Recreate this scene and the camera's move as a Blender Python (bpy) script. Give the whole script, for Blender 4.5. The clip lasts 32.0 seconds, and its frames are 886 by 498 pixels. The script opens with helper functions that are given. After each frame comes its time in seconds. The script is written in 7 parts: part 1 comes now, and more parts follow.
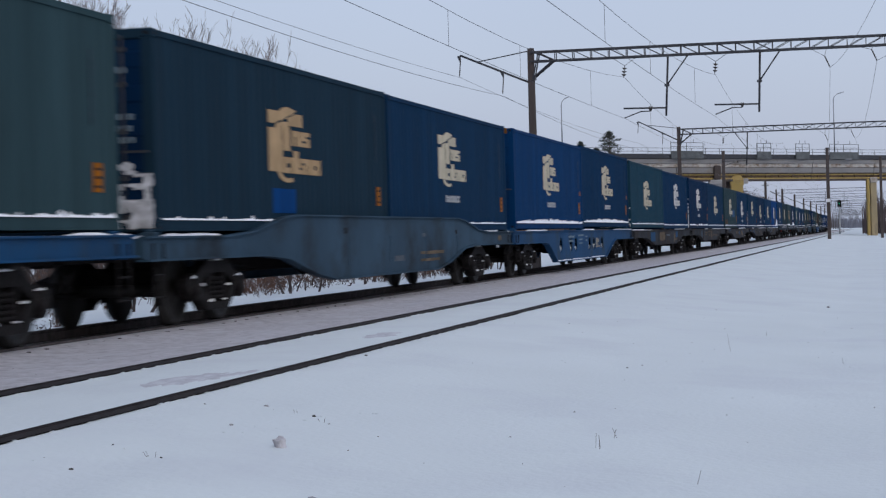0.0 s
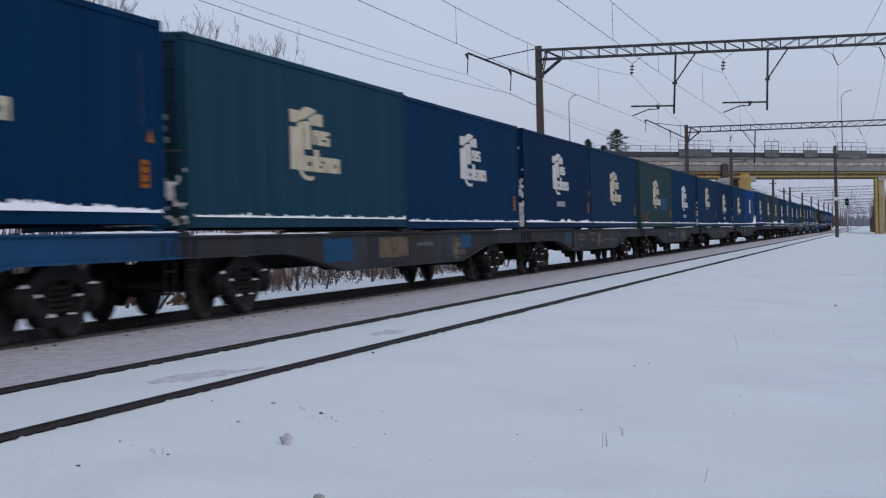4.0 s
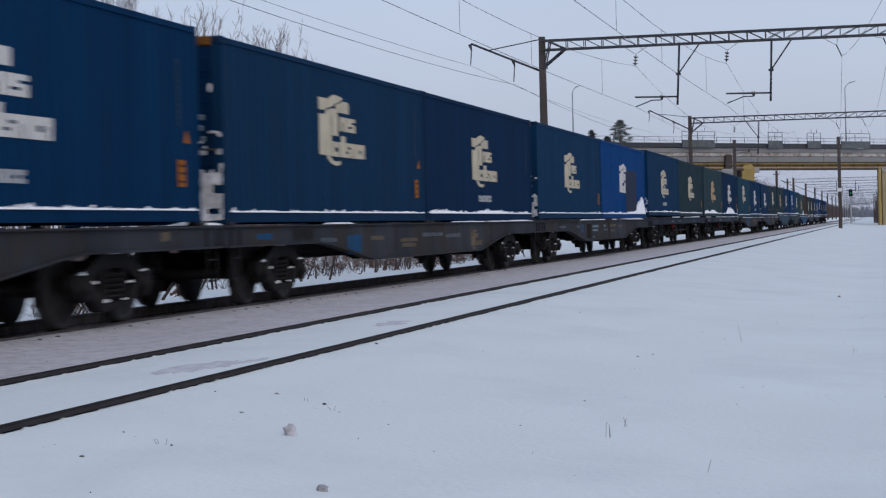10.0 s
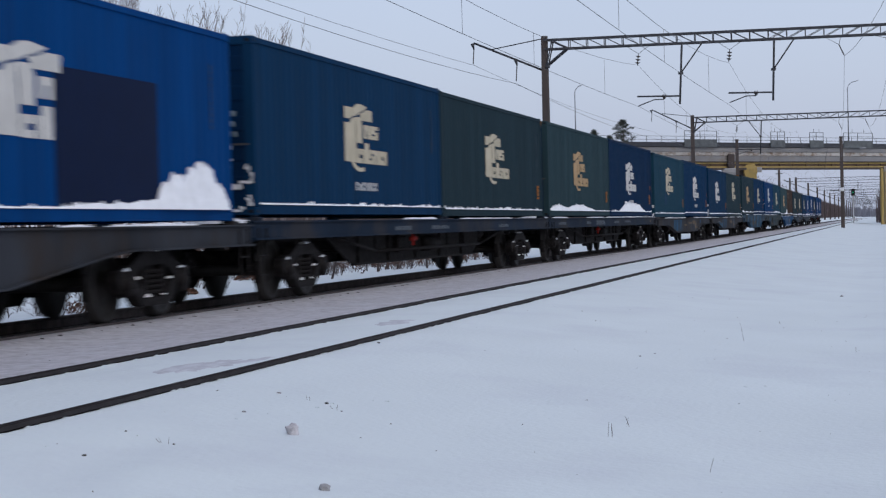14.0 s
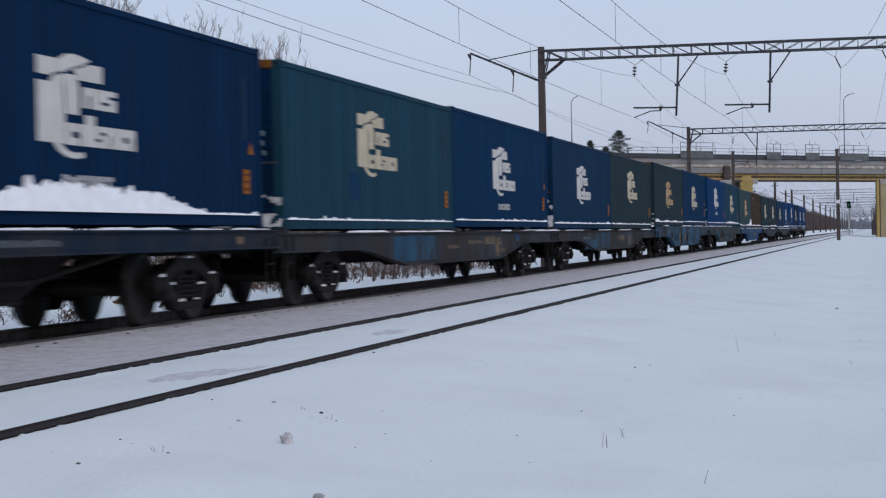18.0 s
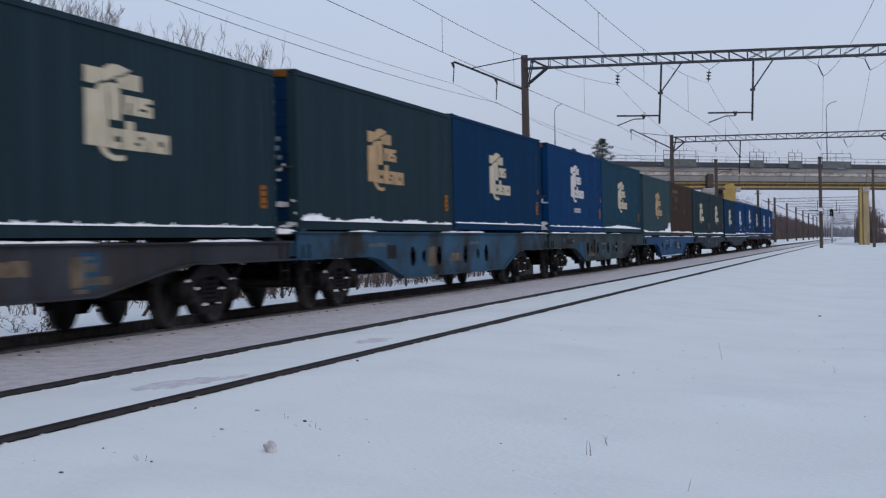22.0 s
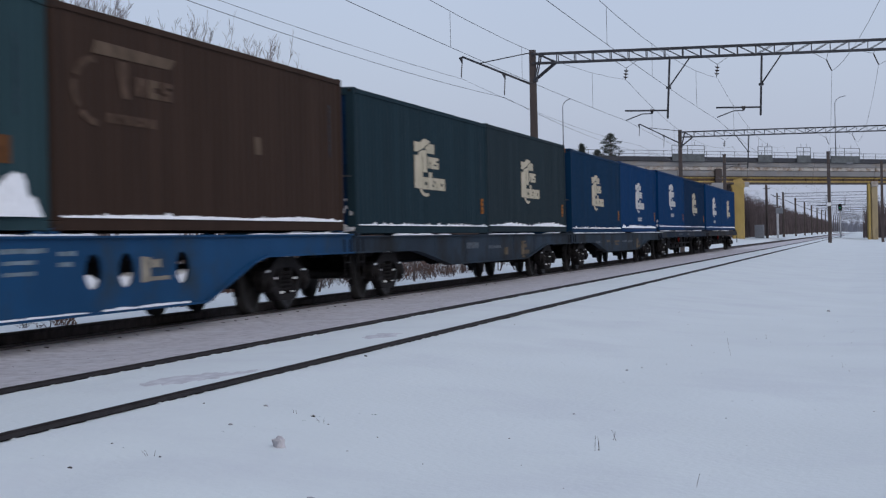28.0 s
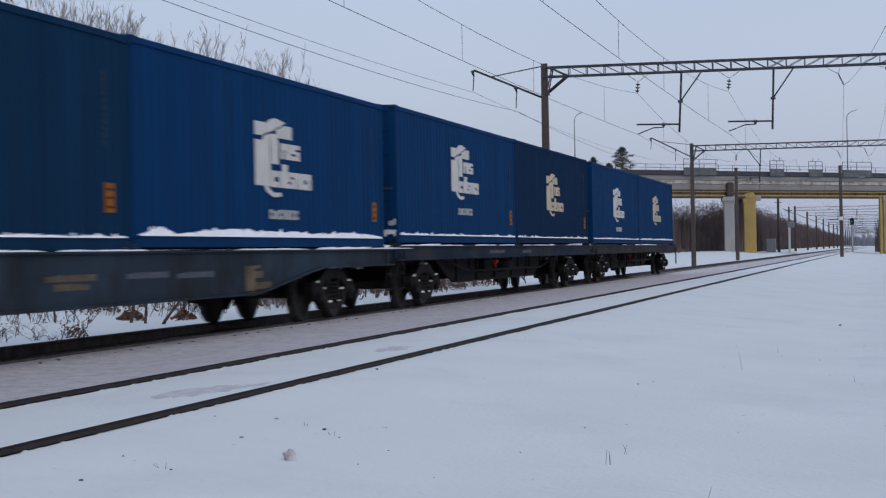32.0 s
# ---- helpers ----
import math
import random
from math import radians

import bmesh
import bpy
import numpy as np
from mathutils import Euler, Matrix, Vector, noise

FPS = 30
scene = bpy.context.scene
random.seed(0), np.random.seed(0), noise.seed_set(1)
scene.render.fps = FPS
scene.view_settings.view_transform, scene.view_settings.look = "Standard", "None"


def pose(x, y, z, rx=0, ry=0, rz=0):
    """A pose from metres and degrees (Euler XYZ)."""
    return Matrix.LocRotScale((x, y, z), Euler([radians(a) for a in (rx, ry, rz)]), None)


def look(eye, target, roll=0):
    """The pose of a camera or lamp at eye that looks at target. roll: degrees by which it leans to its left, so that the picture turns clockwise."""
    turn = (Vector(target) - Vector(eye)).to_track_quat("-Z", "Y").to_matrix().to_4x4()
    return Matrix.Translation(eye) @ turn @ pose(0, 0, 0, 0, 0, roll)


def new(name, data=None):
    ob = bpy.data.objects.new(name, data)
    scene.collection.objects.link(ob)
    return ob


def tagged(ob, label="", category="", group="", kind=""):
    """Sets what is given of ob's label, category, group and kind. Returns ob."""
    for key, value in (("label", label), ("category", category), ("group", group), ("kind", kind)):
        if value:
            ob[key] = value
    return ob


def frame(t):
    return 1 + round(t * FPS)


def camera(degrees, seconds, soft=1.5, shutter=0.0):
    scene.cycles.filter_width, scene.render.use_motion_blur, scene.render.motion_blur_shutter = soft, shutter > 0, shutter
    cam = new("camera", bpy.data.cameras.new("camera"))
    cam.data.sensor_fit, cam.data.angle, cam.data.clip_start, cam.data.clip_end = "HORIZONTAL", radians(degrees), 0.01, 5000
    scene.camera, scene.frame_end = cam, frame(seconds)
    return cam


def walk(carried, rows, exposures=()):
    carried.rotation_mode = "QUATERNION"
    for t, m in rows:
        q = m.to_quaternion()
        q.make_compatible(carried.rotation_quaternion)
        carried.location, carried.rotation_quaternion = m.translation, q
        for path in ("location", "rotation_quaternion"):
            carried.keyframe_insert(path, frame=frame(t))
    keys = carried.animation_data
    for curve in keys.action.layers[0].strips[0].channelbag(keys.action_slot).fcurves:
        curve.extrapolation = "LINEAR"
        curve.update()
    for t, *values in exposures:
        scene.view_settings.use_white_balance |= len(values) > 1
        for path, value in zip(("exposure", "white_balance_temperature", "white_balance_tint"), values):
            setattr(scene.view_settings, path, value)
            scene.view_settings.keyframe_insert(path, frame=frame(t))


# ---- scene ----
# The camera stands at the origin beside the line; y runs along the rails, z = 0 is the rail head.
EYE = 1.08
POSES = [
    (0, 12.357, -0.319, -1.633),
    (0.5, 12.322, -0.199, -1.537),
    (1, 12.345, -0.122, -1.506),
    (1.5, 12.398, -0.125, -1.494),
    (2, 12.204, -0.110, -1.381),
    (2.5, 12.267, -0.134, -1.434),
    (3, 12.225, -0.286, -1.488),
    (3.5, 12.475, -0.422, -1.453),
    (5.5, 12.662, -0.231, -1.528),
    (6, 12.728, -0.288, -1.485),
    (6.5, 12.752, -0.376, -1.464),
    (7, 12.647, -0.357, -1.427),
    (7.5, 12.780, -0.346, -1.450),
    (8, 12.727, -0.435, -1.430),
    (8.5, 12.706, -0.468, -1.498),
    (9, 12.704, -0.695, -1.429),
    (9.5, 12.840, -0.797, -1.498),
    (10, 12.682, -0.654, -1.496),
    (10.5, 12.614, -0.636, -1.609),
    (11, 12.666, -0.591, -1.635),
    (11.5, 12.835, -0.674, -1.701),
    (12, 12.767, -0.692, -1.525),
    (12.5, 12.760, -0.803, -1.504),
    (13, 12.661, -0.829, -1.494),
    (13.5, 12.750, -0.764, -1.437),
    (14, 12.752, -0.674, -1.466),
    (14.5, 12.596, -0.683, -1.360),
    (16.5, 12.591, -0.269, -1.128),
    (17, 12.561, -0.394, -1.165),
    (17.5, 12.564, -0.353, -1.077),
    (18, 12.616, -0.378, -1.133),
    (18.5, 12.484, -0.448, -1.226),
    (19, 12.356, -0.541, -1.240),
    (19.5, 12.510, -0.551, -1.253),
    (20, 12.348, -0.553, -1.108),
    (20.5, 12.259, -0.423, -1.315),
    (21, 12.159, -0.346, -1.198),
    (21.5, 12.292, -0.214, -1.115),
    (22, 12.122, -0.146, -1.180),
    (22.5, 12.007, -0.158, -1.143),
    (23, 12.030, -0.122, -1.133),
    (23.5, 12.181, -0.129, -1.196),
    (24, 12.117, -0.061, -1.216),
    (24.5, 12.064, 0.018, -1.334),
    (25, 12.175, 0.005, -1.278),
    (25.5, 12.297, -0.011, -1.334),
    (27.5, 12.375, -0.173, -1.284),
    (28, 12.370, -0.286, -1.234),
    (28.5, 12.335, -0.201, -1.303),
    (29, 12.279, -0.259, -1.256),
    (29.5, 12.408, -0.232, -1.300),
    (30, 12.330, -0.123, -1.278),
    (30.5, 12.402, -0.123, -1.347),
    (31, 12.546, 0.015, -1.316),
    (31.5, 12.536, 0.069, -1.370),
    (32, 12.700, 0.116, -1.118),
]

cam = camera(25.85, 32.0, soft=1.25, shutter=0.58)
walk(cam, [(t, pose(0, 0, EYE, 90 + p, 0, a) @ pose(0, 0, 0, 0, 0, r)) for t, a, p, r in POSES],
     exposures=((0, 0.0), (6.5, -0.03), (9.5, 0.0), (12.5, 0.09), (19.5, 0.09), (22.5, 0.0), (25, -0.05), (32, -0.04)))

# ---- world and light: an even winter overcast ----
world = bpy.data.worlds.new("overcast")
scene.world = world
world.use_nodes = True
nt = world.node_tree
nt.nodes.clear()
sky = nt.nodes.new("ShaderNodeTexSky")
sky.sky_type, sky.sun_disc = "NISHITA", False
sky.sun_elevation, sky.sun_rotation = radians(28), radians(150)
sky.air_density, sky.dust_density, sky.ozone_density = 1.0, 4.0, 2.0
sky_bg = nt.nodes.new("ShaderNodeBackground")
sky_bg.inputs["Strength"].default_value = 0.04
cloud_bg = nt.nodes.new("ShaderNodeBackground")
cloud_co = nt.nodes.new("ShaderNodeTexCoord")
cloud_no = nt.nodes.new("ShaderNodeTexNoise")
cloud_no.inputs["Scale"].default_value = 1.6
cloud_no.inputs["Detail"].default_value = 4
cloud_ramp = nt.nodes.new("ShaderNodeValToRGB")
cloud_ramp.color_ramp.elements[0].color = (0.358, 0.402, 0.537, 1)
cloud_ramp.color_ramp.elements[1].color = (0.426, 0.476, 0.612, 1)
cloud_ramp.color_ramp.elements[0].position, cloud_ramp.color_ramp.elements[1].position = 0.3, 0.7
cloud_bg.inputs["Strength"].default_value = 1.0
sky_add = nt.nodes.new("ShaderNodeAddShader")
sky_out = nt.nodes.new("ShaderNodeOutputWorld")
nt.links.new(sky.outputs[0], sky_bg.inputs[0])
nt.links.new(cloud_co.outputs["Generated"], cloud_no.inputs["Vector"])
nt.links.new(cloud_no.outputs[0], cloud_ramp.inputs[0])
nt.links.new(cloud_ramp.outputs[0], cloud_bg.inputs[0])
nt.links.new(sky_bg.outputs[0], sky_add.inputs[0])
nt.links.new(cloud_bg.outputs[0], sky_add.inputs[1])
nt.links.new(sky_add.outputs[0], sky_out.inputs[0])
sun = new("sun", bpy.data.lights.new("sun", "SUN"))
sun.data.energy, sun.data.angle, sun.data.color = 0.5, radians(60), (1.0, 0.97, 0.94)
sun.matrix_world = look((0, 0, 0), (-0.62, 0.10, -0.72))


# ---- materials ----
def material(name, col, rough=0.6, metal=0.0, scale=6.0, vary=0.25, fine=60.0, bump=0.15, dirt=None, dirt_amount=0.0,
             dirt_scale=1.2, stretch=(1, 1, 1), per_object=0.0, spec=0.4):
    m = bpy.data.materials.new(name)
    m.use_nodes = True
    n, l = m.node_tree.nodes, m.node_tree.links
    b = n["Principled BSDF"]
    b.inputs["Roughness"].default_value, b.inputs["Metallic"].default_value = rough, metal
    b.inputs["Specular IOR Level"].default_value = spec
    co = n.new("ShaderNodeTexCoord")
    mp = n.new("ShaderNodeMapping")
    mp.inputs["Scale"].default_value = stretch
    l.new(co.outputs["Object"], mp.inputs["Vector"])
    big = n.new("ShaderNodeTexNoise")
    big.inputs["Scale"].default_value, big.inputs["Detail"].default_value = scale, 5
    l.new(mp.outputs[0], big.inputs["Vector"])
    ramp = n.new("ShaderNodeValToRGB")
    lo, hi = [c * (1 - vary) for c in col], [min(1, c * (1 + vary)) for c in col]
    ramp.color_ramp.elements[0].color, ramp.color_ramp.elements[1].color = (*lo, 1), (*hi, 1)
    ramp.color_ramp.elements[0].position, ramp.color_ramp.elements[1].position = 0.3, 0.7
    l.new(big.outputs[0], ramp.inputs[0])
    out = ramp.outputs[0]
    if dirt:
        spot = n.new("ShaderNodeTexNoise")
        spot.inputs["Scale"].default_value, spot.inputs["Detail"].default_value = dirt_scale, 8
        spot.inputs["Roughness"].default_value = 0.65
        l.new(mp.outputs[0], spot.inputs["Vector"])
        r2 = n.new("ShaderNodeValToRGB")
        r2.color_ramp.elements[0].position, r2.color_ramp.elements[1].position = 0.62 - 0.3 * dirt_amount, 0.75 - 0.2 * dirt_amount
        l.new(spot.outputs[0], r2.inputs[0])
        mx = n.new("ShaderNodeMix")
        mx.data_type = "RGBA"
        l.new(r2.outputs[0], mx.inputs["Factor"])
        l.new(out, mx.inputs["A"])
        mx.inputs["B"].default_value = (*dirt, 1)
        out = mx.outputs["Result"]
    if per_object:
        info = n.new("ShaderNodeObjectInfo")
        hs = n.new("ShaderNodeHueSaturation")
        mr = n.new("ShaderNodeMapRange")
        mr.inputs["To Min"].default_value, mr.inputs["To Max"].default_value = 1 - per_object, 1 + per_object
        l.new(info.outputs["Random"], mr.inputs["Value"])
        l.new(mr.outputs[0], hs.inputs["Value"])
        l.new(out, hs.inputs["Color"])
        out = hs.outputs[0]
    l.new(out, b.inputs["Base Color"])
    if bump:
        fn = n.new("ShaderNodeTexNoise")
        fn.inputs["Scale"].default_value, fn.inputs["Detail"].default_value = fine, 3
        l.new(mp.outputs[0], fn.inputs["Vector"])
        bp = n.new("ShaderNodeBump")
        bp.inputs["Strength"].default_value, bp.inputs["Distance"].default_value = bump, 0.01
        l.new(fn.outputs[0], bp.inputs["Height"])
        l.new(bp.outputs[0], b.inputs["Normal"])
    return m


SNOW = material("snow", (0.640, 0.694, 0.712), 0.8, scale=0.5, vary=0.025, fine=18, bump=0.6, dirt=(0.596, 0.640, 0.672), dirt_amount=0.40, dirt_scale=0.45,
                stretch=(1, 0.8, 1), spec=0.12)
SNOW_CAKED = material("caked_snow", (0.82, 0.84, 0.88), 0.8, scale=8, vary=0.08, fine=40, bump=0.6, spec=0.2)
RIME = material("broken_grey_rime", (0.50, 0.51, 0.54), 0.85, scale=9, vary=0.3, fine=40, bump=0.6, spec=0.1)
SNOW_DIRTY = material("trodden_grey_snow", (0.46, 0.445, 0.47), 0.8, scale=9.0, vary=0.22, fine=30, bump=1.0,
                      dirt=(0.52, 0.52, 0.55), dirt_amount=0.4, dirt_scale=1.6, spec=0.2)
ICE = material("grey_ice_patch", (0.47, 0.475, 0.515), 0.7, scale=1.5, vary=0.12, fine=20, bump=0.2,
               dirt=(0.59, 0.61, 0.645), dirt_amount=0.55, dirt_scale=2.2, stretch=(5, 1.2, 1), spec=0.1)
BALLAST = material("oily_ballast", (0.24, 0.225, 0.238), 0.8, scale=14, vary=0.5, fine=30, bump=1.0,
                   dirt=(0.22, 0.22, 0.24), dirt_amount=0.12, dirt_scale=2.5)
RAIL_STEEL = material("rusty_rail_steel", (0.020, 0.0165, 0.0165), 0.8, scale=5, vary=0.4, fine=50, bump=0.3, spec=0.05)
# Lighter rail copy, its colour raised against the deep shade under the train
RAIL_LIGHTER = material("lightened_brown_rail", (0.075, 0.067, 0.068), 0.8, scale=5, vary=0.3, fine=50, bump=0.3, spec=0.05)
# Slightly lighter steel for the sides of the rail head
RAIL_TOP = material("lighter_rail_side", (0.028, 0.025, 0.027), 0.7, scale=5, vary=0.25, fine=50, bump=0.1, spec=0.1)
GRIME = material("black_undergear_grime", (0.0145, 0.0135, 0.0140), 0.75, scale=9, vary=0.5, fine=60, bump=0.4,
                 dirt=(0.035, 0.033, 0.033), dirt_amount=0.12, dirt_scale=4, spec=0.05)
FASTENING = material("rusty_fastening", (0.075, 0.068, 0.068), 0.85, scale=12, vary=0.5, fine=60, bump=0.3, spec=0.05)
WHEEL = material("worn_wheel_steel", (0.015, 0.014, 0.014), 0.7, 0.1, scale=6, vary=0.4, fine=40, bump=0.3)
BLUES = {
    "blue": (0.0028, 0.0255, 0.0709), "navy": (0.0036, 0.0197, 0.0562), "bright": (0.0026, 0.0423, 0.1591), "mid_blue": (0.0039, 0.0337, 0.1067),
    "teal": (0.0056, 0.0305, 0.0760), "teal_navy": (0.0060, 0.0279, 0.0669), "green": (0.0168, 0.0332, 0.0435), "teal_green": (0.0123, 0.0442, 0.0718),
    "grey_green": (0.0235, 0.0461, 0.0562), "pale_green": (0.0297, 0.0577, 0.0679), "brown": (0.0436, 0.0279, 0.0218), "dusk": (0.0118, 0.0292, 0.0475), "umber_green": (0.0210, 0.0327, 0.0398),
}
PAINT = {k: material(k + "_container_paint", v, 0.5, scale=0.5, vary=0.14, fine=30, bump=0.10,
                     dirt=[c * 0.76 + 0.003 for c in v], dirt_amount=0.45, dirt_scale=1.5, stretch=(1, 3.0, 0.25), spec=0.004)
         for k, v in BLUES.items()}
WAGON = {
    "grey": material("faded_grey_wagon_paint", (0.0337, 0.0375, 0.0459), 0.75, scale=0.9, vary=0.35, fine=30, bump=0.25,
                     dirt=(0.0370, 0.0310, 0.0280), dirt_amount=0.5, dirt_scale=1.1, stretch=(1, 0.8, 0.5), spec=0.03),
    "slate": material("slate_blue_wagon_paint", (0.0326, 0.0642, 0.0986), 0.7, scale=0.8, vary=0.2, fine=30, bump=0.25,
                      dirt=(0.0210, 0.0320, 0.0440), dirt_amount=0.45, dirt_scale=1.0, stretch=(1, 0.7, 0.7), spec=0.05),
    "sky": material("blue_wagon_paint", (0.0092, 0.0528, 0.1320), 0.65, scale=0.8, vary=0.15, fine=30, bump=0.2,
                    dirt=(0.022, 0.042, 0.066), dirt_amount=0.3, dirt_scale=1.0, stretch=(1, 0.7, 0.7), spec=0.05),
    "dirty_sky": material("grimy_blue_wagon_paint", (0.0250, 0.0720, 0.1220), 0.7, scale=0.7, vary=0.25, fine=30, bump=0.25,
                          dirt=(0.0200, 0.0190, 0.0180), dirt_amount=0.58, dirt_scale=0.8, stretch=(1, 0.6, 0.8), spec=0.05),
    "dusk_slate": material("dusky_slate_wagon_paint", (0.0216, 0.0341, 0.0511), 0.7, scale=0.8, vary=0.22, fine=30, bump=0.25,
                           dirt=(0.0150, 0.0170, 0.0190), dirt_amount=0.5, dirt_scale=1.0, stretch=(1, 0.7, 0.7), spec=0.05),
    "dirty_green": material("grimy_grey_green_wagon_paint", (0.0290, 0.0490, 0.0560), 0.7, scale=0.8, vary=0.25, fine=30, bump=0.25,
                            dirt=(0.0180, 0.0185, 0.0180), dirt_amount=0.6, dirt_scale=0.9, stretch=(1, 0.6, 0.8), spec=0.05),
    "dark_blue": material("dark_blue_wagon_paint", (0.0079, 0.0167, 0.0334), 0.7, scale=0.8, vary=0.2, fine=30, bump=0.2,
                          dirt=(0.03, 0.03, 0.035), dirt_amount=0.5, dirt_scale=1.0, stretch=(1, 0.7, 0.7), spec=0.05),
}
PATCH_BLUE = material("fresh_blue_touch_up", (0.011, 0.058, 0.135), 0.6, scale=2, vary=0.2, bump=0.1, spec=0.02)
FADED_BLUE = material("faded_blue_panel", (0.024, 0.066, 0.115), 0.7, scale=1.5, vary=0.3, bump=0.1, dirt=(0.036, 0.036, 0.040), dirt_amount=0.45, dirt_scale=1.4, stretch=(1, 0.8, 0.6), spec=0.02)
PATCH_DARK = material("dark_navy_touch_up", (0.004, 0.010, 0.036), 0.5, scale=2, vary=0.12, bump=0.1, spec=0.02)
PATCH_RUST = material("dark_brown_grime", (0.017, 0.0125, 0.0105), 0.8, scale=3, vary=0.4, bump=0.2, spec=0.02)
PATCH_TAN = material("flaked_tan_primer", (0.115, 0.090, 0.064), 0.75, scale=4, vary=0.45, bump=0.2, spec=0.02)
LOGO_WHITE = material("white_stencil_paint", (0.52, 0.51, 0.49), 0.6, scale=3, vary=0.1, fine=30, bump=0.1, spec=0.02)
LOGO_DULL = material("dull_white_stencil_paint", (0.36, 0.37, 0.38), 0.6, scale=3, vary=0.2, fine=30, bump=0.1, spec=0.02)
LOGO_CREAM = material("cream_stencil_paint", (0.46, 0.41, 0.31), 0.6, scale=3, vary=0.15, fine=30, bump=0.1, spec=0.02)
LOGO_TAN = material("yellowed_stencil_paint", (0.38, 0.26, 0.145), 0.6, scale=3, vary=0.2, fine=30, bump=0.1, spec=0.02)
LOGO_WORN = material("worn_off_stencil_paint", (0.078, 0.052, 0.039), 0.75, scale=4, vary=0.4, fine=30, bump=0.1, spec=0.02)
LOGO_FADED = material("faded_stencil_paint", (0.105, 0.075, 0.055), 0.7, scale=3, vary=0.3, fine=30, bump=0.1, spec=0.02)
FAINT = material("faint_grey_stencil", (0.036, 0.052, 0.070), 0.7, scale=6, vary=0.4, bump=0.1, spec=0.02)
STENCIL = material("pale_blue_stencil", (0.085, 0.100, 0.118), 0.6, scale=6, vary=0.3, bump=0.1, spec=0.02)
PALE_TEXT = material("pale_worn_lettering", (0.15, 0.20, 0.24), 0.7, scale=6, vary=0.35, bump=0.1, spec=0.02)
ORANGE = material("orange_reflective_plate", (0.27, 0.090, 0.006), 0.5, scale=8, vary=0.2, bump=0.1, spec=0.02)
RED = material("red_valve_paint", (0.22, 0.018, 0.014), 0.6, scale=8, vary=0.2, bump=0.1, spec=0.1)
ORANGE_RUST = material("orange_rust", (0.15, 0.062, 0.012), 0.8, scale=4, vary=0.5, fine=40, bump=0.3, dirt=(0.03, 0.026, 0.024), dirt_amount=0.4, dirt_scale=3, spec=0.05)
RUST = material("rusty_edge", (0.11, 0.048, 0.02), 0.8, scale=5, vary=0.4, fine=50, bump=0.3, spec=0.05)
CONCRETE = material("weathered_concrete", (0.225, 0.225, 0.232), 0.85, scale=0.35, vary=0.15, fine=12, bump=0.3,
                    dirt=(0.20, 0.175, 0.15), dirt_amount=0.35, dirt_scale=0.35, stretch=(0.5, 0.5, 1.2), spec=0.1)
CONCRETE_PALE = material("pale_concrete", (0.41, 0.39, 0.37), 0.85, scale=0.6, vary=0.15, fine=12, bump=0.3,
                         dirt=(0.17, 0.115, 0.075), dirt_amount=0.62, dirt_scale=0.7, stretch=(1, 1, 1.5))
WHITE_PAINT = material("dull_white_paint", (0.66, 0.67, 0.69), 0.7, scale=2, vary=0.12, fine=30, bump=0.15, spec=0.1)
PILLAR = material("pale_pillar_concrete", (0.34, 0.34, 0.35), 0.85, scale=0.6, vary=0.12, fine=12, bump=0.3,
                  dirt=(0.28, 0.27, 0.26), dirt_amount=0.3, dirt_scale=0.8, stretch=(1, 1, 0.3), spec=0.1)
SCREEN = material("grey_guard_sheet", (0.105, 0.115, 0.122), 0.7, scale=1.2, vary=0.25, fine=12, bump=0.2, spec=0.1)
OCHRE = material("ochre_painted_concrete", (0.36, 0.265, 0.09), 0.8, scale=0.7, vary=0.15, fine=12, bump=0.3,
                 dirt=(0.28, 0.20, 0.10), dirt_amount=0.35, dirt_scale=0.9, stretch=(1, 1, 0.4))
MAST = material("dark_mast_concrete", (0.062, 0.050, 0.047), 0.85, scale=1.5, vary=0.2, fine=20, bump=0.3, stretch=(1, 1, 0.3))
STEEL = material("dark_structural_steel", (0.040, 0.042, 0.050), 0.6, 0.2, scale=3, vary=0.25, fine=40, bump=0.2)
GALV = material("galvanised_steel", (0.26, 0.28, 0.31), 0.5, 0.4, scale=4, vary=0.15, fine=40, bump=0.1)
WIRE = material("weathered_copper_wire", (0.05, 0.05, 0.06), 0.6, 0.3, scale=2, vary=0.1, bump=0)
GLAZE = material("brown_glazed_porcelain", (0.035, 0.025, 0.022), 0.3, scale=8, vary=0.2, bump=0)
TREE_BARK = material("pale_grey_twig_bark", (0.170, 0.145, 0.145), 0.9, scale=6, vary=0.3, fine=40, bump=0.3)
BARK = material("bare_twig_bark", (0.072, 0.056, 0.054), 0.9, scale=6, vary=0.3, fine=40, bump=0.4)
BRUSH = material("dry_reed_brown", (0.080, 0.054, 0.044), 0.9, scale=1.5, vary=0.45, fine=30, bump=0.3, per_object=0.1)
THICKET = material("leafless_thicket", (0.088, 0.070, 0.072), 0.95, scale=0.6, vary=0.35, fine=10, bump=0.6)
# Paler blue-grey twigs: distance haze is put into the base colour
HAZED_WOODS = material("haze_tinted_twigs", (0.20, 0.21, 0.25), 0.95, scale=0.4, vary=0.25, fine=10, bump=0.4)
NEEDLE = material("pine_needles", (0.024, 0.034, 0.027), 0.8, scale=3, vary=0.35, bump=0.2)
ASPHALT = material("asphalt", (0.05, 0.05, 0.053), 0.85, scale=4, vary=0.2, fine=40, bump=0.4)
LAMP_GREEN = bpy.data.materials.new("green_signal_lens")
LAMP_GREEN.use_nodes = True
LAMP_GREEN.node_tree.nodes["Principled BSDF"].inputs["Base Color"].default_value = (0.01, 0.2, 0.1, 1)
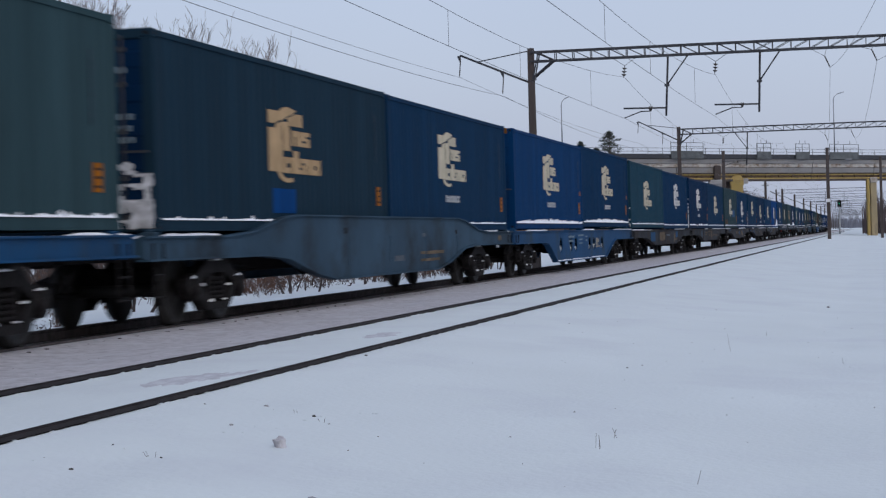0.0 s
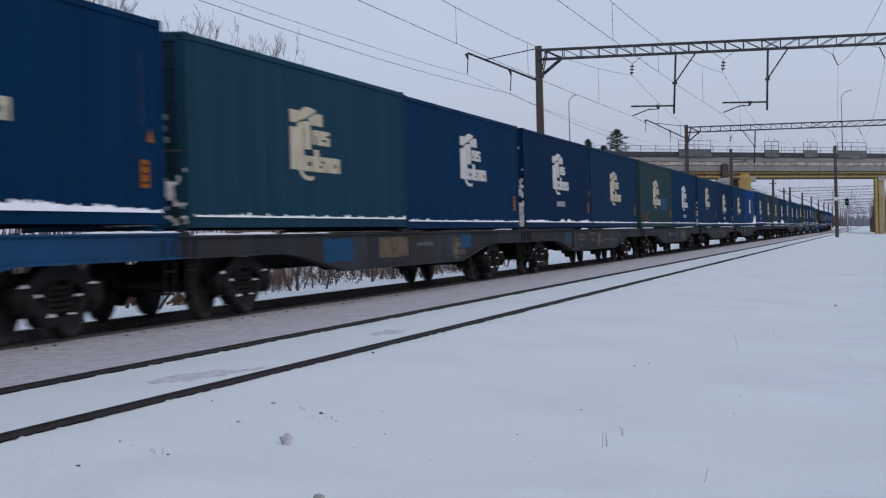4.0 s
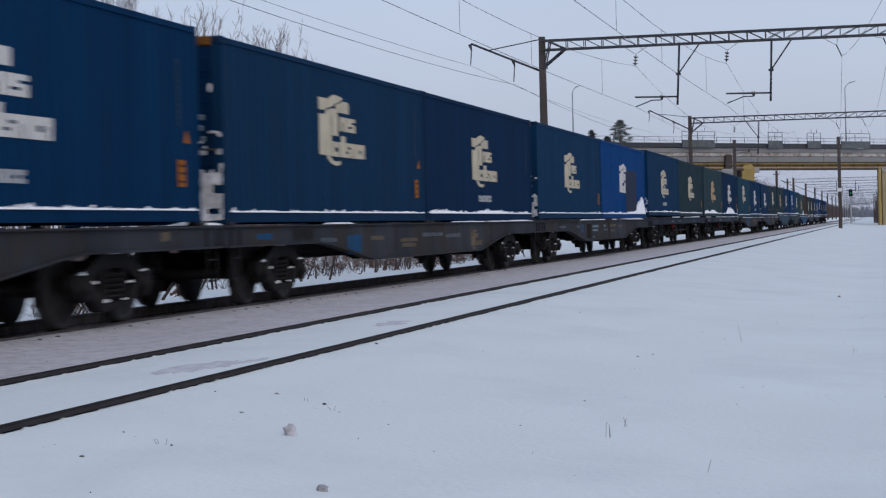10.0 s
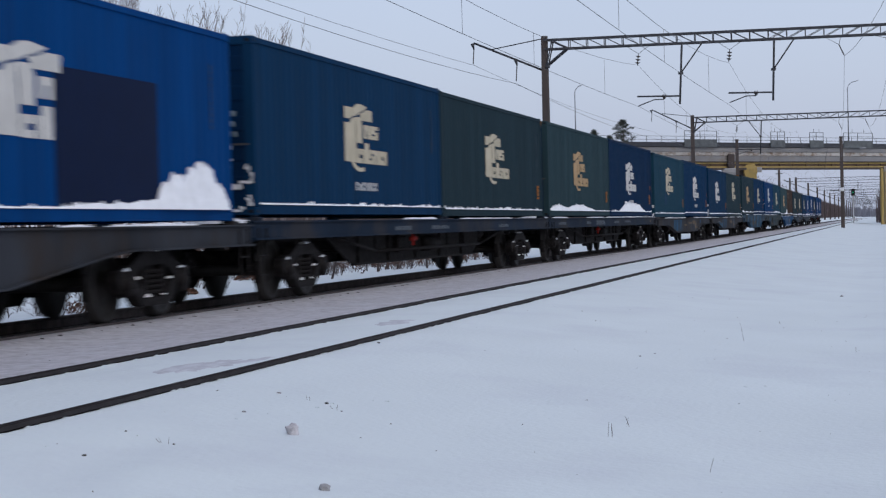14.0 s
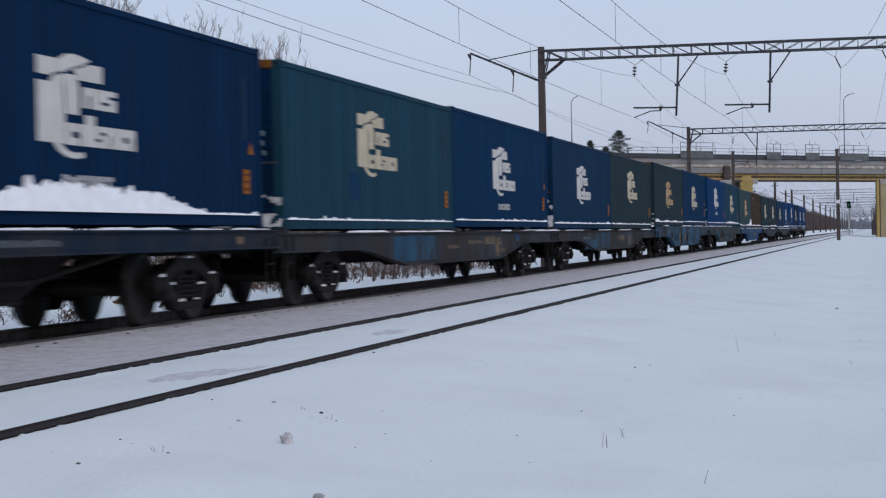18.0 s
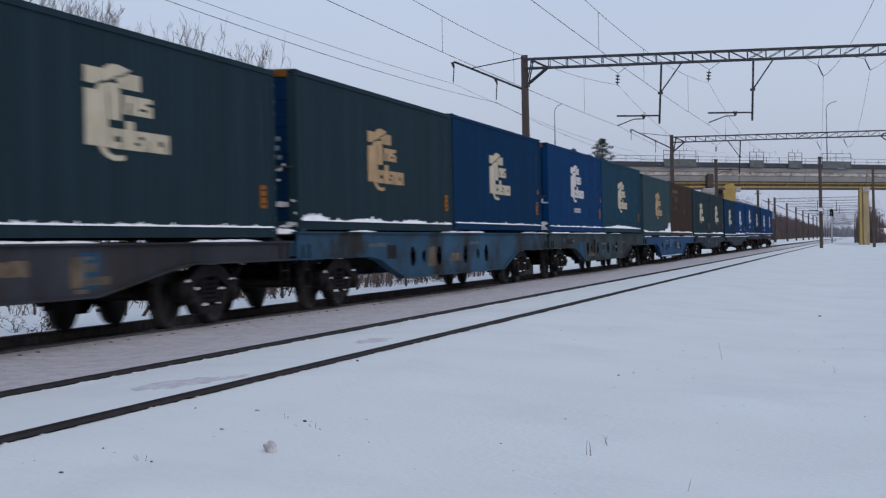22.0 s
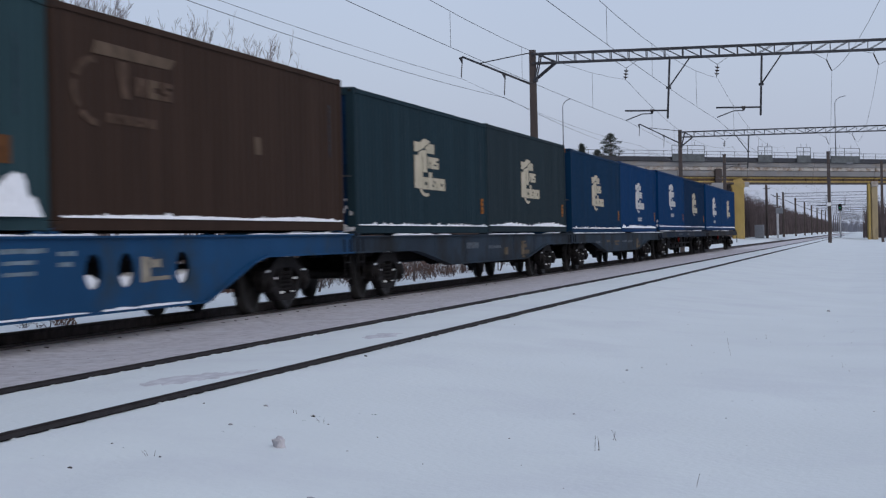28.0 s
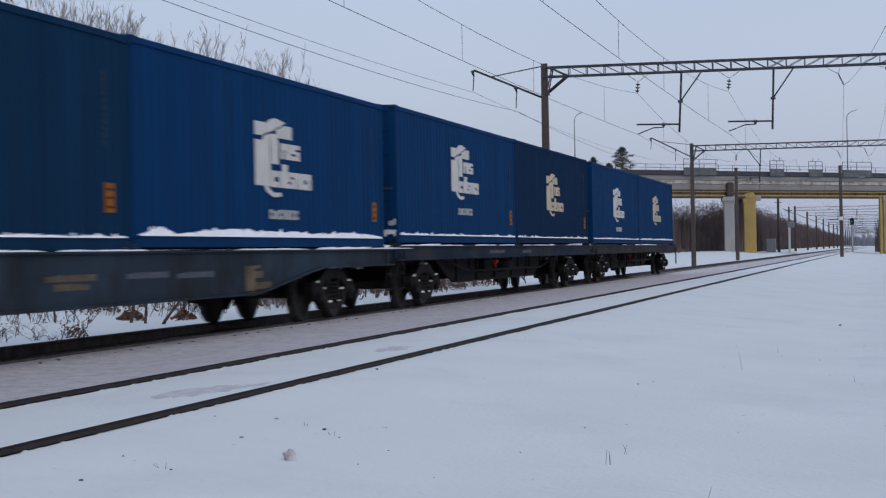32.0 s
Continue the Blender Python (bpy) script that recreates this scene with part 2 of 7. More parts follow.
LAMP_GREEN.node_tree.nodes["Principled BSDF"].inputs["Emission Color"].default_value = (0.05, 0.9, 0.45, 1)
LAMP_GREEN.node_tree.nodes["Principled BSDF"].inputs["Emission Strength"].default_value = 0.35


# ---- mesh helpers ----
def mesh_of(name, bm, mat):
    me = bpy.data.meshes.new(name)
    bm.normal_update()
    bm.to_mesh(me)
    bm.free()
    for k in (mat if isinstance(mat, (list, tuple)) else (mat,)):
        me.materials.append(k)
    return me


def part(name, bm, mat, parent=None, label="", at=None):
    """Links a bmesh, or a ready mesh, as one object under parent."""
    me = mesh_of(name, bm, mat) if isinstance(bm, bmesh.types.BMesh) else bm
    ob = new(name, me)
    if parent is not None:
        ob.parent = parent
    if at is not None:
        ob.matrix_basis = at
    return tagged(ob, label)


def thing(name, m, label, category, group="", kind=""):
    ob = new(name)
    ob.empty_display_size = 0.3
    ob.matrix_basis = m
    return tagged(ob, label, category, group, kind)


def box(bm, x0, x1, y0, y1, z0, z1, bevel=0.0, mi=0):
    v = [bm.verts.new((x, y, z)) for x in (x0, x1) for y in (y0, y1) for z in (z0, z1)]
    q = [(0, 1, 3, 2), (4, 6, 7, 5), (0, 4, 5, 1), (2, 3, 7, 6), (0, 2, 6, 4), (1, 5, 7, 3)]
    fs = [bm.faces.new([v[i] for i in f]) for f in q]
    for f in fs:
        f.material_index = mi
    if bevel:
        es = list({e for f in fs for e in f.edges})
        r = bmesh.ops.bevel(bm, geom=es, offset=bevel, segments=1, affect="EDGES")
        for f in r["faces"]:
            f.material_index = mi
    return fs


def extrude_x(bm, pts, x0, x1, mi=0):
    """A closed outline of (y, z), run from x0 to x1."""
    a = [bm.verts.new((x0, y, z)) for y, z in pts]
    b = [bm.verts.new((x1, y, z)) for y, z in pts]
    n = len(pts)
    fs = [bm.faces.new((a[i], a[(i + 1) % n], b[(i + 1) % n], b[i])) for i in range(n)]
    fs += [bm.faces.new(a[::-1]), bm.faces.new(b)]
    for f in fs:
        f.material_index = mi
    bmesh.ops.recalc_face_normals(bm, faces=fs)
    return fs


def rod(bm, a, b, r, sides=6, r2=None, mi=0, cap=True):
    a, b = Vector(a), Vector(b)
    d = (b - a).normalized()
    u = d.orthogonal().normalized()
    w = d.cross(u)
    r2 = r if r2 is None else r2
    ra = [bm.verts.new(a + r * (u * math.cos(k) + w * math.sin(k))) for k in [2 * math.pi * i / sides for i in range(sides)]]
    rb = [bm.verts.new(b + r2 * (u * math.cos(k) + w * math.sin(k))) for k in [2 * math.pi * i / sides for i in range(sides)]]
    fs = [bm.faces.new((ra[i], ra[(i + 1) % sides], rb[(i + 1) % sides], rb[i])) for i in range(sides)]
    if cap:
        fs += [bm.faces.new(ra[::-1]), bm.faces.new(rb)]
    for f in fs:
        f.material_index = mi
        f.smooth = sides > 5
    return fs


def lathe_x(bm, prof, sides=20, mi=0, centre=(0, 0, 0)):
    """Rings of (x, radius) turned round the x axis."""
    rings = []
    for x, r in prof:
        rings.append([bm.verts.new((centre[0] + x, centre[1] + r * math.cos(a), centre[2] + r * math.sin(a)))
                      for a in [2 * math.pi * i / sides for i in range(sides)]])
    for p, q in zip(rings, rings[1:]):
        for i in range(sides):
            f = bm.faces.new((p[i], p[(i + 1) % sides], q[(i + 1) % sides], q[i]))
            f.material_index, f.smooth = mi, True
    bm.faces.new(rings[0]).material_index = mi
    bm.faces.new(rings[-1][::-1]).material_index = mi
    bmesh.ops.recalc_face_normals(bm, faces=bm.faces[:])


def slab(bm, pts, x, t=0.004, mi=0):
    """A flat painted shape of (y, z) corners that stands t proud of the plane at x."""
    return extrude_x(bm, pts, x - 0.002, x + t, mi)


# ---- ground ----
TRACK_NEAR, TRACK_TRAIN, GAUGE = -5.753, -10.04, 0.76


def ground_z(x, y):
    pts = [(-400, 1.5), (-60, 0.6), (-22, 0.05), (-17, -0.35), (-13.2, -0.32), (-12.1, -0.20), (-11.2, -0.13), (-10.9, -0.17), (-9.25, -0.17), (-9.20, -0.030), (-8.95, -0.058), (-8.3, -0.085), (-7.4, -0.06),
           (-6.7, -0.042), (-6.5, -0.048), (-6.0, -0.035), (-5.0, -0.050), (-4.85, -0.046), (-4.3, -0.09), (-2.5, -0.28), (-0.5, -0.42), (3, -0.47), (60, -0.6), (400, -0.6)]
    for (a, za), (b, zb) in zip(pts, pts[1:]):
        if a <= x <= b:
            z = za + (zb - za) * (x - a) / (b - a)
            break
    else:
        z = pts[0][1] if x < -400 else pts[-1][1]
    if y > 240 and x < -14:
        z += min(1.0, (y - 240) / 30) * 0.4
    rough = 0.0
    if -6.72 <= x <= -4.75:
        rough = 0.007 * noise.noise((x * 6, y * 0.8, 1.3)) + 0.008 * noise.noise((x * 3, y * 2.3, 5.3))
    elif -9.20 <= x < -6.72:
        rough = 0.010 * noise.noise((x * 2, y * 0.9, 7.3)) + 0.006 * noise.noise((x * 5, y * 3.0, 5.3))
    if x > -4.7:
        rough = 0.012 * noise.noise((x * 0.9, y * 0.4, 0.3)) + 0.006 * noise.noise((x * 2.7 + y * 0.8, y * 0.9, 4.1)) + 0.014 * noise.noise((x * 0.8 + y * 0.45, y * 0.12, 2.1)) + 0.03 * noise.noise((x * 0.25, y * 0.12, 8))
        rough += 0.010 * noise.noise((x * 1.9 - y * 0.35, y * 0.55 + x * 0.6, 6.6)) + 0.004 * noise.noise((x * 6.0, y * 2.4, 3.2))
        rough -= 0.020 * math.exp(-((x + 4.1 - (y - 10) * -0.05) / 0.14) ** 2) * min(1, max(0, (26 - y) / 8))
        rough *= min(1, (x + 4.7) / 0.5)
    elif x < -12.6:
        rough = 0.12 * noise.noise((x * 0.5, y * 0.3, 2)) * min(1, (-12.6 - x) / 2)
    return z + rough


def sheet(name, xs, ys, lift, mat):
    verts = [(x, y, ground_z(x, y) + lift) for y in ys for x in xs]
    n = len(xs)
    faces = [(j * n + i, j * n + i + 1, (j + 1) * n + i + 1, (j + 1) * n + i) for j in range(len(ys) - 1) for i in range(n - 1)]
    me = bpy.data.meshes.new(name)
    me.from_pydata(verts, [], faces)
    me.materials.append(mat)
    for p in me.polygons:
        p.use_smooth = True
    return new(name, me)


def steps(*runs):
    out = []
    for a, b, d in runs:
        k = max(1, round((b - a) / d))
        out += [a + (b - a) * i / k for i in range(k)]
    return out + [runs[-1][1]]


GX = steps((-2500, -400, 700), (-400, -60, 60), (-60, -22, 4), (-22, -12.1, 0.7), (-12.1, -11.2, 0.45), (-11.2, -10.9, 0.3), (-10.9, -9.25, 0.6), (-9.25, -9.20, 0.05), (-9.20, -8.95, 0.25), (-8.95, -6.7, 0.45), (-6.7, -4.7, 0.1), (-4.7, 1.5, 0.16), (1.5, 8, 1.0),
           (8, 60, 8), (60, 400, 80), (400, 2500, 700))
GY = steps((-400, -40, 60), (-40, 5, 5), (5, 40, 0.22), (40, 90, 1.0), (90, 300, 8), (300, 900, 50), (900, 4500, 600))
tagged(sheet("ground", GX, GY, 0.0, SNOW), "wide white snow field beside the railway line", kind="structure")
BY = steps((-60, 5, 5), (5, 40, 0.5), (40, 120, 4), (120, 900, 30))
tagged(sheet("ballast_bed", steps((-11.3, -9.24, 0.3)), BY, 0.012, BALLAST), "black oily ballast bed swept clear of snow by trains", kind="structure")
tagged(sheet("snow_between_tracks", steps((-9.203, -8.95, 0.08), (-8.95, -6.74, 0.2)), BY, 0.012, SNOW_DIRTY), "grey trodden icy snow between the two tracks", kind="structure")


# ---- tracks ----
def rail_bm(y0, y1):
    bm = bmesh.new()
    half = [(0.075, -0.18), (0.075, -0.165), (0.012, -0.145), (0.010, -0.045), (0.036, -0.032), (0.037, -0.006), (0.030, 0.0)]
    prof = half + [(-x, z) for x, z in half[::-1]]
    ys = steps((y0, 120, 30), (120, y1, 150))
    rings = [[bm.verts.new((x, y, z)) for x, z in prof] for y in ys]
    n = len(prof)
    for p, q in zip(rings, rings[1:]):
        for i in range(n):
            f = bm.faces.new((p[i], q[i], q[(i + 1) % n], p[(i + 1) % n]))
            f.material_index = 1 if i in (4, 8) else 0
    bmesh.ops.recalc_face_normals(bm, faces=bm.faces[:])
    return bm


def clip_bm(cx, y0, y1):
    """Rail fastenings that stick out of the snow at every sleeper."""
    rng = random.Random(7)
    vs, fs = [], []
    y = y0
    while y < y1:
        for side in (-1, 1):
            if rng.random() < 0.95:
                w, l, hgt = 0.036 * rng.uniform(0.6, 1.2), 0.030 * rng.uniform(0.4, 1.4), rng.uniform(0.009, 0.024)
                x, yy = cx + side * rng.uniform(0.24, 0.29), y + rng.uniform(-0.04, 0.04)
                z = ground_z(x, yy)
                k = len(vs)
                vs += [(x - w, yy - l, z), (x + w, yy - l, z), (x + w, yy + l, z), (x - w, yy + l, z),
                       (x - w * 0.5, yy - l * 0.5, z + hgt), (x + w * 0.5, yy - l * 0.4, z + hgt * 0.8), (x + w * 0.5, yy + l * 0.5, z + hgt), (x - w * 0.5, yy + l * 0.5, z + hgt)]
                fs += [tuple(k + i for i in q) for q in ((0, 1, 5, 4), (1, 2, 6, 5), (2, 3, 7, 6), (3, 0, 4, 7), (4, 5, 6, 7))]
        y += 0.545
    me = bpy.data.meshes.new("fastenings")
    me.from_pydata(vs, [], fs)
    me.materials.append(FASTENING)
    return me


for cx, lab in ((TRACK_NEAR, "empty railway track with rails half buried in clean snow"), (TRACK_TRAIN, "railway track with dark rails on black ballast under the train")):
    track = thing("railway_track", pose(0, 0, 0), lab, "railway track")
    tagged(track, kind="structure")
    for side in (-1, 1):
        rail = part("rail", rail_bm(-60, 900), (RAIL_STEEL, RAIL_TOP) if cx == TRACK_NEAR else (RAIL_LIGHTER, RAIL_LIGHTER), track)
        rail.matrix_basis = pose(cx + side * (GAUGE + 0.035), 0, 0)
    if cx == TRACK_TRAIN:
        for side in (-1, 1):
            tagged(part("fastenings", clip_bm(cx + side * 0.795, 6, 90), GRIME, track), kind="stuff")


def sheet_z(x, y):
    """Height of the snow sheet itself between its grid lines."""
    i, j = int(np.searchsorted(GX, x)) - 1, int(np.searchsorted(GY, y)) - 1
    u, v = (x - GX[i]) / (GX[i + 1] - GX[i]), (y - GY[j]) / (GY[j + 1] - GY[j])
    q = [ground_z(GX[i + a], GY[j + b]) for a, b in ((0, 0), (1, 0), (0, 1), (1, 1))]
    return (q[0] * (1 - u) + q[1] * u) * (1 - v) + (q[2] * (1 - u) + q[3] * u) * v


for k, (px, py, rx, ry) in enumerate(((-5.62, 15.0, 0.18, 0.50), (-5.50, 15.6, 0.17, 0.58), (-5.72, 15.3, 0.08, 0.40), (-5.36, 16.1, 0.07, 0.38), (-5.6, 22.0, 0.16, 0.6))):
    bm = bmesh.new()
    n, rings = 56, []
    for m, lift in ((0.25, 0.003), (0.5, 0.003), (0.75, 0.0025), (0.92, 0.0012), (1.0, -0.002)):
        ring = []
        for i in range(n):
            a = 2 * math.pi * i / n
            r = m * (1 + 0.55 * noise.noise((math.cos(a) * 2.5, math.sin(a) * 2.5, 3 + k)) + 0.25 * noise.noise((math.cos(a) * 7, math.sin(a) * 7, 9 + k)))
            x, y = px + rx * math.cos(a) * r, py + ry * math.sin(a) * r
            ring.append(bm.verts.new((x, y, sheet_z(x, y) + lift + 0.0002 * k)))
        rings.append(ring)
    bm.faces.new(rings[0])
    for p, q in zip(rings, rings[1:]):
        for i in range(n):
            bm.faces.new((p[i], q[i], q[(i + 1) % n], p[(i + 1) % n]))
    bmesh.ops.recalc_face_normals(bm, faces=bm.faces[:])
    for f in bm.faces:
        f.smooth = True
    tagged(part("ice_patch", bm, ICE), "thin grey icy patch between the rails", "ice", "icy patches")

# ragged snow banked against the rails of the empty track
for side in (-1, 1):
    for way in (-1, 1):
        rx = TRACK_NEAR + side * (GAUGE + 0.035)
        vs, fs = [], []
        ys = steps((6, 24, 0.03), (24, 60, 0.08))
        for y in ys:
            top = -0.042 + 0.008 * noise.noise((y * 0.8, side, way)) + 0.006 * noise.noise((y * 5.7, side + 4, way)) + 0.018 * noise.noise((y * 22, side, way + 3))
            for off, z in ((0.010, top - 0.004), (0.040, top), (0.075, top - 0.012), (0.17, -0.075)):
                vs.append((rx + way * (0.012 + off), y, min(z, -0.004) if off < 0.1 else sheet_z(rx + way * 0.182, y) - 0.006))
        for j in range(len(ys) - 1):
            for i in range(3):
                q = (j * 4 + i, j * 4 + i + 1, (j + 1) * 4 + i + 1, (j + 1) * 4 + i)
                fs.append(q if way > 0 else q[::-1])
        me = bpy.data.meshes.new("rail_side_snow")
        me.from_pydata(vs, [], fs)
        me.materials.append(SNOW)
        for p in me.polygons:
            p.use_smooth = True
        tagged(new("rail_side_snow", me), "ragged ridge of snow banked against a rail", "snow", kind="stuff")


# ---- containers ----
LEN, HGT, HALF = 12.192, 2.615, 1.219
SIDE = HALF - 0.012


def corrugated_side():
    """One long wall with trapezoid corrugations, its outer crests at x = 0."""
    bm = bmesh.new()
    y, ys = 0.16, []
    pitch = (LEN - 0.32) / 42
    prof = [(0.0, 0), (0.30, 0), (0.5, -0.011), (0.80, -0.011)]
    for k in range(42):
        for a, d in prof:
            ys.append((y + (k + a) * pitch, d))
    ys.append((LEN - 0.16, 0))
    lo = [bm.verts.new((d, yy, 0.16)) for yy, d in ys]
    hi = [bm.verts.new((d, yy, HGT - 0.10)) for yy, d in ys]
    for i in range(len(ys) - 1):
        bm.faces.new((lo[i], lo[i + 1], hi[i + 1], hi[i]))
    return bm


MESHES = {}


def shared(key, build, mat):
    if key not in MESHES:
        MESHES[key] = mesh_of(key[0], build(), mat)
    return MESHES[key]


def post_bm():
    bm = bmesh.new()
    box(bm, -0.162, 0, 0, 0.16, 0.12, HGT - 0.12, 0.008)
    return bm


def casting_bm():
    bm = bmesh.new()
    box(bm, -0.162, 0.002, -0.003, 0.178, 0, 0.118, 0.01)
    box(bm, 0.002, 0.004, 0.055, 0.12, 0.035, 0.08, mi=1)
    box(bm, -0.12, -0.05, -0.006, -0.003, 0.035, 0.08, mi=1)
    return bm


def top_rail_bm():
    bm = bmesh.new()
    box(bm, -0.06, 0.004, 0.165, LEN - 0.165, HGT - 0.10, HGT - 0.015, 0.008)
    return bm


def bottom_rail_bm():
    bm = bmesh.new()
    extrude_x(bm, [(0.18, 0.02), (LEN - 0.18, 0.02), (LEN - 0.18, 0.16), (0.18, 0.16)], -0.05, 0.003)
    box(bm, -0.05, 0.012, 0.18, LEN - 0.18, 0.012, 0.03)
    for y in (3.2, 4.3, LEN - 4.3, LEN - 3.2):
        box(bm, 0.003, 0.005, y - 0.15, y + 0.15, 0.035, 0.12)
    return bm


def roof_bm():
    bm = bmesh.new()
    k = 60
    prof = [(0, 0), (0.4, 0), (0.5, -0.02), (0.9, -0.02)]
    ys = [(0.17 + (LEN - 0.34) * (i + a) / k, d) for i in range(k) for a, d in prof] + [(LEN - 0.17, 0)]
    a = [bm.verts.new((-1.16, y, HGT - 0.022 + d)) for y, d in ys]
    b = [bm.verts.new((1.16, y, HGT - 0.022 + d)) for y, d in ys]
    for i in range(len(ys) - 1):
        bm.faces.new((a[i], b[i], b[i + 1], a[i + 1]))
    return bm


def header_bm():
    bm = bmesh.new()
    box(bm, -1.06, 1.06, -0.002, 0.10, HGT - 0.13, HGT + 0.002, 0.01)
    return bm


def end_sill_bm():
    bm = bmesh.new()
    box(bm, -1.06, 1.06, 0.0, 0.12, 0.01, 0.15, 0.01)
    return bm


def end_wall_bm():
    """Blind end wall, corrugated upright."""
    bm = bmesh.new()
    n = 9
    pitch = 2.12 / n
    xs = [(-1.06 + (k + a) * pitch, d) for k in range(n) for a, d in ((0, 0.02), (0.38, 0.02), (0.5, 0.062), (0.88, 0.062))] + [(1.06, 0.02)]
    lo = [bm.verts.new((x, d, 0.15)) for x, d in xs]
    hi = [bm.verts.new((x, d, HGT - 0.12)) for x, d in xs]
    for i in range(len(xs) - 1):
        bm.faces.new((lo[i + 1], lo[i], hi[i], hi[i + 1]))
    bmesh.ops.recalc_face_normals(bm, faces=bm.faces[:])
    return bm


def door_bm():
    bm = bmesh.new()
    z0, z1 = 0.16, HGT - 0.14
    pts = [(0.07, z0), (0.02, z0)]
    for i in range(5):
        z = 0.34 + i * 0.44
        pts += [(0.02, z), (0.006, z + 0.03), (0.006, z + 0.21), (0.02, z + 0.24)]
    pts += [(0.02, z1), (0.07, z1)]
    extrude_x(bm, pts, 0.012, 1.055)
    return bm


def lock_rod_bm():
    bm = bmesh.new()
    rod(bm, (0, 0, 0.10), (0, 0, HGT - 0.08), 0.018, 8)
    for z in (0.2, 0.7, 1.3, 1.9, 2.35):
        box(bm, -0.05, 0.05, -0.025, 0.03, z - 0.03, z + 0.03)
    box(bm, -0.02, 0.34, -0.05, -0.03, 1.02, 1.05)
    return bm


def arc(cy, cz, ry, rz, a0, a1, n=10):
    return [(cy + ry * math.cos(radians(a0 + (a1 - a0) * i / n)), cz + rz * math.sin(radians(a0 + (a1 - a0) * i / n))) for i in range(n + 1)]


EMBLEM = {
    "stem": [[(-1.45, 0.34), (-1.10, 0.34), (-1.00, 0.41), (-0.72, 0.45), (-0.72, 0.28), (-0.68, 0.0), (-0.67, -0.33), (-1.45, -0.33)]],
    "cap": [[(-1.45, 0.61), (-0.92, 0.61), (-0.80, 0.475), (-1.00, 0.435), (-1.12, 0.41), (-1.45, 0.41)],
            [(-0.90, 0.60), (-0.62, 0.68), (-0.38, 0.70), (0.12, 0.66), (-0.16, 0.585), (-0.42, 0.545), (-0.70, 0.475), (-0.77, 0.47)],
            [(-0.42, 0.525), (-0.12, 0.565), (0.06, 0.61), (0.47, 0.61), (0.47, 0.41), (-0.30, 0.41), (-0.34, 0.475)]],
    "stroke": [[(-0.70, 0.455), (-0.36, 0.465), (-0.26, 0.36), (-0.26, 0.01), (-0.63, 0.01), (-0.65, 0.24)]],
    "hook": [arc(-0.42, -0.26, 0.62, 0.23, 196, 300) + arc(-0.40, -0.26, 0.44, 0.165, 300, 208)],
}
# rows of plain blocks: span along the wall, then the slots cut into the block (from which side, height, depth)
UPPER = ((-0.15, 0.26, "legs"), (0.29, 0.42, "bar"), (0.45, 0.91, "slots"))
LOWER = ((-0.65, -0.28, "slot"), (-0.24, -0.10, "bar"), (-0.08, 0.22, "bar"), (0.24, 0.56, "slots"), (0.58, 0.84, "legs"), (0.86, 0.98, "bar"), (1.00, 1.26, "slot"), (1.28, 1.54, "legs"))


def stroke_block(y0, y1, z0, z1, cut):
    """A plain heavy block, whole or with one or two narrow cuts in it."""
    w, hgt = y1 - y0, z1 - z0
    if cut == "bar":
        return [(y0, z0), (y1, z0), (y1, z1), (y0, z1)]
    if cut == "legs":
        a, b = y0 + 0.42 * w, y0 + 0.64 * w
        return [(y0, z0), (a, z0), (a, z1 - 0.38 * hgt), (b, z1 - 0.38 * hgt), (b, z0), (y1, z0), (y1, z1), (y0, z1)]
    if cut == "slot":
        a = y0 + 0.45 * w
        return [(y0, z0), (y1, z0), (y1, z0 + 0.34 * hgt), (a, z0 + 0.34 * hgt), (a, z0 + 0.62 * hgt), (y1, z0 + 0.62 * hgt), (y1, z1), (y0, z1)]
    a, b = y0 + 0.45 * w, y0 + 0.55 * w
    return [(y0, z0), (y1, z0), (y1, z0 + 0.58 * hgt), (a, z0 + 0.58 * hgt), (a, z0 + 0.74 * hgt), (y1, z0 + 0.74 * hgt), (y1, z1), (y0, z1),
            (y0, z0 + 0.42 * hgt), (b, z0 + 0.42 * hgt), (b, z0 + 0.27 * hgt), (y0, z0 + 0.27 * hgt)]


def shape_bm(outlines, t=0.004):
    bm = bmesh.new()
    for o in outlines:
        slab(bm, o, 0, t)
    return bm


def emblem(ob, paint, cut_short, at):
    """The painted emblem: a tall hooked stem with a cap bar and two rows of plain blocks."""
    stem = part("emblem", shared(("emblem", paint.name), lambda: shape_bm(EMBLEM["stem"]), paint), None, ob, "pale stencilled emblem of plain blocks", at=at @ Matrix.Diagonal((1, 0.95, 1, 1)))
    for k in ("cap", "stroke", "hook"):
        if not (cut_short and k == "hook"):
            part("emblem_" + k, shared(("emblem_" + k, paint.name), lambda: shape_bm(EMBLEM[k]), paint), None, stem)
    rows = [(UPPER, 0.10, 0.34), (LOWER, -0.34, -0.09)]
    for j, (spans, z0, z1) in enumerate(rows):
        for i, (y0, y1, notch) in enumerate(spans):
            if cut_short and y0 > 0.15:
                continue
            part("emblem_block", shared(("emblem_block", paint.name, j, i), lambda: shape_bm([stroke_block(y0, y1, z0, z1 + (0.11 if j and i == 2 else 0), notch)]), paint), None, stem)


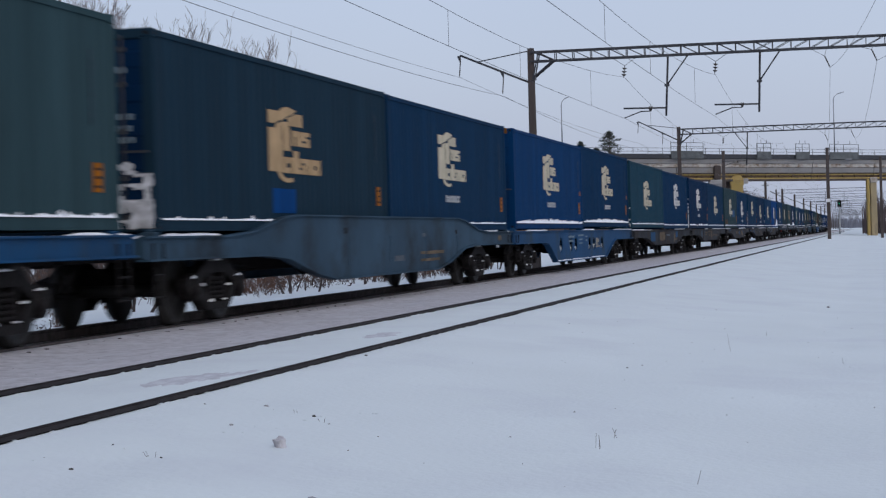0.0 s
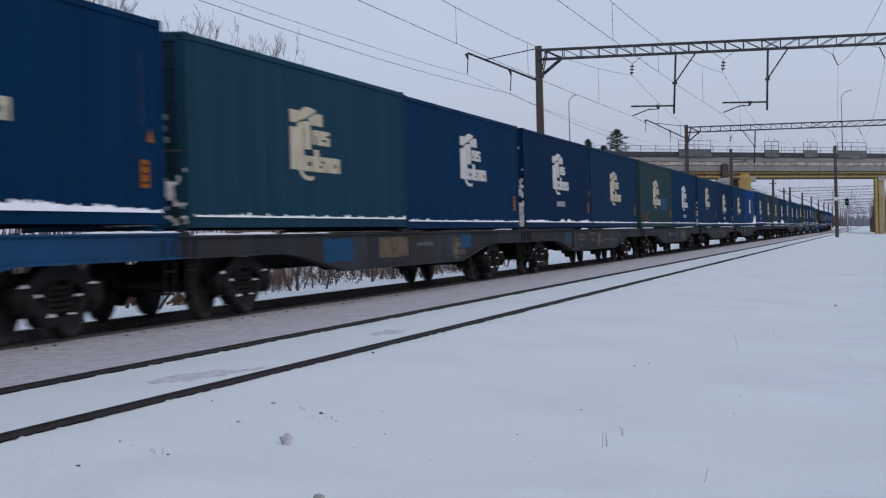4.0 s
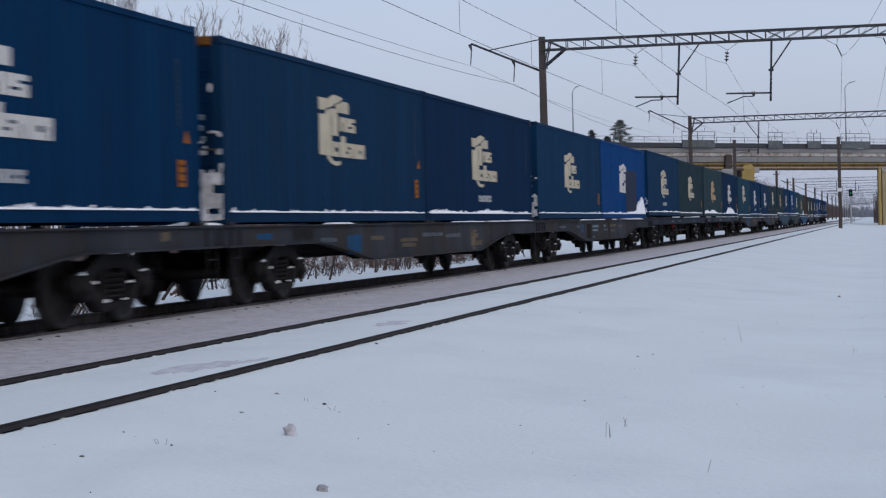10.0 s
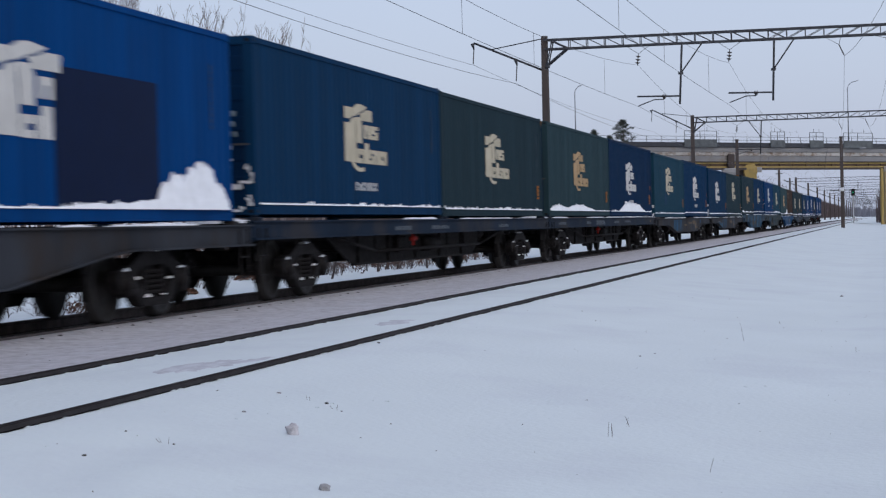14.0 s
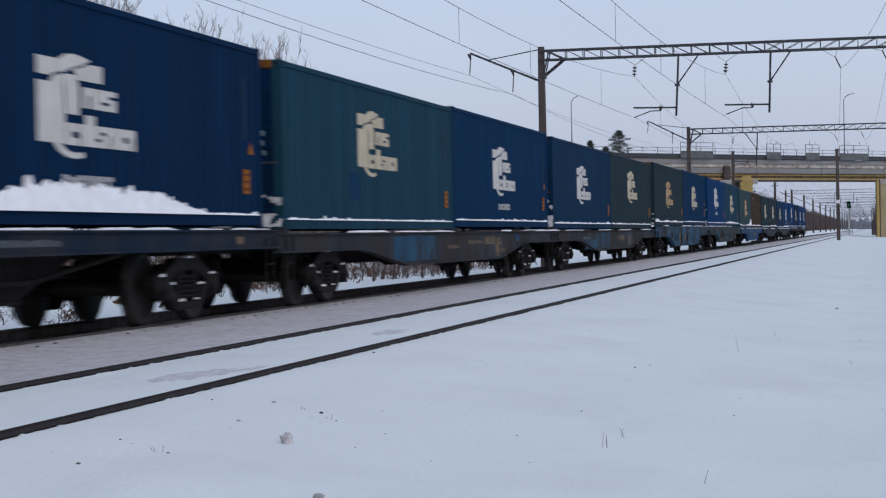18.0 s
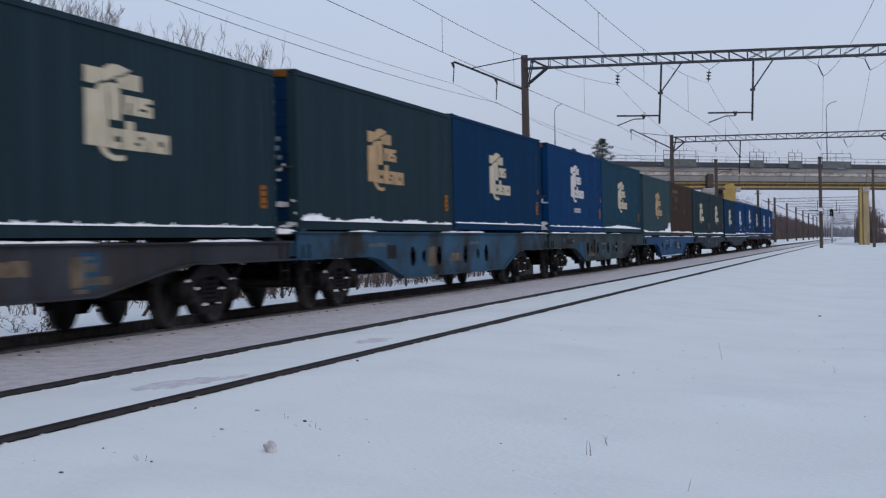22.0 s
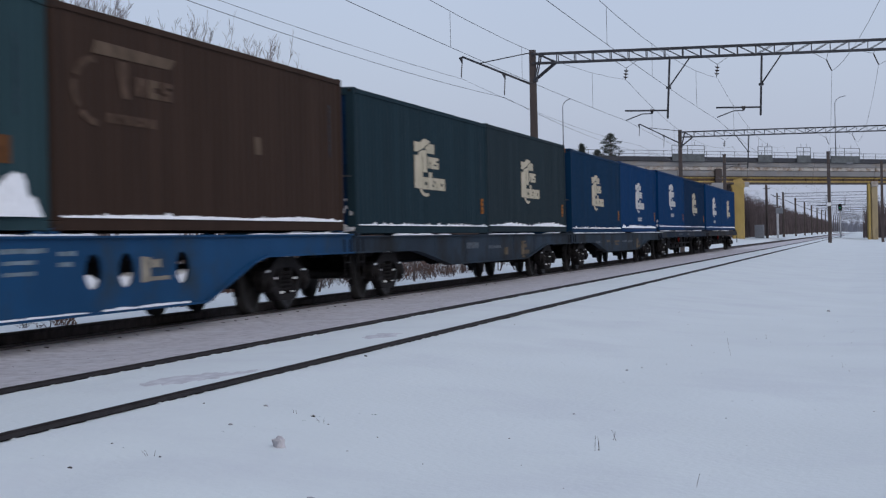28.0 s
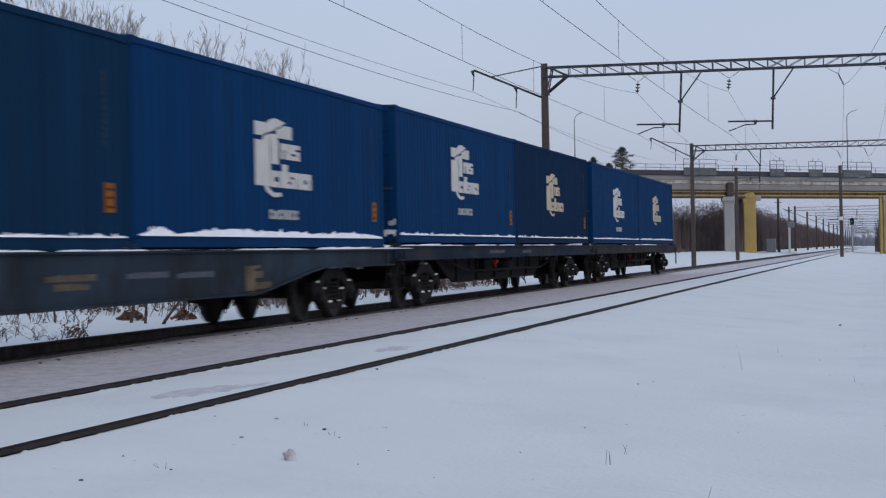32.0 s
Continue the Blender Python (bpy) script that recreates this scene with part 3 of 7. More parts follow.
def faded_emblem(ob, paint):
    """A worn emblem of another pattern: a thin broken crescent, a long cap bar and rows of faint blocks."""
    cap = part("emblem", shape_bm([[(1.28, 2.26), (4.03, 2.24), (3.75, 2.10), (1.20, 2.10)]]), paint, ob, "faint worn emblem", at=pose(SIDE + 0.002, 0, 0))
    for a0, a1 in ((98, 158), (166, 214), (224, 268)):
        part("emblem_arc", shape_bm([arc(1.35, 1.66, 0.80, 0.42, a0, a1, 6) + arc(1.40, 1.66, 0.70, 0.34, a1, a0, 6)]), LOGO_WORN, cap)
    part("emblem_stroke", shape_bm([[(1.95, 2.07), (2.30, 2.07), (2.38, 1.62), (2.10, 1.62)]]), LOGO_WORN, cap)
    for i in range(3):
        part("emblem_block", shape_bm([stroke_block(2.56 + i * 0.46, 2.92 + i * 0.46, 1.68, 1.92, ("legs", "slot", "slots")[i])]), paint if i == 1 else LOGO_WORN, cap)
    for i in range(7):
        part("emblem_block", shape_bm([stroke_block(1.60 + i * 0.24, 1.78 + i * 0.24, 1.30, 1.42, ("bar", "slot", "legs")[i % 3])]), LOGO_WORN, cap)
    part("label_patch", shape_bm([[(7.30, 1.14), (7.62, 1.14), (7.62, 1.40), (7.30, 1.40)]]), LOGO_FADED, ob, "small pale label", at=pose(SIDE + 0.002, 0, 0))


def bars_bm(width, height, n, seed=0):
    """A row of plain bars in place of small lettering."""
    rng = random.Random(seed)
    bm = bmesh.new()
    for i in range(n):
        a, b = i * width / n, (i + 0.78) * width / n
        t = height * rng.choice((1, 1, 0.82))
        if height > 0.14:
            slab(bm, stroke_block(a, b, 0, t, ("slot", "bar", "slot", "legs", "bar", "slot")[i % 6]), 0, 0.003)
        else:
            slab(bm, [(a, 0), (b, 0), (b, t), (a, t)], 0, 0.003)
    return bm


def end_bars_bm(width, seed):
    rng = random.Random(seed)
    bm = bmesh.new()
    x = 0.0
    while x < width:
        w = rng.uniform(0.04, 0.08)
        box(bm, x, x + w, -0.002, 0.006, 0, 0.075)
        x += w + 0.03
    return bm


def plate_bm():
    bm = bmesh.new()
    slab(bm, [(-0.13, -0.175), (0.13, -0.175), (0.13, 0.175), (-0.13, 0.175)], 0, 0.006)
    for z in (-0.11, 0.0, 0.10):
        slab(bm, [(-0.08, z - 0.016), (0.08, z - 0.016), (0.08, z + 0.016), (-0.08, z + 0.016)], 0.006, 0.003, 1)
    return bm


def triangle_bm():
    bm = bmesh.new()
    slab(bm, [(-0.10, -0.08), (0.10, -0.08), (0.0, 0.09)], 0, 0.005)
    return bm


def snow_bank_bm(y0, y1, peaks, seed, rag=0.12):
    """Snow blown against the wall and lying on the bottom rail, with a ragged top."""
    rng = random.Random(seed)
    bm = bmesh.new()
    n = max(6, int((y1 - y0) / 0.045))
    front, top, back = [], [], []
    for i in range(n + 1):
        y = y0 + (y1 - y0) * i / n
        hgt = 0.004 + 0.020 * rng.random() * (1 + noise.noise((y * 0.9, seed, 2))) + (rng.uniform(0.01, 0.045) if rng.random() < rag else 0)
        for c, w, hh in peaks:
            d = abs(y - c) / w
            if d < 1:
                hgt += hh * (1 - d ** 1.6) * max(0.2, 0.80 + 0.32 * noise.noise((y * 4.5, seed, 5)) + rng.uniform(-0.10, 0.10))
        thick = 0.02 + min(0.05, hgt * 0.12)
        front.append(bm.verts.new((0.012 + thick, y, 0.155)))
        top.append(bm.verts.new((0.006 + thick * 0.5, y + rng.uniform(-0.02, 0.02), 0.165 + hgt)))
        back.append(bm.verts.new((-0.019, y, 0.160 + hgt * 0.96)))
    for i in range(n):
        bm.faces.new((front[i], front[i + 1], top[i + 1], top[i]))
        bm.faces.new((top[i], top[i + 1], back[i + 1], back[i]))
    bm.faces.new((front[0], top[0], back[0]))
    bm.faces.new((front[-1], back[-1], top[-1]))
    bmesh.ops.recalc_face_normals(bm, faces=bm.faces[:])
    return bm


COLOUR_WORDS = {"blue": "blue", "navy": "dark navy blue", "bright": "bright blue", "teal": "teal blue", "green": "dark green", "grey_green": "faded grey-green",
                "brown": "rust brown", "dusk": "dull dark slate", "mid_blue": "clear mid-blue", "teal_navy": "dark teal-blue",
                "teal_green": "teal green", "pale_green": "pale grey-green", "umber_green": "dull brownish green"}


def container(m, colour, logo=None, snow=(), plates=(), marks=True, patch=(), cut=False, rusty=False, words="", snow_run=True, seed=0, door=False,
              ends="", clumps=0.0, logo_shift=0.0, high=False):
    """A forty-foot container; its origin is the middle of the base at the end that leads."""
    lab = f"{COLOUR_WORDS[colour]} corrugated freight container {words or 'with pale painted emblem'}"
    ob = thing("shipping_container", m, lab, "container", "containers of the train")
    paint = PAINT[colour]
    end_paint = PAINT[ends or colour]
    part("side_wall", shared(("side_wall", colour), corrugated_side, paint), None, ob, at=pose(SIDE, 0, 0))
    part("side_wall", shared(("side_wall", colour), corrugated_side, paint), None, ob, at=pose(-SIDE, LEN, 0, 0, 0, 180))
    part("roof", shared(("roof", colour), roof_bm, paint), None, ob)
    for s in (1, -1):
        flip = pose(0, 0, 0) if s > 0 else pose(0, LEN, 0, 0, 0, 180)
        part("top_rail", shared(("top_rail", colour), top_rail_bm, paint), None, ob, at=flip @ pose(HALF, 0, 0))
        part("bottom_rail", shared(("bottom_rail", colour), bottom_rail_bm, paint), None, ob, at=flip @ pose(HALF, 0, 0))
        part("end_header", shared(("end_header", colour, rusty), header_bm, ORANGE_RUST if rusty else paint), None, ob, at=flip)
        part("end_sill", shared(("end_sill", colour), end_sill_bm, paint), None, ob, at=flip)
        part("corner_post", shared(("corner_post", colour), post_bm, paint), None, ob, at=flip @ pose(HALF, 0, 0))
        part("corner_post", shared(("corner_post", colour), post_bm, paint), None, ob, at=flip @ pose(-HALF + 0.162, 0, 0))
        for x in (HALF, -HALF + 0.16):
            for z in (0, HGT - 0.118):
                part("corner_casting", shared(("corner_casting", colour, rusty and z > 1), casting_bm, (paint, GRIME)), None, ob, at=flip @ pose(x, 0, z))
        if door == (s > 0):
            for k in (1, -1):
                d = part("door", shared(("door", ends or colour), door_bm, end_paint), None, ob, at=flip @ (pose(0, 0, 0) if k > 0 else pose(-1.067, 0, 0)))
                if k > 0 and s > 0:
                    for bi, (bx, bz, bw) in enumerate(((0.15, 2.05, 0.7), (0.15, 1.88, 0.35), (0.50, 1.45, 0.42), (0.50, 1.30, 0.42), (0.50, 1.15, 0.42))):
                        part("code_strip", shared(("code_strip", bi), lambda: end_bars_bm(bw, bi), PALE_TEXT), None, d, "rows of small white bars", at=pose(bx, 0.003, bz))["kind"] = "stuff"
                for x in (0.28, 0.80):
                    part("lock_rod", shared(("lock_rod",), lock_rod_bm, STEEL), None, d, "steel door lock rod", at=pose(x, 0.0, 0))
        else:
            part("end_wall", shared(("end_wall", ends or colour), end_wall_bm, end_paint), None, ob, at=flip)
    if logo:
        if logo == LOGO_FADED:
            faded_emblem(ob, logo)
        else:
            emblem(ob, logo, cut, pose(SIDE + 0.002, 6.02 + logo_shift, 1.44 if high else 1.25))
        if marks:
            part("code_strip", shared(("code_strip", "big"), lambda: bars_bm(1.50, 0.145, 7, 1), LOGO_DULL), None, ob, "row of pale stencil bars", at=pose(SIDE + 0.002, 5.29 + logo_shift, 0.62 if high else 0.43))["kind"] = "stuff"
    for x, y, z in ((0, 11.62, 1.95),):
        part("number_strip", shared(("number_strip",), lambda: bars_bm(0.9, 0.05, 11, 2), FAINT), None, ob, "column of small faint bars", at=pose(SIDE + 0.002, 11.45, 1.25, 90, 0, 0))["kind"] = "stuff"
    for kind, y, z in plates:
        if kind == "plate":
            part("hazard_plate", shared(("hazard_plate",), plate_bm, (ORANGE, GRIME)), None, ob, "orange plate with dark bars", at=pose(SIDE + 0.002, y, z))
        elif kind == "triangle":
            part("warning_triangle", shared(("warning_triangle",), triangle_bm, ORANGE), None, ob, "orange warning triangle", at=pose(SIDE + 0.002, y, z))
    for mat, y0, y1, z0, z1 in patch:
        bm = bmesh.new()
        slab(bm, [(y0, z0), (y1, z0), (y1, z1), (y0, z1)], 0, 0.003)
        part("paint_patch", bm, mat, ob, "repainted rectangle", at=pose(SIDE + 0.001, 0, 0))
    if clumps:
        rng = random.Random(seed + 900)
        bm = bmesh.new()
        nx, nz = 26, 58
        ox = rng.uniform(0, 50)

        def cover(i, j):
            x, z = 1.19 * i / nx, 0.05 + 2.4 * j / nz
            v = noise.noise((x * 3.2 + ox, z * 7.5, 1.0)) + 0.6 * noise.noise((x * 9 + ox, z * 17, 4.0))
            return v + 0.55 - 0.62 * z - 0.9 * (0.55 - clumps)

        grid = {}
        for i in range(nx + 1):
            for j in range(nz + 1):
                c = cover(i, j)
                if c > -0.06:
                    grid[i, j] = bm.verts.new((1.19 * i / nx + rng.uniform(-0.012, 0.012), -0.003 - 0.035 * min(1.0, max(0.0, c * 1.6)), 0.05 + 2.4 * j / nz + rng.uniform(-0.012, 0.012)))
        for i in range(nx):
            for j in range(nz):
                q = [grid.get(k) for k in ((i, j), (i + 1, j), (i + 1, j + 1), (i, j + 1))]
                if all(q):
                    bm.faces.new(q).smooth = True
        bmesh.ops.delete(bm, geom=[v for v in bm.verts if not v.link_faces], context="VERTS")
        if len(bm.verts):
            bmesh.ops.recalc_face_normals(bm, faces=bm.faces[:])
            tagged(part("snow_crust", bm, RIME, ob, "scattered snow caked on the end wall"), kind="stuff")
        else:
            bm.free()
    if snow_run:
        part("snow_ledge", snow_bank_bm(0.2, LEN - 0.2, snow, seed, 0.04 + 0.22 * random.Random(seed * 7 + 1).random() ** 2), SNOW_CAKED, ob, "white snow caked along the bottom rail", at=pose(SIDE, 0, 0))
    return ob


# ---- wagons ----
BOGIE = (2.85, 24.581 - 2.85)
WHEEL_R = 0.475
PITCH = 25.597


def wheelset_bm():
    bm = bmesh.new()
    for s in (1, -1):
        x = s * 0.76
        prof = [(-0.068, 0.10), (-0.065, WHEEL_R + 0.028), (-0.040, WHEEL_R + 0.028), (-0.033, WHEEL_R), (0.062, WHEEL_R - 0.006), (0.062, WHEEL_R - 0.07), (0.02, WHEEL_R - 0.09),
                (0.0, 0.20), (0.05, 0.15), (0.08, 0.10)]
        lathe_x(bm, [(s * a, r) for a, r in prof] if s > 0 else [(s * a, r) for a, r in prof][::-1], 24, 0, (x, 0, 0))
    rod(bm, (-1.08, 0, 0), (1.08, 0, 0), 0.085, 10)
    return bm


def side_frame_bm():
    """Cast bogie side frame: an arched beam with axle jaws and a spring window."""
    bm = bmesh.new()
    extrude_x(bm, [(-1.22, 0.50), (-1.22, 0.64), (-0.80, 0.70), (-0.42, 0.86), (0.42, 0.86), (0.80, 0.70), (1.22, 0.64), (1.22, 0.50), (1.10, 0.36), (1.08, 0.52), (0.76, 0.52), (0.40, 0.69),
                   (-0.40, 0.69), (-0.76, 0.52), (-1.08, 0.52), (-1.10, 0.36)], -0.08, 0.08)
    extrude_x(bm, [(-0.80, 0.54), (-0.64, 0.54), (-0.36, 0.29), (0.36, 0.29), (0.64, 0.54), (0.80, 0.54), (0.72, 0.36), (0.46, 0.18), (-0.46, 0.18), (-0.72, 0.36)], -0.09, 0.085)
    for y in (-0.33, 0.33):
        box(bm, -0.07, 0.07, y - 0.045, y + 0.045, 0.24, 0.74, 0.01)
    return bm


def spring_bm():
    bm = bmesh.new()
    rings = []
    for i in range(41):
        a = i / 40 * 2 * math.pi * 5
        u = Vector((math.cos(a), math.sin(a), 0))
        c = u * 0.085 + Vector((0, 0, 0.24 * i / 40))
        rings.append([bm.verts.new(c + u * 0.022 * p + Vector((0, 0, 0.019 * q))) for p, q in ((1, 0), (0, 1), (-1, 0), (0, -1))])
    for p, q in zip(rings, rings[1:]):
        for i in range(4):
            bm.faces.new((p[i], p[(i + 1) % 4], q[(i + 1) % 4], q[i]))
    bm.faces.new(rings[0])
    bm.faces.new(rings[-1])
    bmesh.ops.recalc_face_normals(bm, faces=bm.faces[:])
    return bm


def axle_box_bm():
    bm = bmesh.new()
    lathe_x(bm, [(-0.12, 0.155), (0.10, 0.155), (0.115, 0.14), (0.12, 0.07), (0.15, 0.06)], 14)
    box(bm, -0.10, 0.08, -0.16, 0.16, -0.02, 0.155, 0.02)
    return bm


def bolster_bm():
    bm = bmesh.new()
    box(bm, -1.0, 1.0, -0.22, 0.22, 0.48, 0.78, 0.04)
    rod(bm, (0, 0, 0.78), (0, 0, 0.94), 0.20, 14)
    for s in (1, -1):
        box(bm, s * 0.62 - 0.1, s * 0.62 + 0.1, -1.45, 1.45, 0.40, 0.46, 0.015)
        for y in (-1.46, 1.46, -0.38, 0.38):
            box(bm, s * 0.76 - 0.05, s * 0.76 + 0.05, y - 0.035, y + 0.035, 0.28, 0.62, 0.012)
    return bm


WHEELSETS = []


def bogie(parent, y):
    b = part("bogie", shared(("bogie",), bolster_bm, GRIME), None, parent, "black cast three-piece bogie")
    b.matrix_basis = pose(0, y, 0)
    for s in (1, -1):
        part("side_frame", shared(("side_frame",), side_frame_bm, GRIME), None, b, at=pose(s * 1.02, 0, 0))
        for yy in (-0.16, 0.0, 0.16):
            part("spring", shared(("spring",), spring_bm, GRIME), None, b, at=pose(s * 1.02, yy * 1.15, 0.29) @ Matrix.Diagonal((1, 1, 1.35, 1)))
        for yy in (-0.925, 0.925):
            part("axle_box", shared(("axle_box",), axle_box_bm, GRIME), None, b, at=pose(s * 1.04, yy, WHEEL_R) if s > 0 else pose(s * 1.04, yy, WHEEL_R, 0, 0, 180))
    tagged(part("snow_crust", shared(("snow_crust",), bogie_snow_bm, SNOW_CAKED), None, b, "crusts of snow on the bogie", at=pose(1.02, 0, 0)), kind="stuff")
    for yy in (-0.925, 0.925):
        w = part("wheelset", shared(("wheelset",), wheelset_bm, WHEEL), None, b, "steel wheelset")
        w.matrix_parent_inverse = pose(0, yy, WHEEL_R)
        WHEELSETS.append(w)
    return b


def bogie_snow_bm():
    bm = bmesh.new()
    rng = random.Random(5)
    for y, z, l in ((-0.98, 0.632, 0.17), (0.90, 0.632, 0.20), (0.05, 0.86, 0.28), (-0.28, 0.29, 0.10), (0.30, 0.30, 0.08), (0.55, 0.50, 0.10), (-0.62, 0.52, 0.08), (0.93, 0.47, 0.07), (-0.90, 0.45, 0.06)):
        n = 7
        pts = [(y - l / 2, z)] + [(y - l / 2 + l * k / n, z + 0.032 * math.sin(math.pi * (k + 0.4) / (n + 0.8)) * rng.uniform(0.5, 1.3)) for k in range(n + 1)] + [(y + l / 2, z)]
        extrude_x(bm, pts, rng.uniform(-0.02, 0.03), 0.08 + rng.uniform(0, 0.03))
    return bm


def deck(style):
    """Height of the container seats; one make of wagon stands a little taller."""
    return {"belly": 1.215, "slots": 1.37, "flat": 1.27}.get(style, 1.25)


def girder_outline(style):
    """Side view of the long sill, (y, z), for each kind of wagon."""
    a, z = -0.42, 24.581 + 0.42
    top = deck(style) - 0.066
    if style == "hump":
        return [(a, 0.92), (4.4, 0.92), (5.6, 0.86), (7.2, 0.58), (8.4, 0.46), (16.2, 0.46), (17.4, 0.58), (19.0, 0.86), (20.2, 0.92), (z, 0.92), (z, top), (21.8, top), (20.6, top + 0.06),
                (19.2, top + 0.26), (18.4, top + 0.31), (6.2, top + 0.31), (5.4, top + 0.26), (4.0, top + 0.06), (2.8, top), (a, top)]
    if style == "holes":
        return [(a, 0.90), (4.4, 0.90), (5.0, 0.84), (6.5, 0.32), (17.3, 0.32), (19.4, 0.82), (20.0, 0.90), (z, 0.90), (z, top), (a, top)]
    if style == "slots":
        return [(a, 0.90), (4.2, 0.90), (4.9, 0.84), (6.9, 0.45), (17.7, 0.45), (19.7, 0.84), (20.4, 0.90), (z, 0.90), (z, top), (a, top)]
    if style == "flat":
        return [(a, 0.98), (z, 0.98), (z, top), (a, top)]
    if style == "slim":
        return [(a, 0.88), (4.2, 0.88), (7.0, 0.62), (17.6, 0.62), (20.4, 0.88), (z, 0.88), (z, top), (a, top)]
    return [(a, 0.90), (4.2, 0.90), (5.0, 0.84), (7.6, 0.56), (17.0, 0.56), (19.6, 0.84), (20.4, 0.90), (z, 0.90), (z, top), (a, top)]


HOLES = {"holes": [(7.45, 0.25, 0.21), (9.45, 0.25, 0.21), (10.46, 0.25, 0.21), (13.5, 0.25, 0.21), (14.53, 0.25, 0.21), (16.49, 0.25, 0.21)],
         "slots": [(7.80, 0.25, 0.21), (8.80, 0.17, 0.14), (10.30, 0.24, 0.21), (13.12, 0.23, 0.21), (14.60, 0.15, 0.13), (15.64, 0.23, 0.21)]}
HOLE_Z = {"holes": 0.79, "slots": 0.84}


def sill_bm(style):
    bm = bmesh.new()
    pts = girder_outline(style)
    if style not in HOLES:
        extrude_x(bm, pts, -0.012, 0.012)
    else:
        # web cut by upright oval lightening holes
        lo = [(p[0], p[1]) for p in pts[:8]]
        holes = HOLES[style]
        def low(y):
            for (y0, z0), (y1, z1) in zip(lo, lo[1:]):
                if y0 <= y <= y1:
                    return z0 + (z1 - z0) * (y - y0) / (y1 - y0)
            return lo[-1][1]
        top = pts[-1][1]
        cz = HOLE_Z[style]
        marks = sorted([p[0] for p in lo] + [c + k for c, hw, hh in holes for k in (-0.30, 0.30)])
        cells = list(zip(marks, marks[1:]))
        for y0, y1 in cells:
            hole = [q for q in holes if abs((y0 + y1) / 2 - q[0]) < 0.02 and y1 - y0 < 0.7]
            for x, flip in ((0.012, False), (-0.012, True)):
                if not hole:
                    q = [(y0, low(y0)), (y1, low(y1)), (y1, top), (y0, top)]
                    f = bm.faces.new([bm.verts.new((x, a, b)) for a, b in (q[::-1] if flip else q)])
                else:
                    c, hw, hh = hole[0]
                    n = 16
                    inner = [bm.verts.new((x, c + hw * math.cos(t), cz + hh * math.sin(t))) for t in [2 * math.pi * i / n for i in range(n)]]
                    outer = []
                    for i in range(n):
                        t = 2 * math.pi * i / n
                        k = 1 / max(abs(math.cos(t)), abs(math.sin(t)))
                        oy = c + 0.30 * max(-1, min(1, math.cos(t) * k))
                        sz = max(-1, min(1, math.sin(t) * k))
                        oz = cz + (top - cz) * sz if sz > 0 else cz + (cz - low(c)) * sz
                        outer.append(bm.verts.new((x, oy, oz)))
                    for i in range(n):
                        bm.faces.new((inner[i], outer[i], outer[(i + 1) % n], inner[(i + 1) % n]))
        bmesh.ops.recalc_face_normals(bm, faces=bm.faces[:])
    return bm


def flange_bm(style, upper):
    bm = bmesh.new()
    pts = girder_outline(style)
    edge = [p for p in pts if (p[1] >= 1.0) == upper]
    t = 0.025 if upper else -0.03
    n = len(edge)
    rows = []
    for i, (y, z) in enumerate(edge):
        a, b = edge[max(0, i - 1)], edge[min(n - 1, i + 1)]
        d = Vector((b[0] - a[0], b[1] - a[1])).normalized()
        ny, nz = d.y * abs(t), -d.x * abs(t)
        if (nz > 0) != upper:
            ny, nz = -ny, -nz
        x0, x1 = (-0.08, 0.06) if upper else (-0.10, 0.075)
        rows.append([bm.verts.new(q) for q in ((x0, y, z), (x1, y, z), (x1, y + ny, z + nz), (x0, y + ny, z + nz))])
    for p, q in zip(rows, rows[1:]):
        for i in range(4):
            bm.faces.new((p[i], p[(i + 1) % 4], q[(i + 1) % 4], q[i]))
    bm.faces.new(rows[0])
    bm.faces.new(rows[-1][::-1])
    bmesh.ops.recalc_face_normals(bm, faces=bm.faces[:])
    return bm


def stiffener_bm():
    bm = bmesh.new()
    box(bm, 0, 0.006, -0.02, 0.02, 0.66, 1.15, 0.002)
    return bm


def centre_beam_bm(style):
    bm = bmesh.new()
    zl = 0.66 if style in ("hump", "belly", "holes", "slots") else 0.86
    box(bm, -0.26, 0.26, -0.45, 25.03, 0.88, 1.18, 0.02)
    if zl < 0.8:
        extrude_x(bm, [(4.6, 0.9), (7.6, zl), (17.0, zl), (20.0, 0.9)], -0.22, 0.22)
    for y in (0.12, 6.0, 9.2, 12.29, 15.4, 18.6, 24.4):
        box(bm, -1.16, 1.16, y - 0.09, y + 0.09, 1.0, 1.19, 0.01)
    return bm


def deck_lug_bm():
    bm = bmesh.new()
    box(bm, -0.16, 0.05, -0.10, 0.10, -0.10, 0.012, 0.01)
    box(bm, -0.10, 0.0, -0.05, 0.05, 0.012, 0.05, 0.01)
    return bm


def coupler_bm():
    bm = bmesh.new()
    box(bm, -0.14, 0.14, -0.30, 0.02, 0.84, 1.12, 0.04)
    box(bm, -0.22, 0.22, -0.10, 0.10, 0.90, 1.06, 0.03)
    rod(bm, (0.30, 0.1, 0.80), (0.30, -0.24, 0.55), 0.03, 6)
    rod(bm, (-0.35, 0.1, 0.80), (-0.35, -0.24, 0.55), 0.03, 6)
    return bm


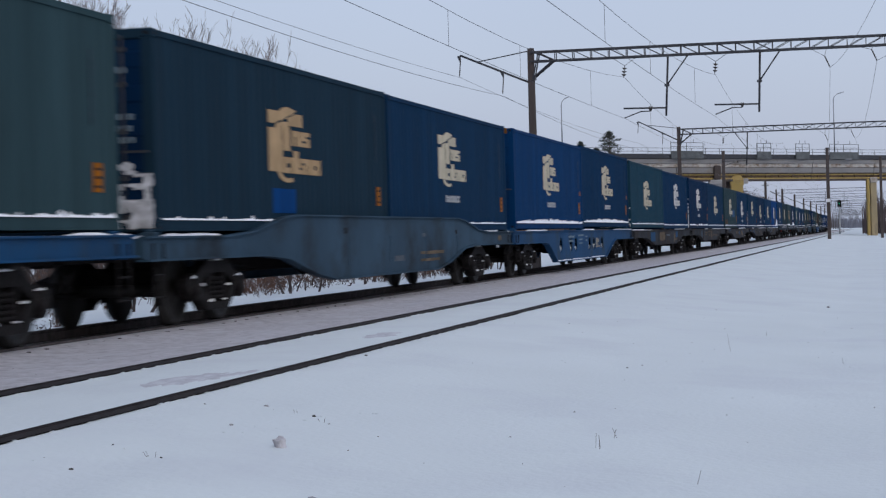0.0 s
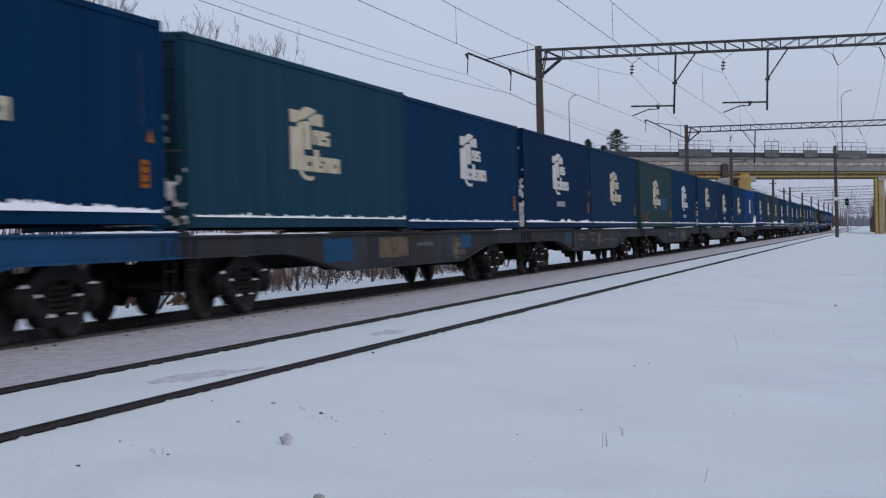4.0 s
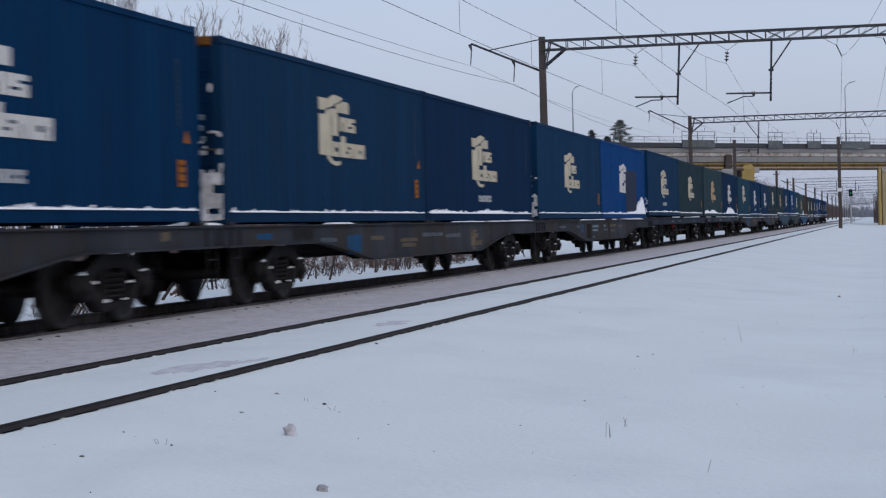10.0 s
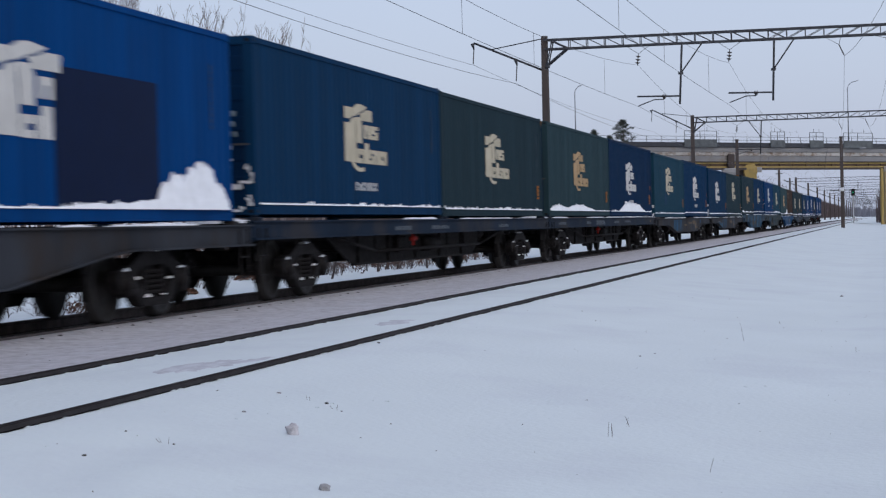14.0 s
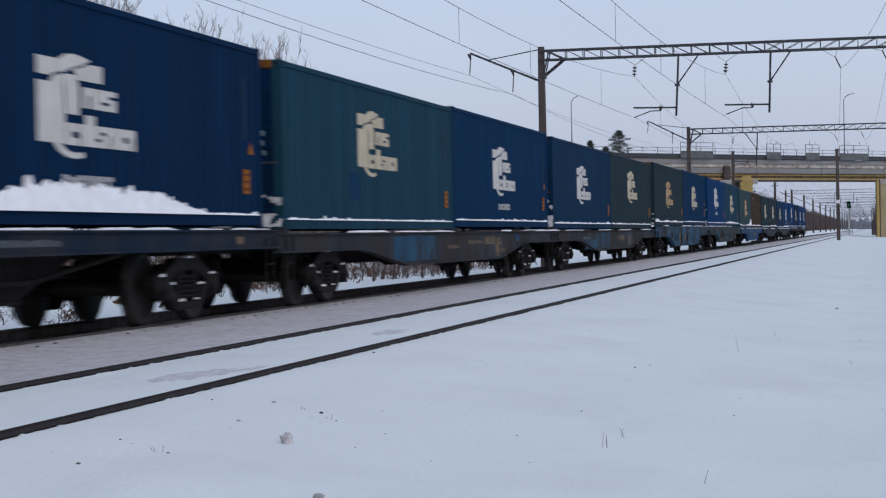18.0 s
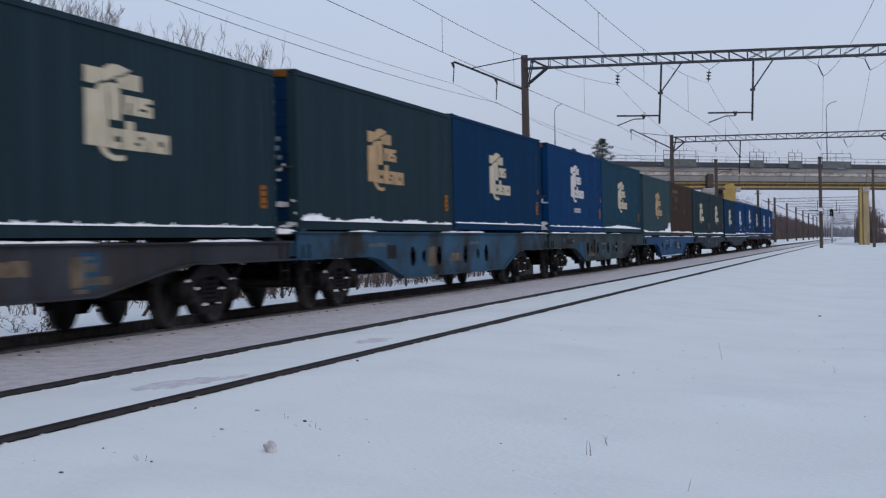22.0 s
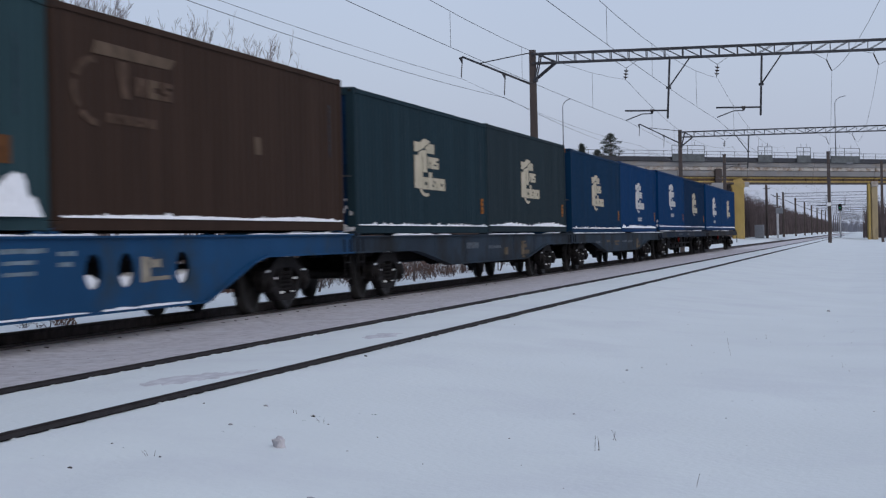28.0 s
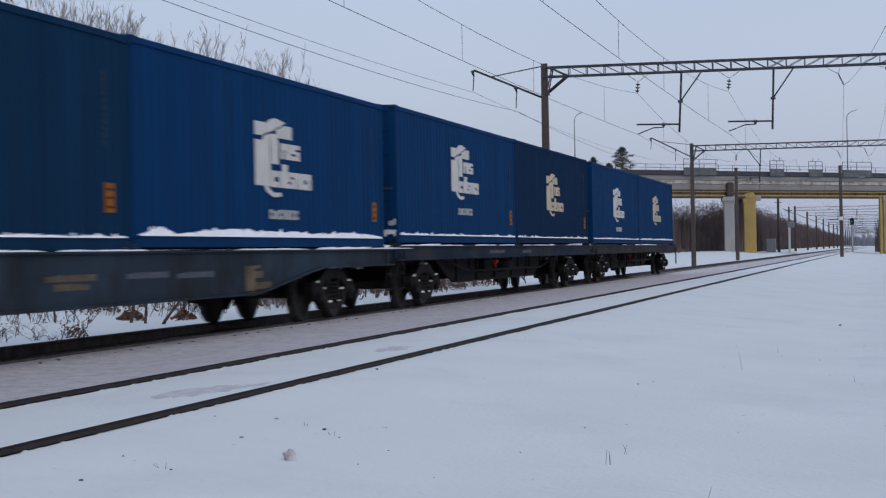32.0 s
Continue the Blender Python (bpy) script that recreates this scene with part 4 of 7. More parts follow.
def brake_gear_bm():
    """Air tank, cylinder, levers and rods slung under the frame."""
    bm = bmesh.new()
    rod(bm, (0.55, 9.0, 0.72), (0.55, 10.3, 0.72), 0.19, 14)
    rod(bm, (-0.4, 12.8, 0.72), (-0.4, 13.5, 0.72), 0.17, 14)
    rod(bm, (0.2, 4.6, 0.66), (0.2, 20.2, 0.66), 0.02, 6)
    rod(bm, (-0.2, 4.6, 0.70), (-0.2, 20.2, 0.70), 0.02, 6)
    box(bm, -0.1, 0.5, 11.4, 11.5, 0.55, 0.9, 0.01)
    box(bm, 0.3, 0.75, 14.1, 14.6, 0.55, 0.85, 0.03)
    for y in (9.2, 10.1):
        box(bm, 0.50, 0.60, y - 0.03, y + 0.03, 0.7, 1.0)
    return bm


def truss_bm():
    """Open lower chord of the shallow wagon, with hangers and the brake gear showing."""
    bm = bmesh.new()
    rod(bm, (1.0, 4.8, 0.96), (1.0, 7.6, 0.66), 0.035, 6)
    rod(bm, (1.0, 7.6, 0.66), (1.0, 17.0, 0.66), 0.035, 6)
    rod(bm, (1.0, 17.0, 0.66), (1.0, 19.8, 0.96), 0.035, 6)
    for y in (7.6, 9.3, 11.0, 13.6, 15.3, 17.0):
        rod(bm, (1.0, y, 0.66), (1.0, y, 0.98), 0.025, 6)
    box(bm, 0.7, 0.95, 9.6, 10.3, 0.60, 0.92, 0.03)
    rod(bm, (0.85, 12.0, 0.74), (0.85, 13.1, 0.74), 0.16, 12)
    return bm


def end_beam_bm():
    bm = bmesh.new()
    box(bm, -1.27, 1.27, 0.0, 0.30, 0.93, 1.185, 0.015)
    for x in (-0.95, 0.95):
        box(bm, x - 0.16, x + 0.16, -0.03, 0.0, 0.96, 1.15, 0.01)
    return bm


def heap_bm(k):
    rng = random.Random(60 + k)
    bm = bmesh.new()
    n = 14
    rows = []
    for j in range(5):
        row = []
        for i in range(n + 1):
            x = 0.05 + 1.2 * i / n
            e = math.sin(math.pi * j / 4) * math.sin(math.pi * min(1, (i + 0.3) / (n + 0.6)))
            row.append(bm.verts.new((x, -0.17 + 0.34 * j / 4, 0.30 * e * (0.45 + 0.55 * noise.noise((x * 3 + 7 * k, j * 0.7, k))) * rng.uniform(0.8, 1.1) * (0.4 + 0.6 * i / n))))
        rows.append(row)
    for p, q in zip(rows, rows[1:]):
        for i in range(n):
            bm.faces.new((p[i], p[i + 1], q[i + 1], q[i])).smooth = True
    return bm


def under_beam_bm():
    bm = bmesh.new()
    extrude_x(bm, [(4.9, 0.97), (6.6, 0.44), (17.0, 0.44), (18.8, 0.97)], -0.012, 0.012)
    for y in (7.0, 9.2, 11.4, 13.6, 15.8):
        box(bm, 0.012, 0.06, y - 0.03, y + 0.03, 0.45, 0.96)
    box(bm, -0.02, 0.09, 6.6, 17.0, 0.42, 0.455)
    return bm


def ladder_bm():
    bm = bmesh.new()
    for y in (0, 0.36):
        rod(bm, (0, y, 0.42), (0, y, 1.12), 0.014, 5)
    for z in (0.44, 0.72):
        rod(bm, (0, 0, z), (0, 0.36, z), 0.014, 5)
    return bm


def badge_bm():
    """A worn emblem on a wagon side: an upright block, a short arm and two bars."""
    bm = bmesh.new()
    for q in ([(0, 0.04), (0.42, 0.04), (0.42, 0.40), (0, 0.40)], [(0.42, 0.22), (0.80, 0.22), (0.80, 0.32), (0.42, 0.32)], [(0.42, 0.06), (1.18, 0.06), (1.18, 0.16), (0.42, 0.16)], [(0.12, -0.03), (0.50, -0.03), (0.50, 0.02), (0.12, 0.02)],
              [(0.42, 0.36), (0.66, 0.36), (0.66, 0.40), (0.42, 0.40)]):
        slab(bm, q, 0, 0.003)
    return bm


def sill_snow_bm(seed):
    """A thin line of snow lying along the lower flange."""
    rng = random.Random(seed)
    bm = bmesh.new()
    y = 6.6
    while y < 17.0:
        l = min(17.2 - y, rng.uniform(1.0, 4.5))
        k = max(4, int(l / 0.2))
        pts = [(y, 0.318)] + [(y + l * (i + 0.5) / k, 0.318 + rng.uniform(0.012, 0.035)) for i in range(k)] + [(y + l, 0.318)]
        extrude_x(bm, pts, 0.014, 0.070)
        y += l + rng.uniform(0.05, 0.5)
    return bm


def hole_snow_bm(style):
    """Snow drifted up behind the lightening holes."""
    rng = random.Random(9)
    bm = bmesh.new()
    for c, hw, hh in HOLES[style]:
        pts = [(c - hw - 0.08, HOLE_Z[style] - hh - 0.06)] + [(c + u * (hw + 0.08), HOLE_Z[style] - hh * rng.uniform(0.1, 0.65)) for u in (-1, -0.5, 0, 0.5, 1)] + [(c + hw + 0.08, HOLE_Z[style] - hh - 0.06)]
        extrude_x(bm, pts, -0.16, -0.03)
    return bm


def wagon(m, style, colour, snow=0.5, seed=0, patches=(), tail=False):
    words = {"hump": "deep humped fish-belly sides", "holes": "deep sides pierced by oval holes", "slots": "sides pierced by oval slots", "flat": "a shallow straight frame", "slim": "slim tapered sides", "belly": "deep fish-belly sides"}[style]
    tint = {"grey": "grimy grey", "slate": "slate-blue", "dirty_green": "grimy grey-green", "dusk_slate": "dusky slate-grey", "sky": "blue", "dirty_sky": "grimy patchy blue", "dark_blue": "dark blue"}[colour]
    ob = thing("container_flat_wagon", m, f"{tint} container flat wagon with {words}", "railway wagon", "wagons of the train")
    mat = WAGON[colour]
    for at in (pose(1.28, 0, 0), pose(-1.28, 24.581, 0, 0, 0, 180)):
        part("side_sill", shared(("side_sill", style, colour), lambda: sill_bm(style), mat), None, ob, at=at)
        part("upper_flange", shared(("upper_flange", style, colour), lambda: flange_bm(style, True), mat), None, ob, at=at)
        part("lower_flange", shared(("lower_flange", style, colour), lambda: flange_bm(style, False), mat), None, ob, at=at)
        if style in ("hump", "belly", "slim"):
            for y in (6.2, 9.3, 12.29, 15.3, 18.4):
                part("web_stiffener", shared(("web_stiffener", colour), stiffener_bm, mat), None, ob, at=at @ pose(0.012, y, 0))
    part("centre_beam", shared(("centre_beam", style in ("hump", "belly", "holes", "slots")), lambda: centre_beam_bm(style), GRIME), None, ob)
    for y in BOGIE:
        bogie(ob, y)
    part("brake_gear", shared(("brake_gear",), brake_gear_bm, GRIME), None, ob, "dark brake rods and air tank")
    for y, turn in ((-0.42, 0), (24.581 + 0.42, 180)):
        part("end_beam", shared(("end_beam", colour), end_beam_bm, mat), None, ob, at=pose(0, y, 0, 0, 0, turn))
    k = seed % 3
    part("snow_heap", shared(("snow_heap", k), lambda: heap_bm(k), SNOW_CAKED), None, ob, "heap of snow on the wagon end", at=pose(0, -0.22, deck(style) - 0.07))
    if style == "holes":
        tagged(part("snow_line", shared(("snow_line", seed % 2), lambda: sill_snow_bm(seed), SNOW_CAKED), None, ob, "thin line of snow on the lower flange", at=pose(1.28, 0, 0)), kind="stuff")
        tagged(part("snow_drift", shared(("snow_drift", style), lambda: hole_snow_bm(style), SNOW_CAKED), None, ob, "snow drifted behind the holes", at=pose(1.28, 0, 0)), kind="stuff")
    if style == "flat":
        part("under_beam", shared(("under_beam",), under_beam_bm, GRIME), None, ob, "deep dark under-beam", at=pose(0.80, 0, 0))
        part("under_beam", shared(("under_beam",), under_beam_bm, GRIME), None, ob, "deep dark under-beam", at=pose(-0.80, 0, 0))
        bm = bmesh.new()
        rod(bm, (1.12, 9.9, 0.86), (1.12, 10.25, 0.86), 0.05, 8)
        rod(bm, (1.12, 10.05, 0.72), (1.12, 10.05, 0.96), 0.03, 6)
        part("brake_valve", bm, RED, ob, "small red brake valve")
        part("under_truss", shared(("under_truss",), truss_bm, GRIME), None, ob)
    part("coupler", shared(("coupler",), coupler_bm, GRIME), None, ob, at=pose(0, -0.42, 0))
    part("coupler", shared(("coupler",), coupler_bm, GRIME), None, ob, at=pose(0, 24.581 + 0.42, 0, 0, 0, 180))
    for y in (0.10, LEN - 0.10, LEN + 0.30, 24.48):
        for s in (1, -1):
            part("container_lug", shared(("container_lug", colour), deck_lug_bm, mat), None, ob, at=pose(1.219, y, deck(style) - 0.001) if s > 0 else pose(-1.219, y, deck(style) - 0.001, 0, 0, 180))
    for y in (-0.20, 24.4):
        part("ladder", shared(("ladder",), ladder_bm, GRIME), None, ob, "small step ladder", at=pose(1.33, y, 0))
    for pm, y0, y1, z0, z1 in patches:
        bm = bmesh.new()
        if y0 == "row":
            w0, count = z1
            part("stencil_strip", shared(("stencil_strip", pm.name, w0, count), lambda: bars_bm(w0, 0.075, count, count), pm), None, ob, "line of small worn stencil bars", at=pose(1.292, y1, z0))["kind"] = "stuff"
            continue
        if y0 == "badge":
            part("badge", shared(("badge", pm.name), badge_bm, pm), None, ob, "worn painted badge of plain blocks", at=pose(1.292, y1, z0))
            continue
        prng = random.Random(int(y0 * 100) + seed)
        j = min(0.035, (y1 - y0) * 0.08, (z1 - z0) * 0.15)
        edge = [(y0 + (y1 - y0) * k / 5, z0 + prng.uniform(0, j)) for k in range(6)] + [(y1 - prng.uniform(0, j), z0 + (z1 - z0) * k / 3) for k in (1, 2)]
        edge += [(y1 - (y1 - y0) * k / 5, z1 - prng.uniform(0, j)) for k in range(6)] + [(y0 + prng.uniform(0, j), z1 - (z1 - z0) * k / 3) for k in (1, 2)]
        slab(bm, edge, 0, 0.003)
        part("paint_patch", bm, pm, ob, "patch of different paint", at=pose(1.292, 0, 0))
    if snow:
        rng = random.Random(seed + 50)
        y = 0.3
        while y < 24.2:
            l = rng.uniform(0.6, 3.6)
            if rng.random() < snow and not (style == "hump" and 3.5 < y + l and y < 21):
                hgt = rng.uniform(0.014, 0.034)
                z = deck(style) - 0.040
                k2 = max(6, int(l / 0.12))
                pts = [(y, z)] + [(y + l * (k + 0.5) / k2, z + hgt * min(1.0, 4 * math.sin(math.pi * (k + 0.5) / k2)) * rng.uniform(0.35, 1.3)) for k in range(k2)] + [(y + l, z)]
                bm = bmesh.new()
                extrude_x(bm, pts, -0.05, 0.055)
                part("snow_ridge", bm, SNOW_CAKED, ob, "thin ridge of white snow", at=pose(1.28, 0, 0))
            y += l + rng.uniform(0.05, 0.8)
    return ob


# first container, second container: colour, emblem paint and what sets it apart; then the wagon
P1 = (("plate", 11.55, 0.63),)
P2 = (("plate", 11.50, 0.64), ("triangle", 11.72, 1.12))
W, C, T = LOGO_WHITE, LOGO_CREAM, LOGO_TAN
TAN, BLU = PATCH_TAN, PATCH_BLUE
CREAM_TEXT = material("cream_worn_badge", (0.26, 0.235, 0.19), 0.7, scale=5, vary=0.35, bump=0.1, spec=0.02)
TEXT_A = ((PALE_TEXT, 9.0, 10.1, 0.98, 1.05), (PALE_TEXT, 9.0, 9.9, 0.86, 0.92), (PALE_TEXT, 11.0, 12.2, 1.02, 1.08), (PALE_TEXT, 11.1, 11.9, 0.90, 0.95), (PALE_TEXT, 11.1, 11.9, 0.78, 0.83), (PALE_TEXT, 12.5, 13.0, 0.98, 1.04), (PALE_TEXT, 12.5, 12.9, 0.86, 0.92))
EMBL_A = ((CREAM_TEXT, 15.0, 15.35, 0.62, 0.96), (CREAM_TEXT, 15.35, 15.7, 0.80, 0.92), (CREAM_TEXT, 15.35, 16.0, 0.64, 0.70))
TRAIN = [
    (-1, "sky", "flat", dict(colour="pale_green", logo=W, plates=P1), dict(colour="pale_green", logo=W, plates=P1), ()),
    (0, "slate", "hump", dict(logo_shift=0.2, colour="dusk", logo=T, plates=P1, marks=False, ends="navy", clumps=0.45, patch=((PAINT["bright"], 5.0, 6.2, 0.28, 0.66),)), dict(high=True, logo_shift=-0.22, colour="teal_navy", logo=C, plates=P1, rusty=True),
     ((TAN, 14.8, 17.0, 0.76, 0.84), (TAN, 14.8, 16.6, 0.62, 0.69), (STENCIL, 15.0, 15.3, 1.12, 1.20), (STENCIL, 12.6, 13.4, 0.66, 0.78), (GRIME, 9.0, 9.2, 1.20, 1.32), (GRIME, 18.2, 18.4, 1.16, 1.26), (TAN, 23.2, 23.6, 0.98, 1.12))),
    (1, "sky", "holes", dict(high=True, colour="mid_blue", logo=C, plates=P2, rusty=True, snow=((6.0, 6.4, 0.075),)), dict(high=True, logo_shift=0.2, colour="blue", logo=C, marks=True, plates=P2, snow=((6.0, 6.4, 0.09),)), TEXT_A + EMBL_A),
    (2, "grey", "belly", dict(colour="teal_green", logo=C, marks=False, ends="dusk", clumps=0.15), dict(high=True, logo_shift=0.5, colour="blue", logo=W, marks=False, plates=P1), ((BLU, 6.4, 8.2, 0.68, 1.10), (BLU, 17.2, 18.2, 0.80, 1.12), (TAN, 10.0, 12.2, 0.70, 1.10), (TAN, "row", 10.0, 0.88, (1.8, 7)), (TAN, "badge", 16.3, 0.62, 0), (STENCIL, "row", 13.0, 0.9, (1.4, 6)))),
    (3, "grey", "belly", dict(high=True, colour="navy", logo=W, plates=P2, clumps=0.80, rusty=True, snow=((2.0, 1.8, 0.05), (6.2, 0.5, 0.09), (7.4, 0.4, 0.10), (10.5, 1.2, 0.06))), dict(colour="teal_navy", logo=C, marks=False, plates=P1),
     ((WAGON["slate"], 6.1, 7.4, 0.72, 1.12), (PATCH_RUST, 7.45, 7.85, 0.60, 1.12), (TAN, "badge", 12.97, 0.68, 0), (TAN, "row", 8.8, 0.95, (1.5, 7)), (TAN, "row", 8.95, 0.84, (1.2, 6)), (TAN, "row", 11.15, 1.0, (1.45, 6)), (TAN, "row", 11.5, 0.8, (0.95, 4)), (TAN, "row", 14.45, 0.8, (1.4, 6)), (TAN, "row", 16.2, 0.78, (1.7, 7)), (STENCIL, "row", 18.0, 0.94, (0.7, 3)), (TAN, "row", 9.24, 0.64, (0.35, 2)))),
    (4, "grey", "belly", dict(colour="grey_green", logo=C, marks=False, plates=P1, ends="teal", rusty=True, patch=((PATCH_BLUE, 7.3, 9.75, 0.74, 1.22), (RUST, 0.9, 1.4, 0.25, 0.52), (RUST, 1.8, 2.5, 0.25, 0.56))), dict(colour="blue", logo=W, plates=P2),
     ((BLU, 12.9, 13.7, 0.74, 1.00), (BLU, 17.0, 17.4, 0.80, 1.06), (TAN, 15.4, 16.9, 0.70, 1.02), (TAN, 9.6, 11.0, 0.80, 0.98), (TAN, 22.8, 23.1, 0.98, 1.12), (BLU, 3.2, 4.0, 0.98, 1.12), (TAN, "row", 9.6, 0.88, (1.3, 5)), (TAN, "row", 15.4, 0.84, (1.4, 6)), (STENCIL, "row", 11.5, 0.86, (1.2, 5)), (TAN, "badge", 16.3, 0.62, 0))),
    (5, "grey", "belly", dict(high=True, logo_shift=0.12, colour="teal_navy", logo=C, marks=False, plates=P2, ends="navy", clumps=0.6, rusty=True), dict(colour="navy", logo=C, plates=(), snow=((1.5, 1.5, 0.05), (7.0, 2.4, 0.06))),
     ((BLU, 5.95, 6.85, 0.64, 1.0), (BLU, 1.05, 1.75, 0.96, 1.06), (GRIME, 2.8, 3.9, 0.93, 1.12), (TAN, "badge", 16.1, 0.6, 0), (TAN, "row", 9.7, 0.82, (1.35, 5)), (TAN, "row", 9.8, 0.72, (1.1, 4)), (STENCIL, "row", 4.35, 0.88, (0.95, 4)), (TAN, "row", 7.5, 0.88, (0.95, 4)), (STENCIL, "row", 11.5, 0.9, (1.8, 8)), (STENCIL, "row", 13.6, 0.86, (1.4, 6)))),
    (6, "grey", "belly", dict(colour="teal", logo=C, marks=False, plates=P1, ends="navy", clumps=0.5, rusty=True), dict(colour="bright", logo=W, cut=True, marks=False, words="with an emblem half painted over", patch=((PATCH_DARK, 6.3, 9.4, 0.18, 1.74),), snow=((10.95, 1.2, 0.66), (9.75, 0.45, 0.34), (9.6, 1.9, 0.14), (7.4, 1.0, 0.05), (4.6, 0.3, 0.06), (2.6, 0.3, 0.06))),
     ((BLU, 7.07, 7.47, 0.78, 1.07), (PATCH_RUST, 8.15, 9.15, 0.59, 1.08), (PATCH_RUST, 13.1, 13.35, 0.6, 1.1), (PALE_TEXT, "row", 9.3, 0.94, (1.5, 6)), (PALE_TEXT, "row", 9.4, 0.82, (1.2, 5)), (STENCIL, "row", 9.4, 0.6, (0.5, 2)), (PALE_TEXT, "row", 12.0, 0.95, (0.45, 2)), (STENCIL, "row", 12.0, 0.82, (0.9, 4)), (TAN, "row", 13.4, 0.95, (1.6, 6)), (TAN, "row", 13.6, 0.78, (1.0, 5)), (STENCIL, "row", 6.1, 0.95, (0.7, 3)), (STENCIL, "row", 3.0, 0.95, (1.1, 5)), (TAN, "row", 15.6, 0.93, (1.1, 5)))),
    (7, "dark_blue", "flat", dict(logo_shift=0.25, colour="teal", logo=C, ends="navy", clumps=0.12), dict(colour="green", logo=C, marks=False, plates=P1), ((STENCIL, "row", 8.0, 1.03, (1.3, 6)), (STENCIL, "row", 11.0, 1.03, (1.6, 7)), (STENCIL, "row", 18.0, 1.03, (1.2, 5)))),
    (8, "dark_blue", "flat", dict(logo_shift=-0.05, colour="grey_green", logo=T, marks=False, plates=P1, ends="navy", rusty=True, snow=((1.6, 1.8, 0.17), (5.0, 2.2, 0.20), (7.2, 1.6, 0.10))), dict(logo_shift=-0.25, colour="navy", logo=W, plates=P2, snow=((5.6, 3.4, 0.27), (4.5, 1.8, 0.14), (7.8, 2.0, 0.16))), ((TAN, 23.2, 23.5, 1.02, 1.14), (STENCIL, "row", 1.2, 1.04, (1.3, 6)), (STENCIL, "row", 6.5, 1.04, (0.9, 4)), (STENCIL, "row", 8.6, 1.07, (1.8, 8)), (STENCIL, "row", 8.6, 1.0, (2.0, 8)), (STENCIL, "row", 12.8, 1.04, (1.3, 6)), (STENCIL, "row", 15.6, 1.05, (1.6, 7)))),
    (9, "grey", "belly", dict(high=True, logo_shift=-0.2, colour="teal_green", logo=C, marks=False, plates=P1, ends="navy", clumps=0.1, rusty=True, patch=((PAINT["teal"], 3.9, 4.5, 0.52, 1.0),)), dict(logo_shift=-0.2, colour="blue", logo=W, plates=P2), ((FADED_BLUE, 6.6, 10.2, 0.60, 1.12), (TAN, 15.2, 16.4, 0.86, 1.06), (BLU, 19.2, 19.6, 0.92, 1.1), (TAN, "row", 13.4, 0.9, (1.6, 7)), (TAN, "row", 15.2, 0.92, (1.1, 5)), (TAN, "row", 11.3, 0.82, (1.2, 5)), (TAN, "badge", 16.5, 0.62, 0))),
    (10, "grey", "belly", dict(logo_shift=-0.12, colour="teal_navy", logo=W, marks=False, plates=P1, clumps=0.35, rusty=True), dict(high=True, colour="green", logo=C, marks=False, plates=P1), ((FADED_BLUE, 5.6, 6.6, 0.57, 0.92), (FADED_BLUE, 8.2, 8.6, 0.62, 1.09), (FADED_BLUE, 9.1, 11.2, 0.58, 1.11), (FADED_BLUE, 16.6, 17.2, 0.62, 1.08), (WAGON["dirty_sky"], 6.6, 8.1, 0.58, 0.90), (TAN, 14.0, 15.2, 0.8, 1.0), (TAN, "row", 13.4, 0.88, (1.6, 7)), (STENCIL, "row", 5.2, 0.9, (1.4, 6)), (TAN, "badge", 16.3, 0.62, 0))),
    (11, "dirty_sky", "slots", dict(colour="green", logo=T, marks=False, plates=P1, ends="navy", clumps=0.1, rusty=True, snow=((1.0, 0.9, 0.10), (4.5, 1.6, 0.05), (8.4, 1.2, 0.05))), dict(logo_shift=-0.25, colour="blue", logo=C, marks=False, plates=P2), ((TAN, 9.2, 9.9, 0.6, 1.05), (GRIME, 5.6, 6.4, 0.8, 1.1), (TAN, 11.6, 12.6, 0.7, 0.9), (TAN, "row", 11.2, 0.7, (1.2, 5)), (STENCIL, "row", 13.6, 1.06, (1.2, 5)), (STENCIL, "row", 4.2, 1.05, (1.4, 6)))),
    (12, "dirty_green", "slots", dict(high=True, colour="mid_blue", logo=W, plates=P2, ends="navy", clumps=0.12, rusty=True), dict(colour="teal_green", logo=C, marks=False, plates=P1, snow=((5.6, 5.0, 0.09),)), ((TAN, 8.0, 9.6, 0.56, 0.66), (BLU, 5.68, 6.70, 0.50, 1.07), (BLU, 2.3, 2.8, 1.06, 1.18), (PATCH_RUST, 3.2, 4.35, 1.0, 1.16), (PATCH_RUST, 9.2, 9.8, 0.55, 1.15), (WAGON["sky"], 13.4, 13.9, 0.60, 0.80), (WAGON["dirty_sky"], 11.4, 12.3, 0.55, 0.80), (TAN, 16.4, 17.4, 0.60, 0.68), (TAN, "row", 8.2, 0.62, (1.6, 7)), (STENCIL, "row", 11.3, 0.95, (1.2, 5)), (TAN, "row", 11.4, 0.7, (1.0, 5)), (STENCIL, "row", 3.4, 1.05, (1.4, 6)), (TAN, "row", 17.0, 0.98, (1.2, 5)))),
    (13, "sky", "holes", dict(logo_shift=0.5, colour="pale_green", logo=T, marks=False, ends="teal", snow=((11.3, 0.7, 0.52), (10.2, 1.1, 0.20), (7.8, 1.5, 0.06), (0.8, 0.9, 0.06)), patch=((RUST, 10.75, 11.25, 0.72, 1.02),)), dict(colour="brown", logo=LOGO_FADED, marks=False, words="with a worn faint emblem", snow=((4, 3.5, 0.03), (9.5, 2.4, 0.05))), TEXT_A + EMBL_A),
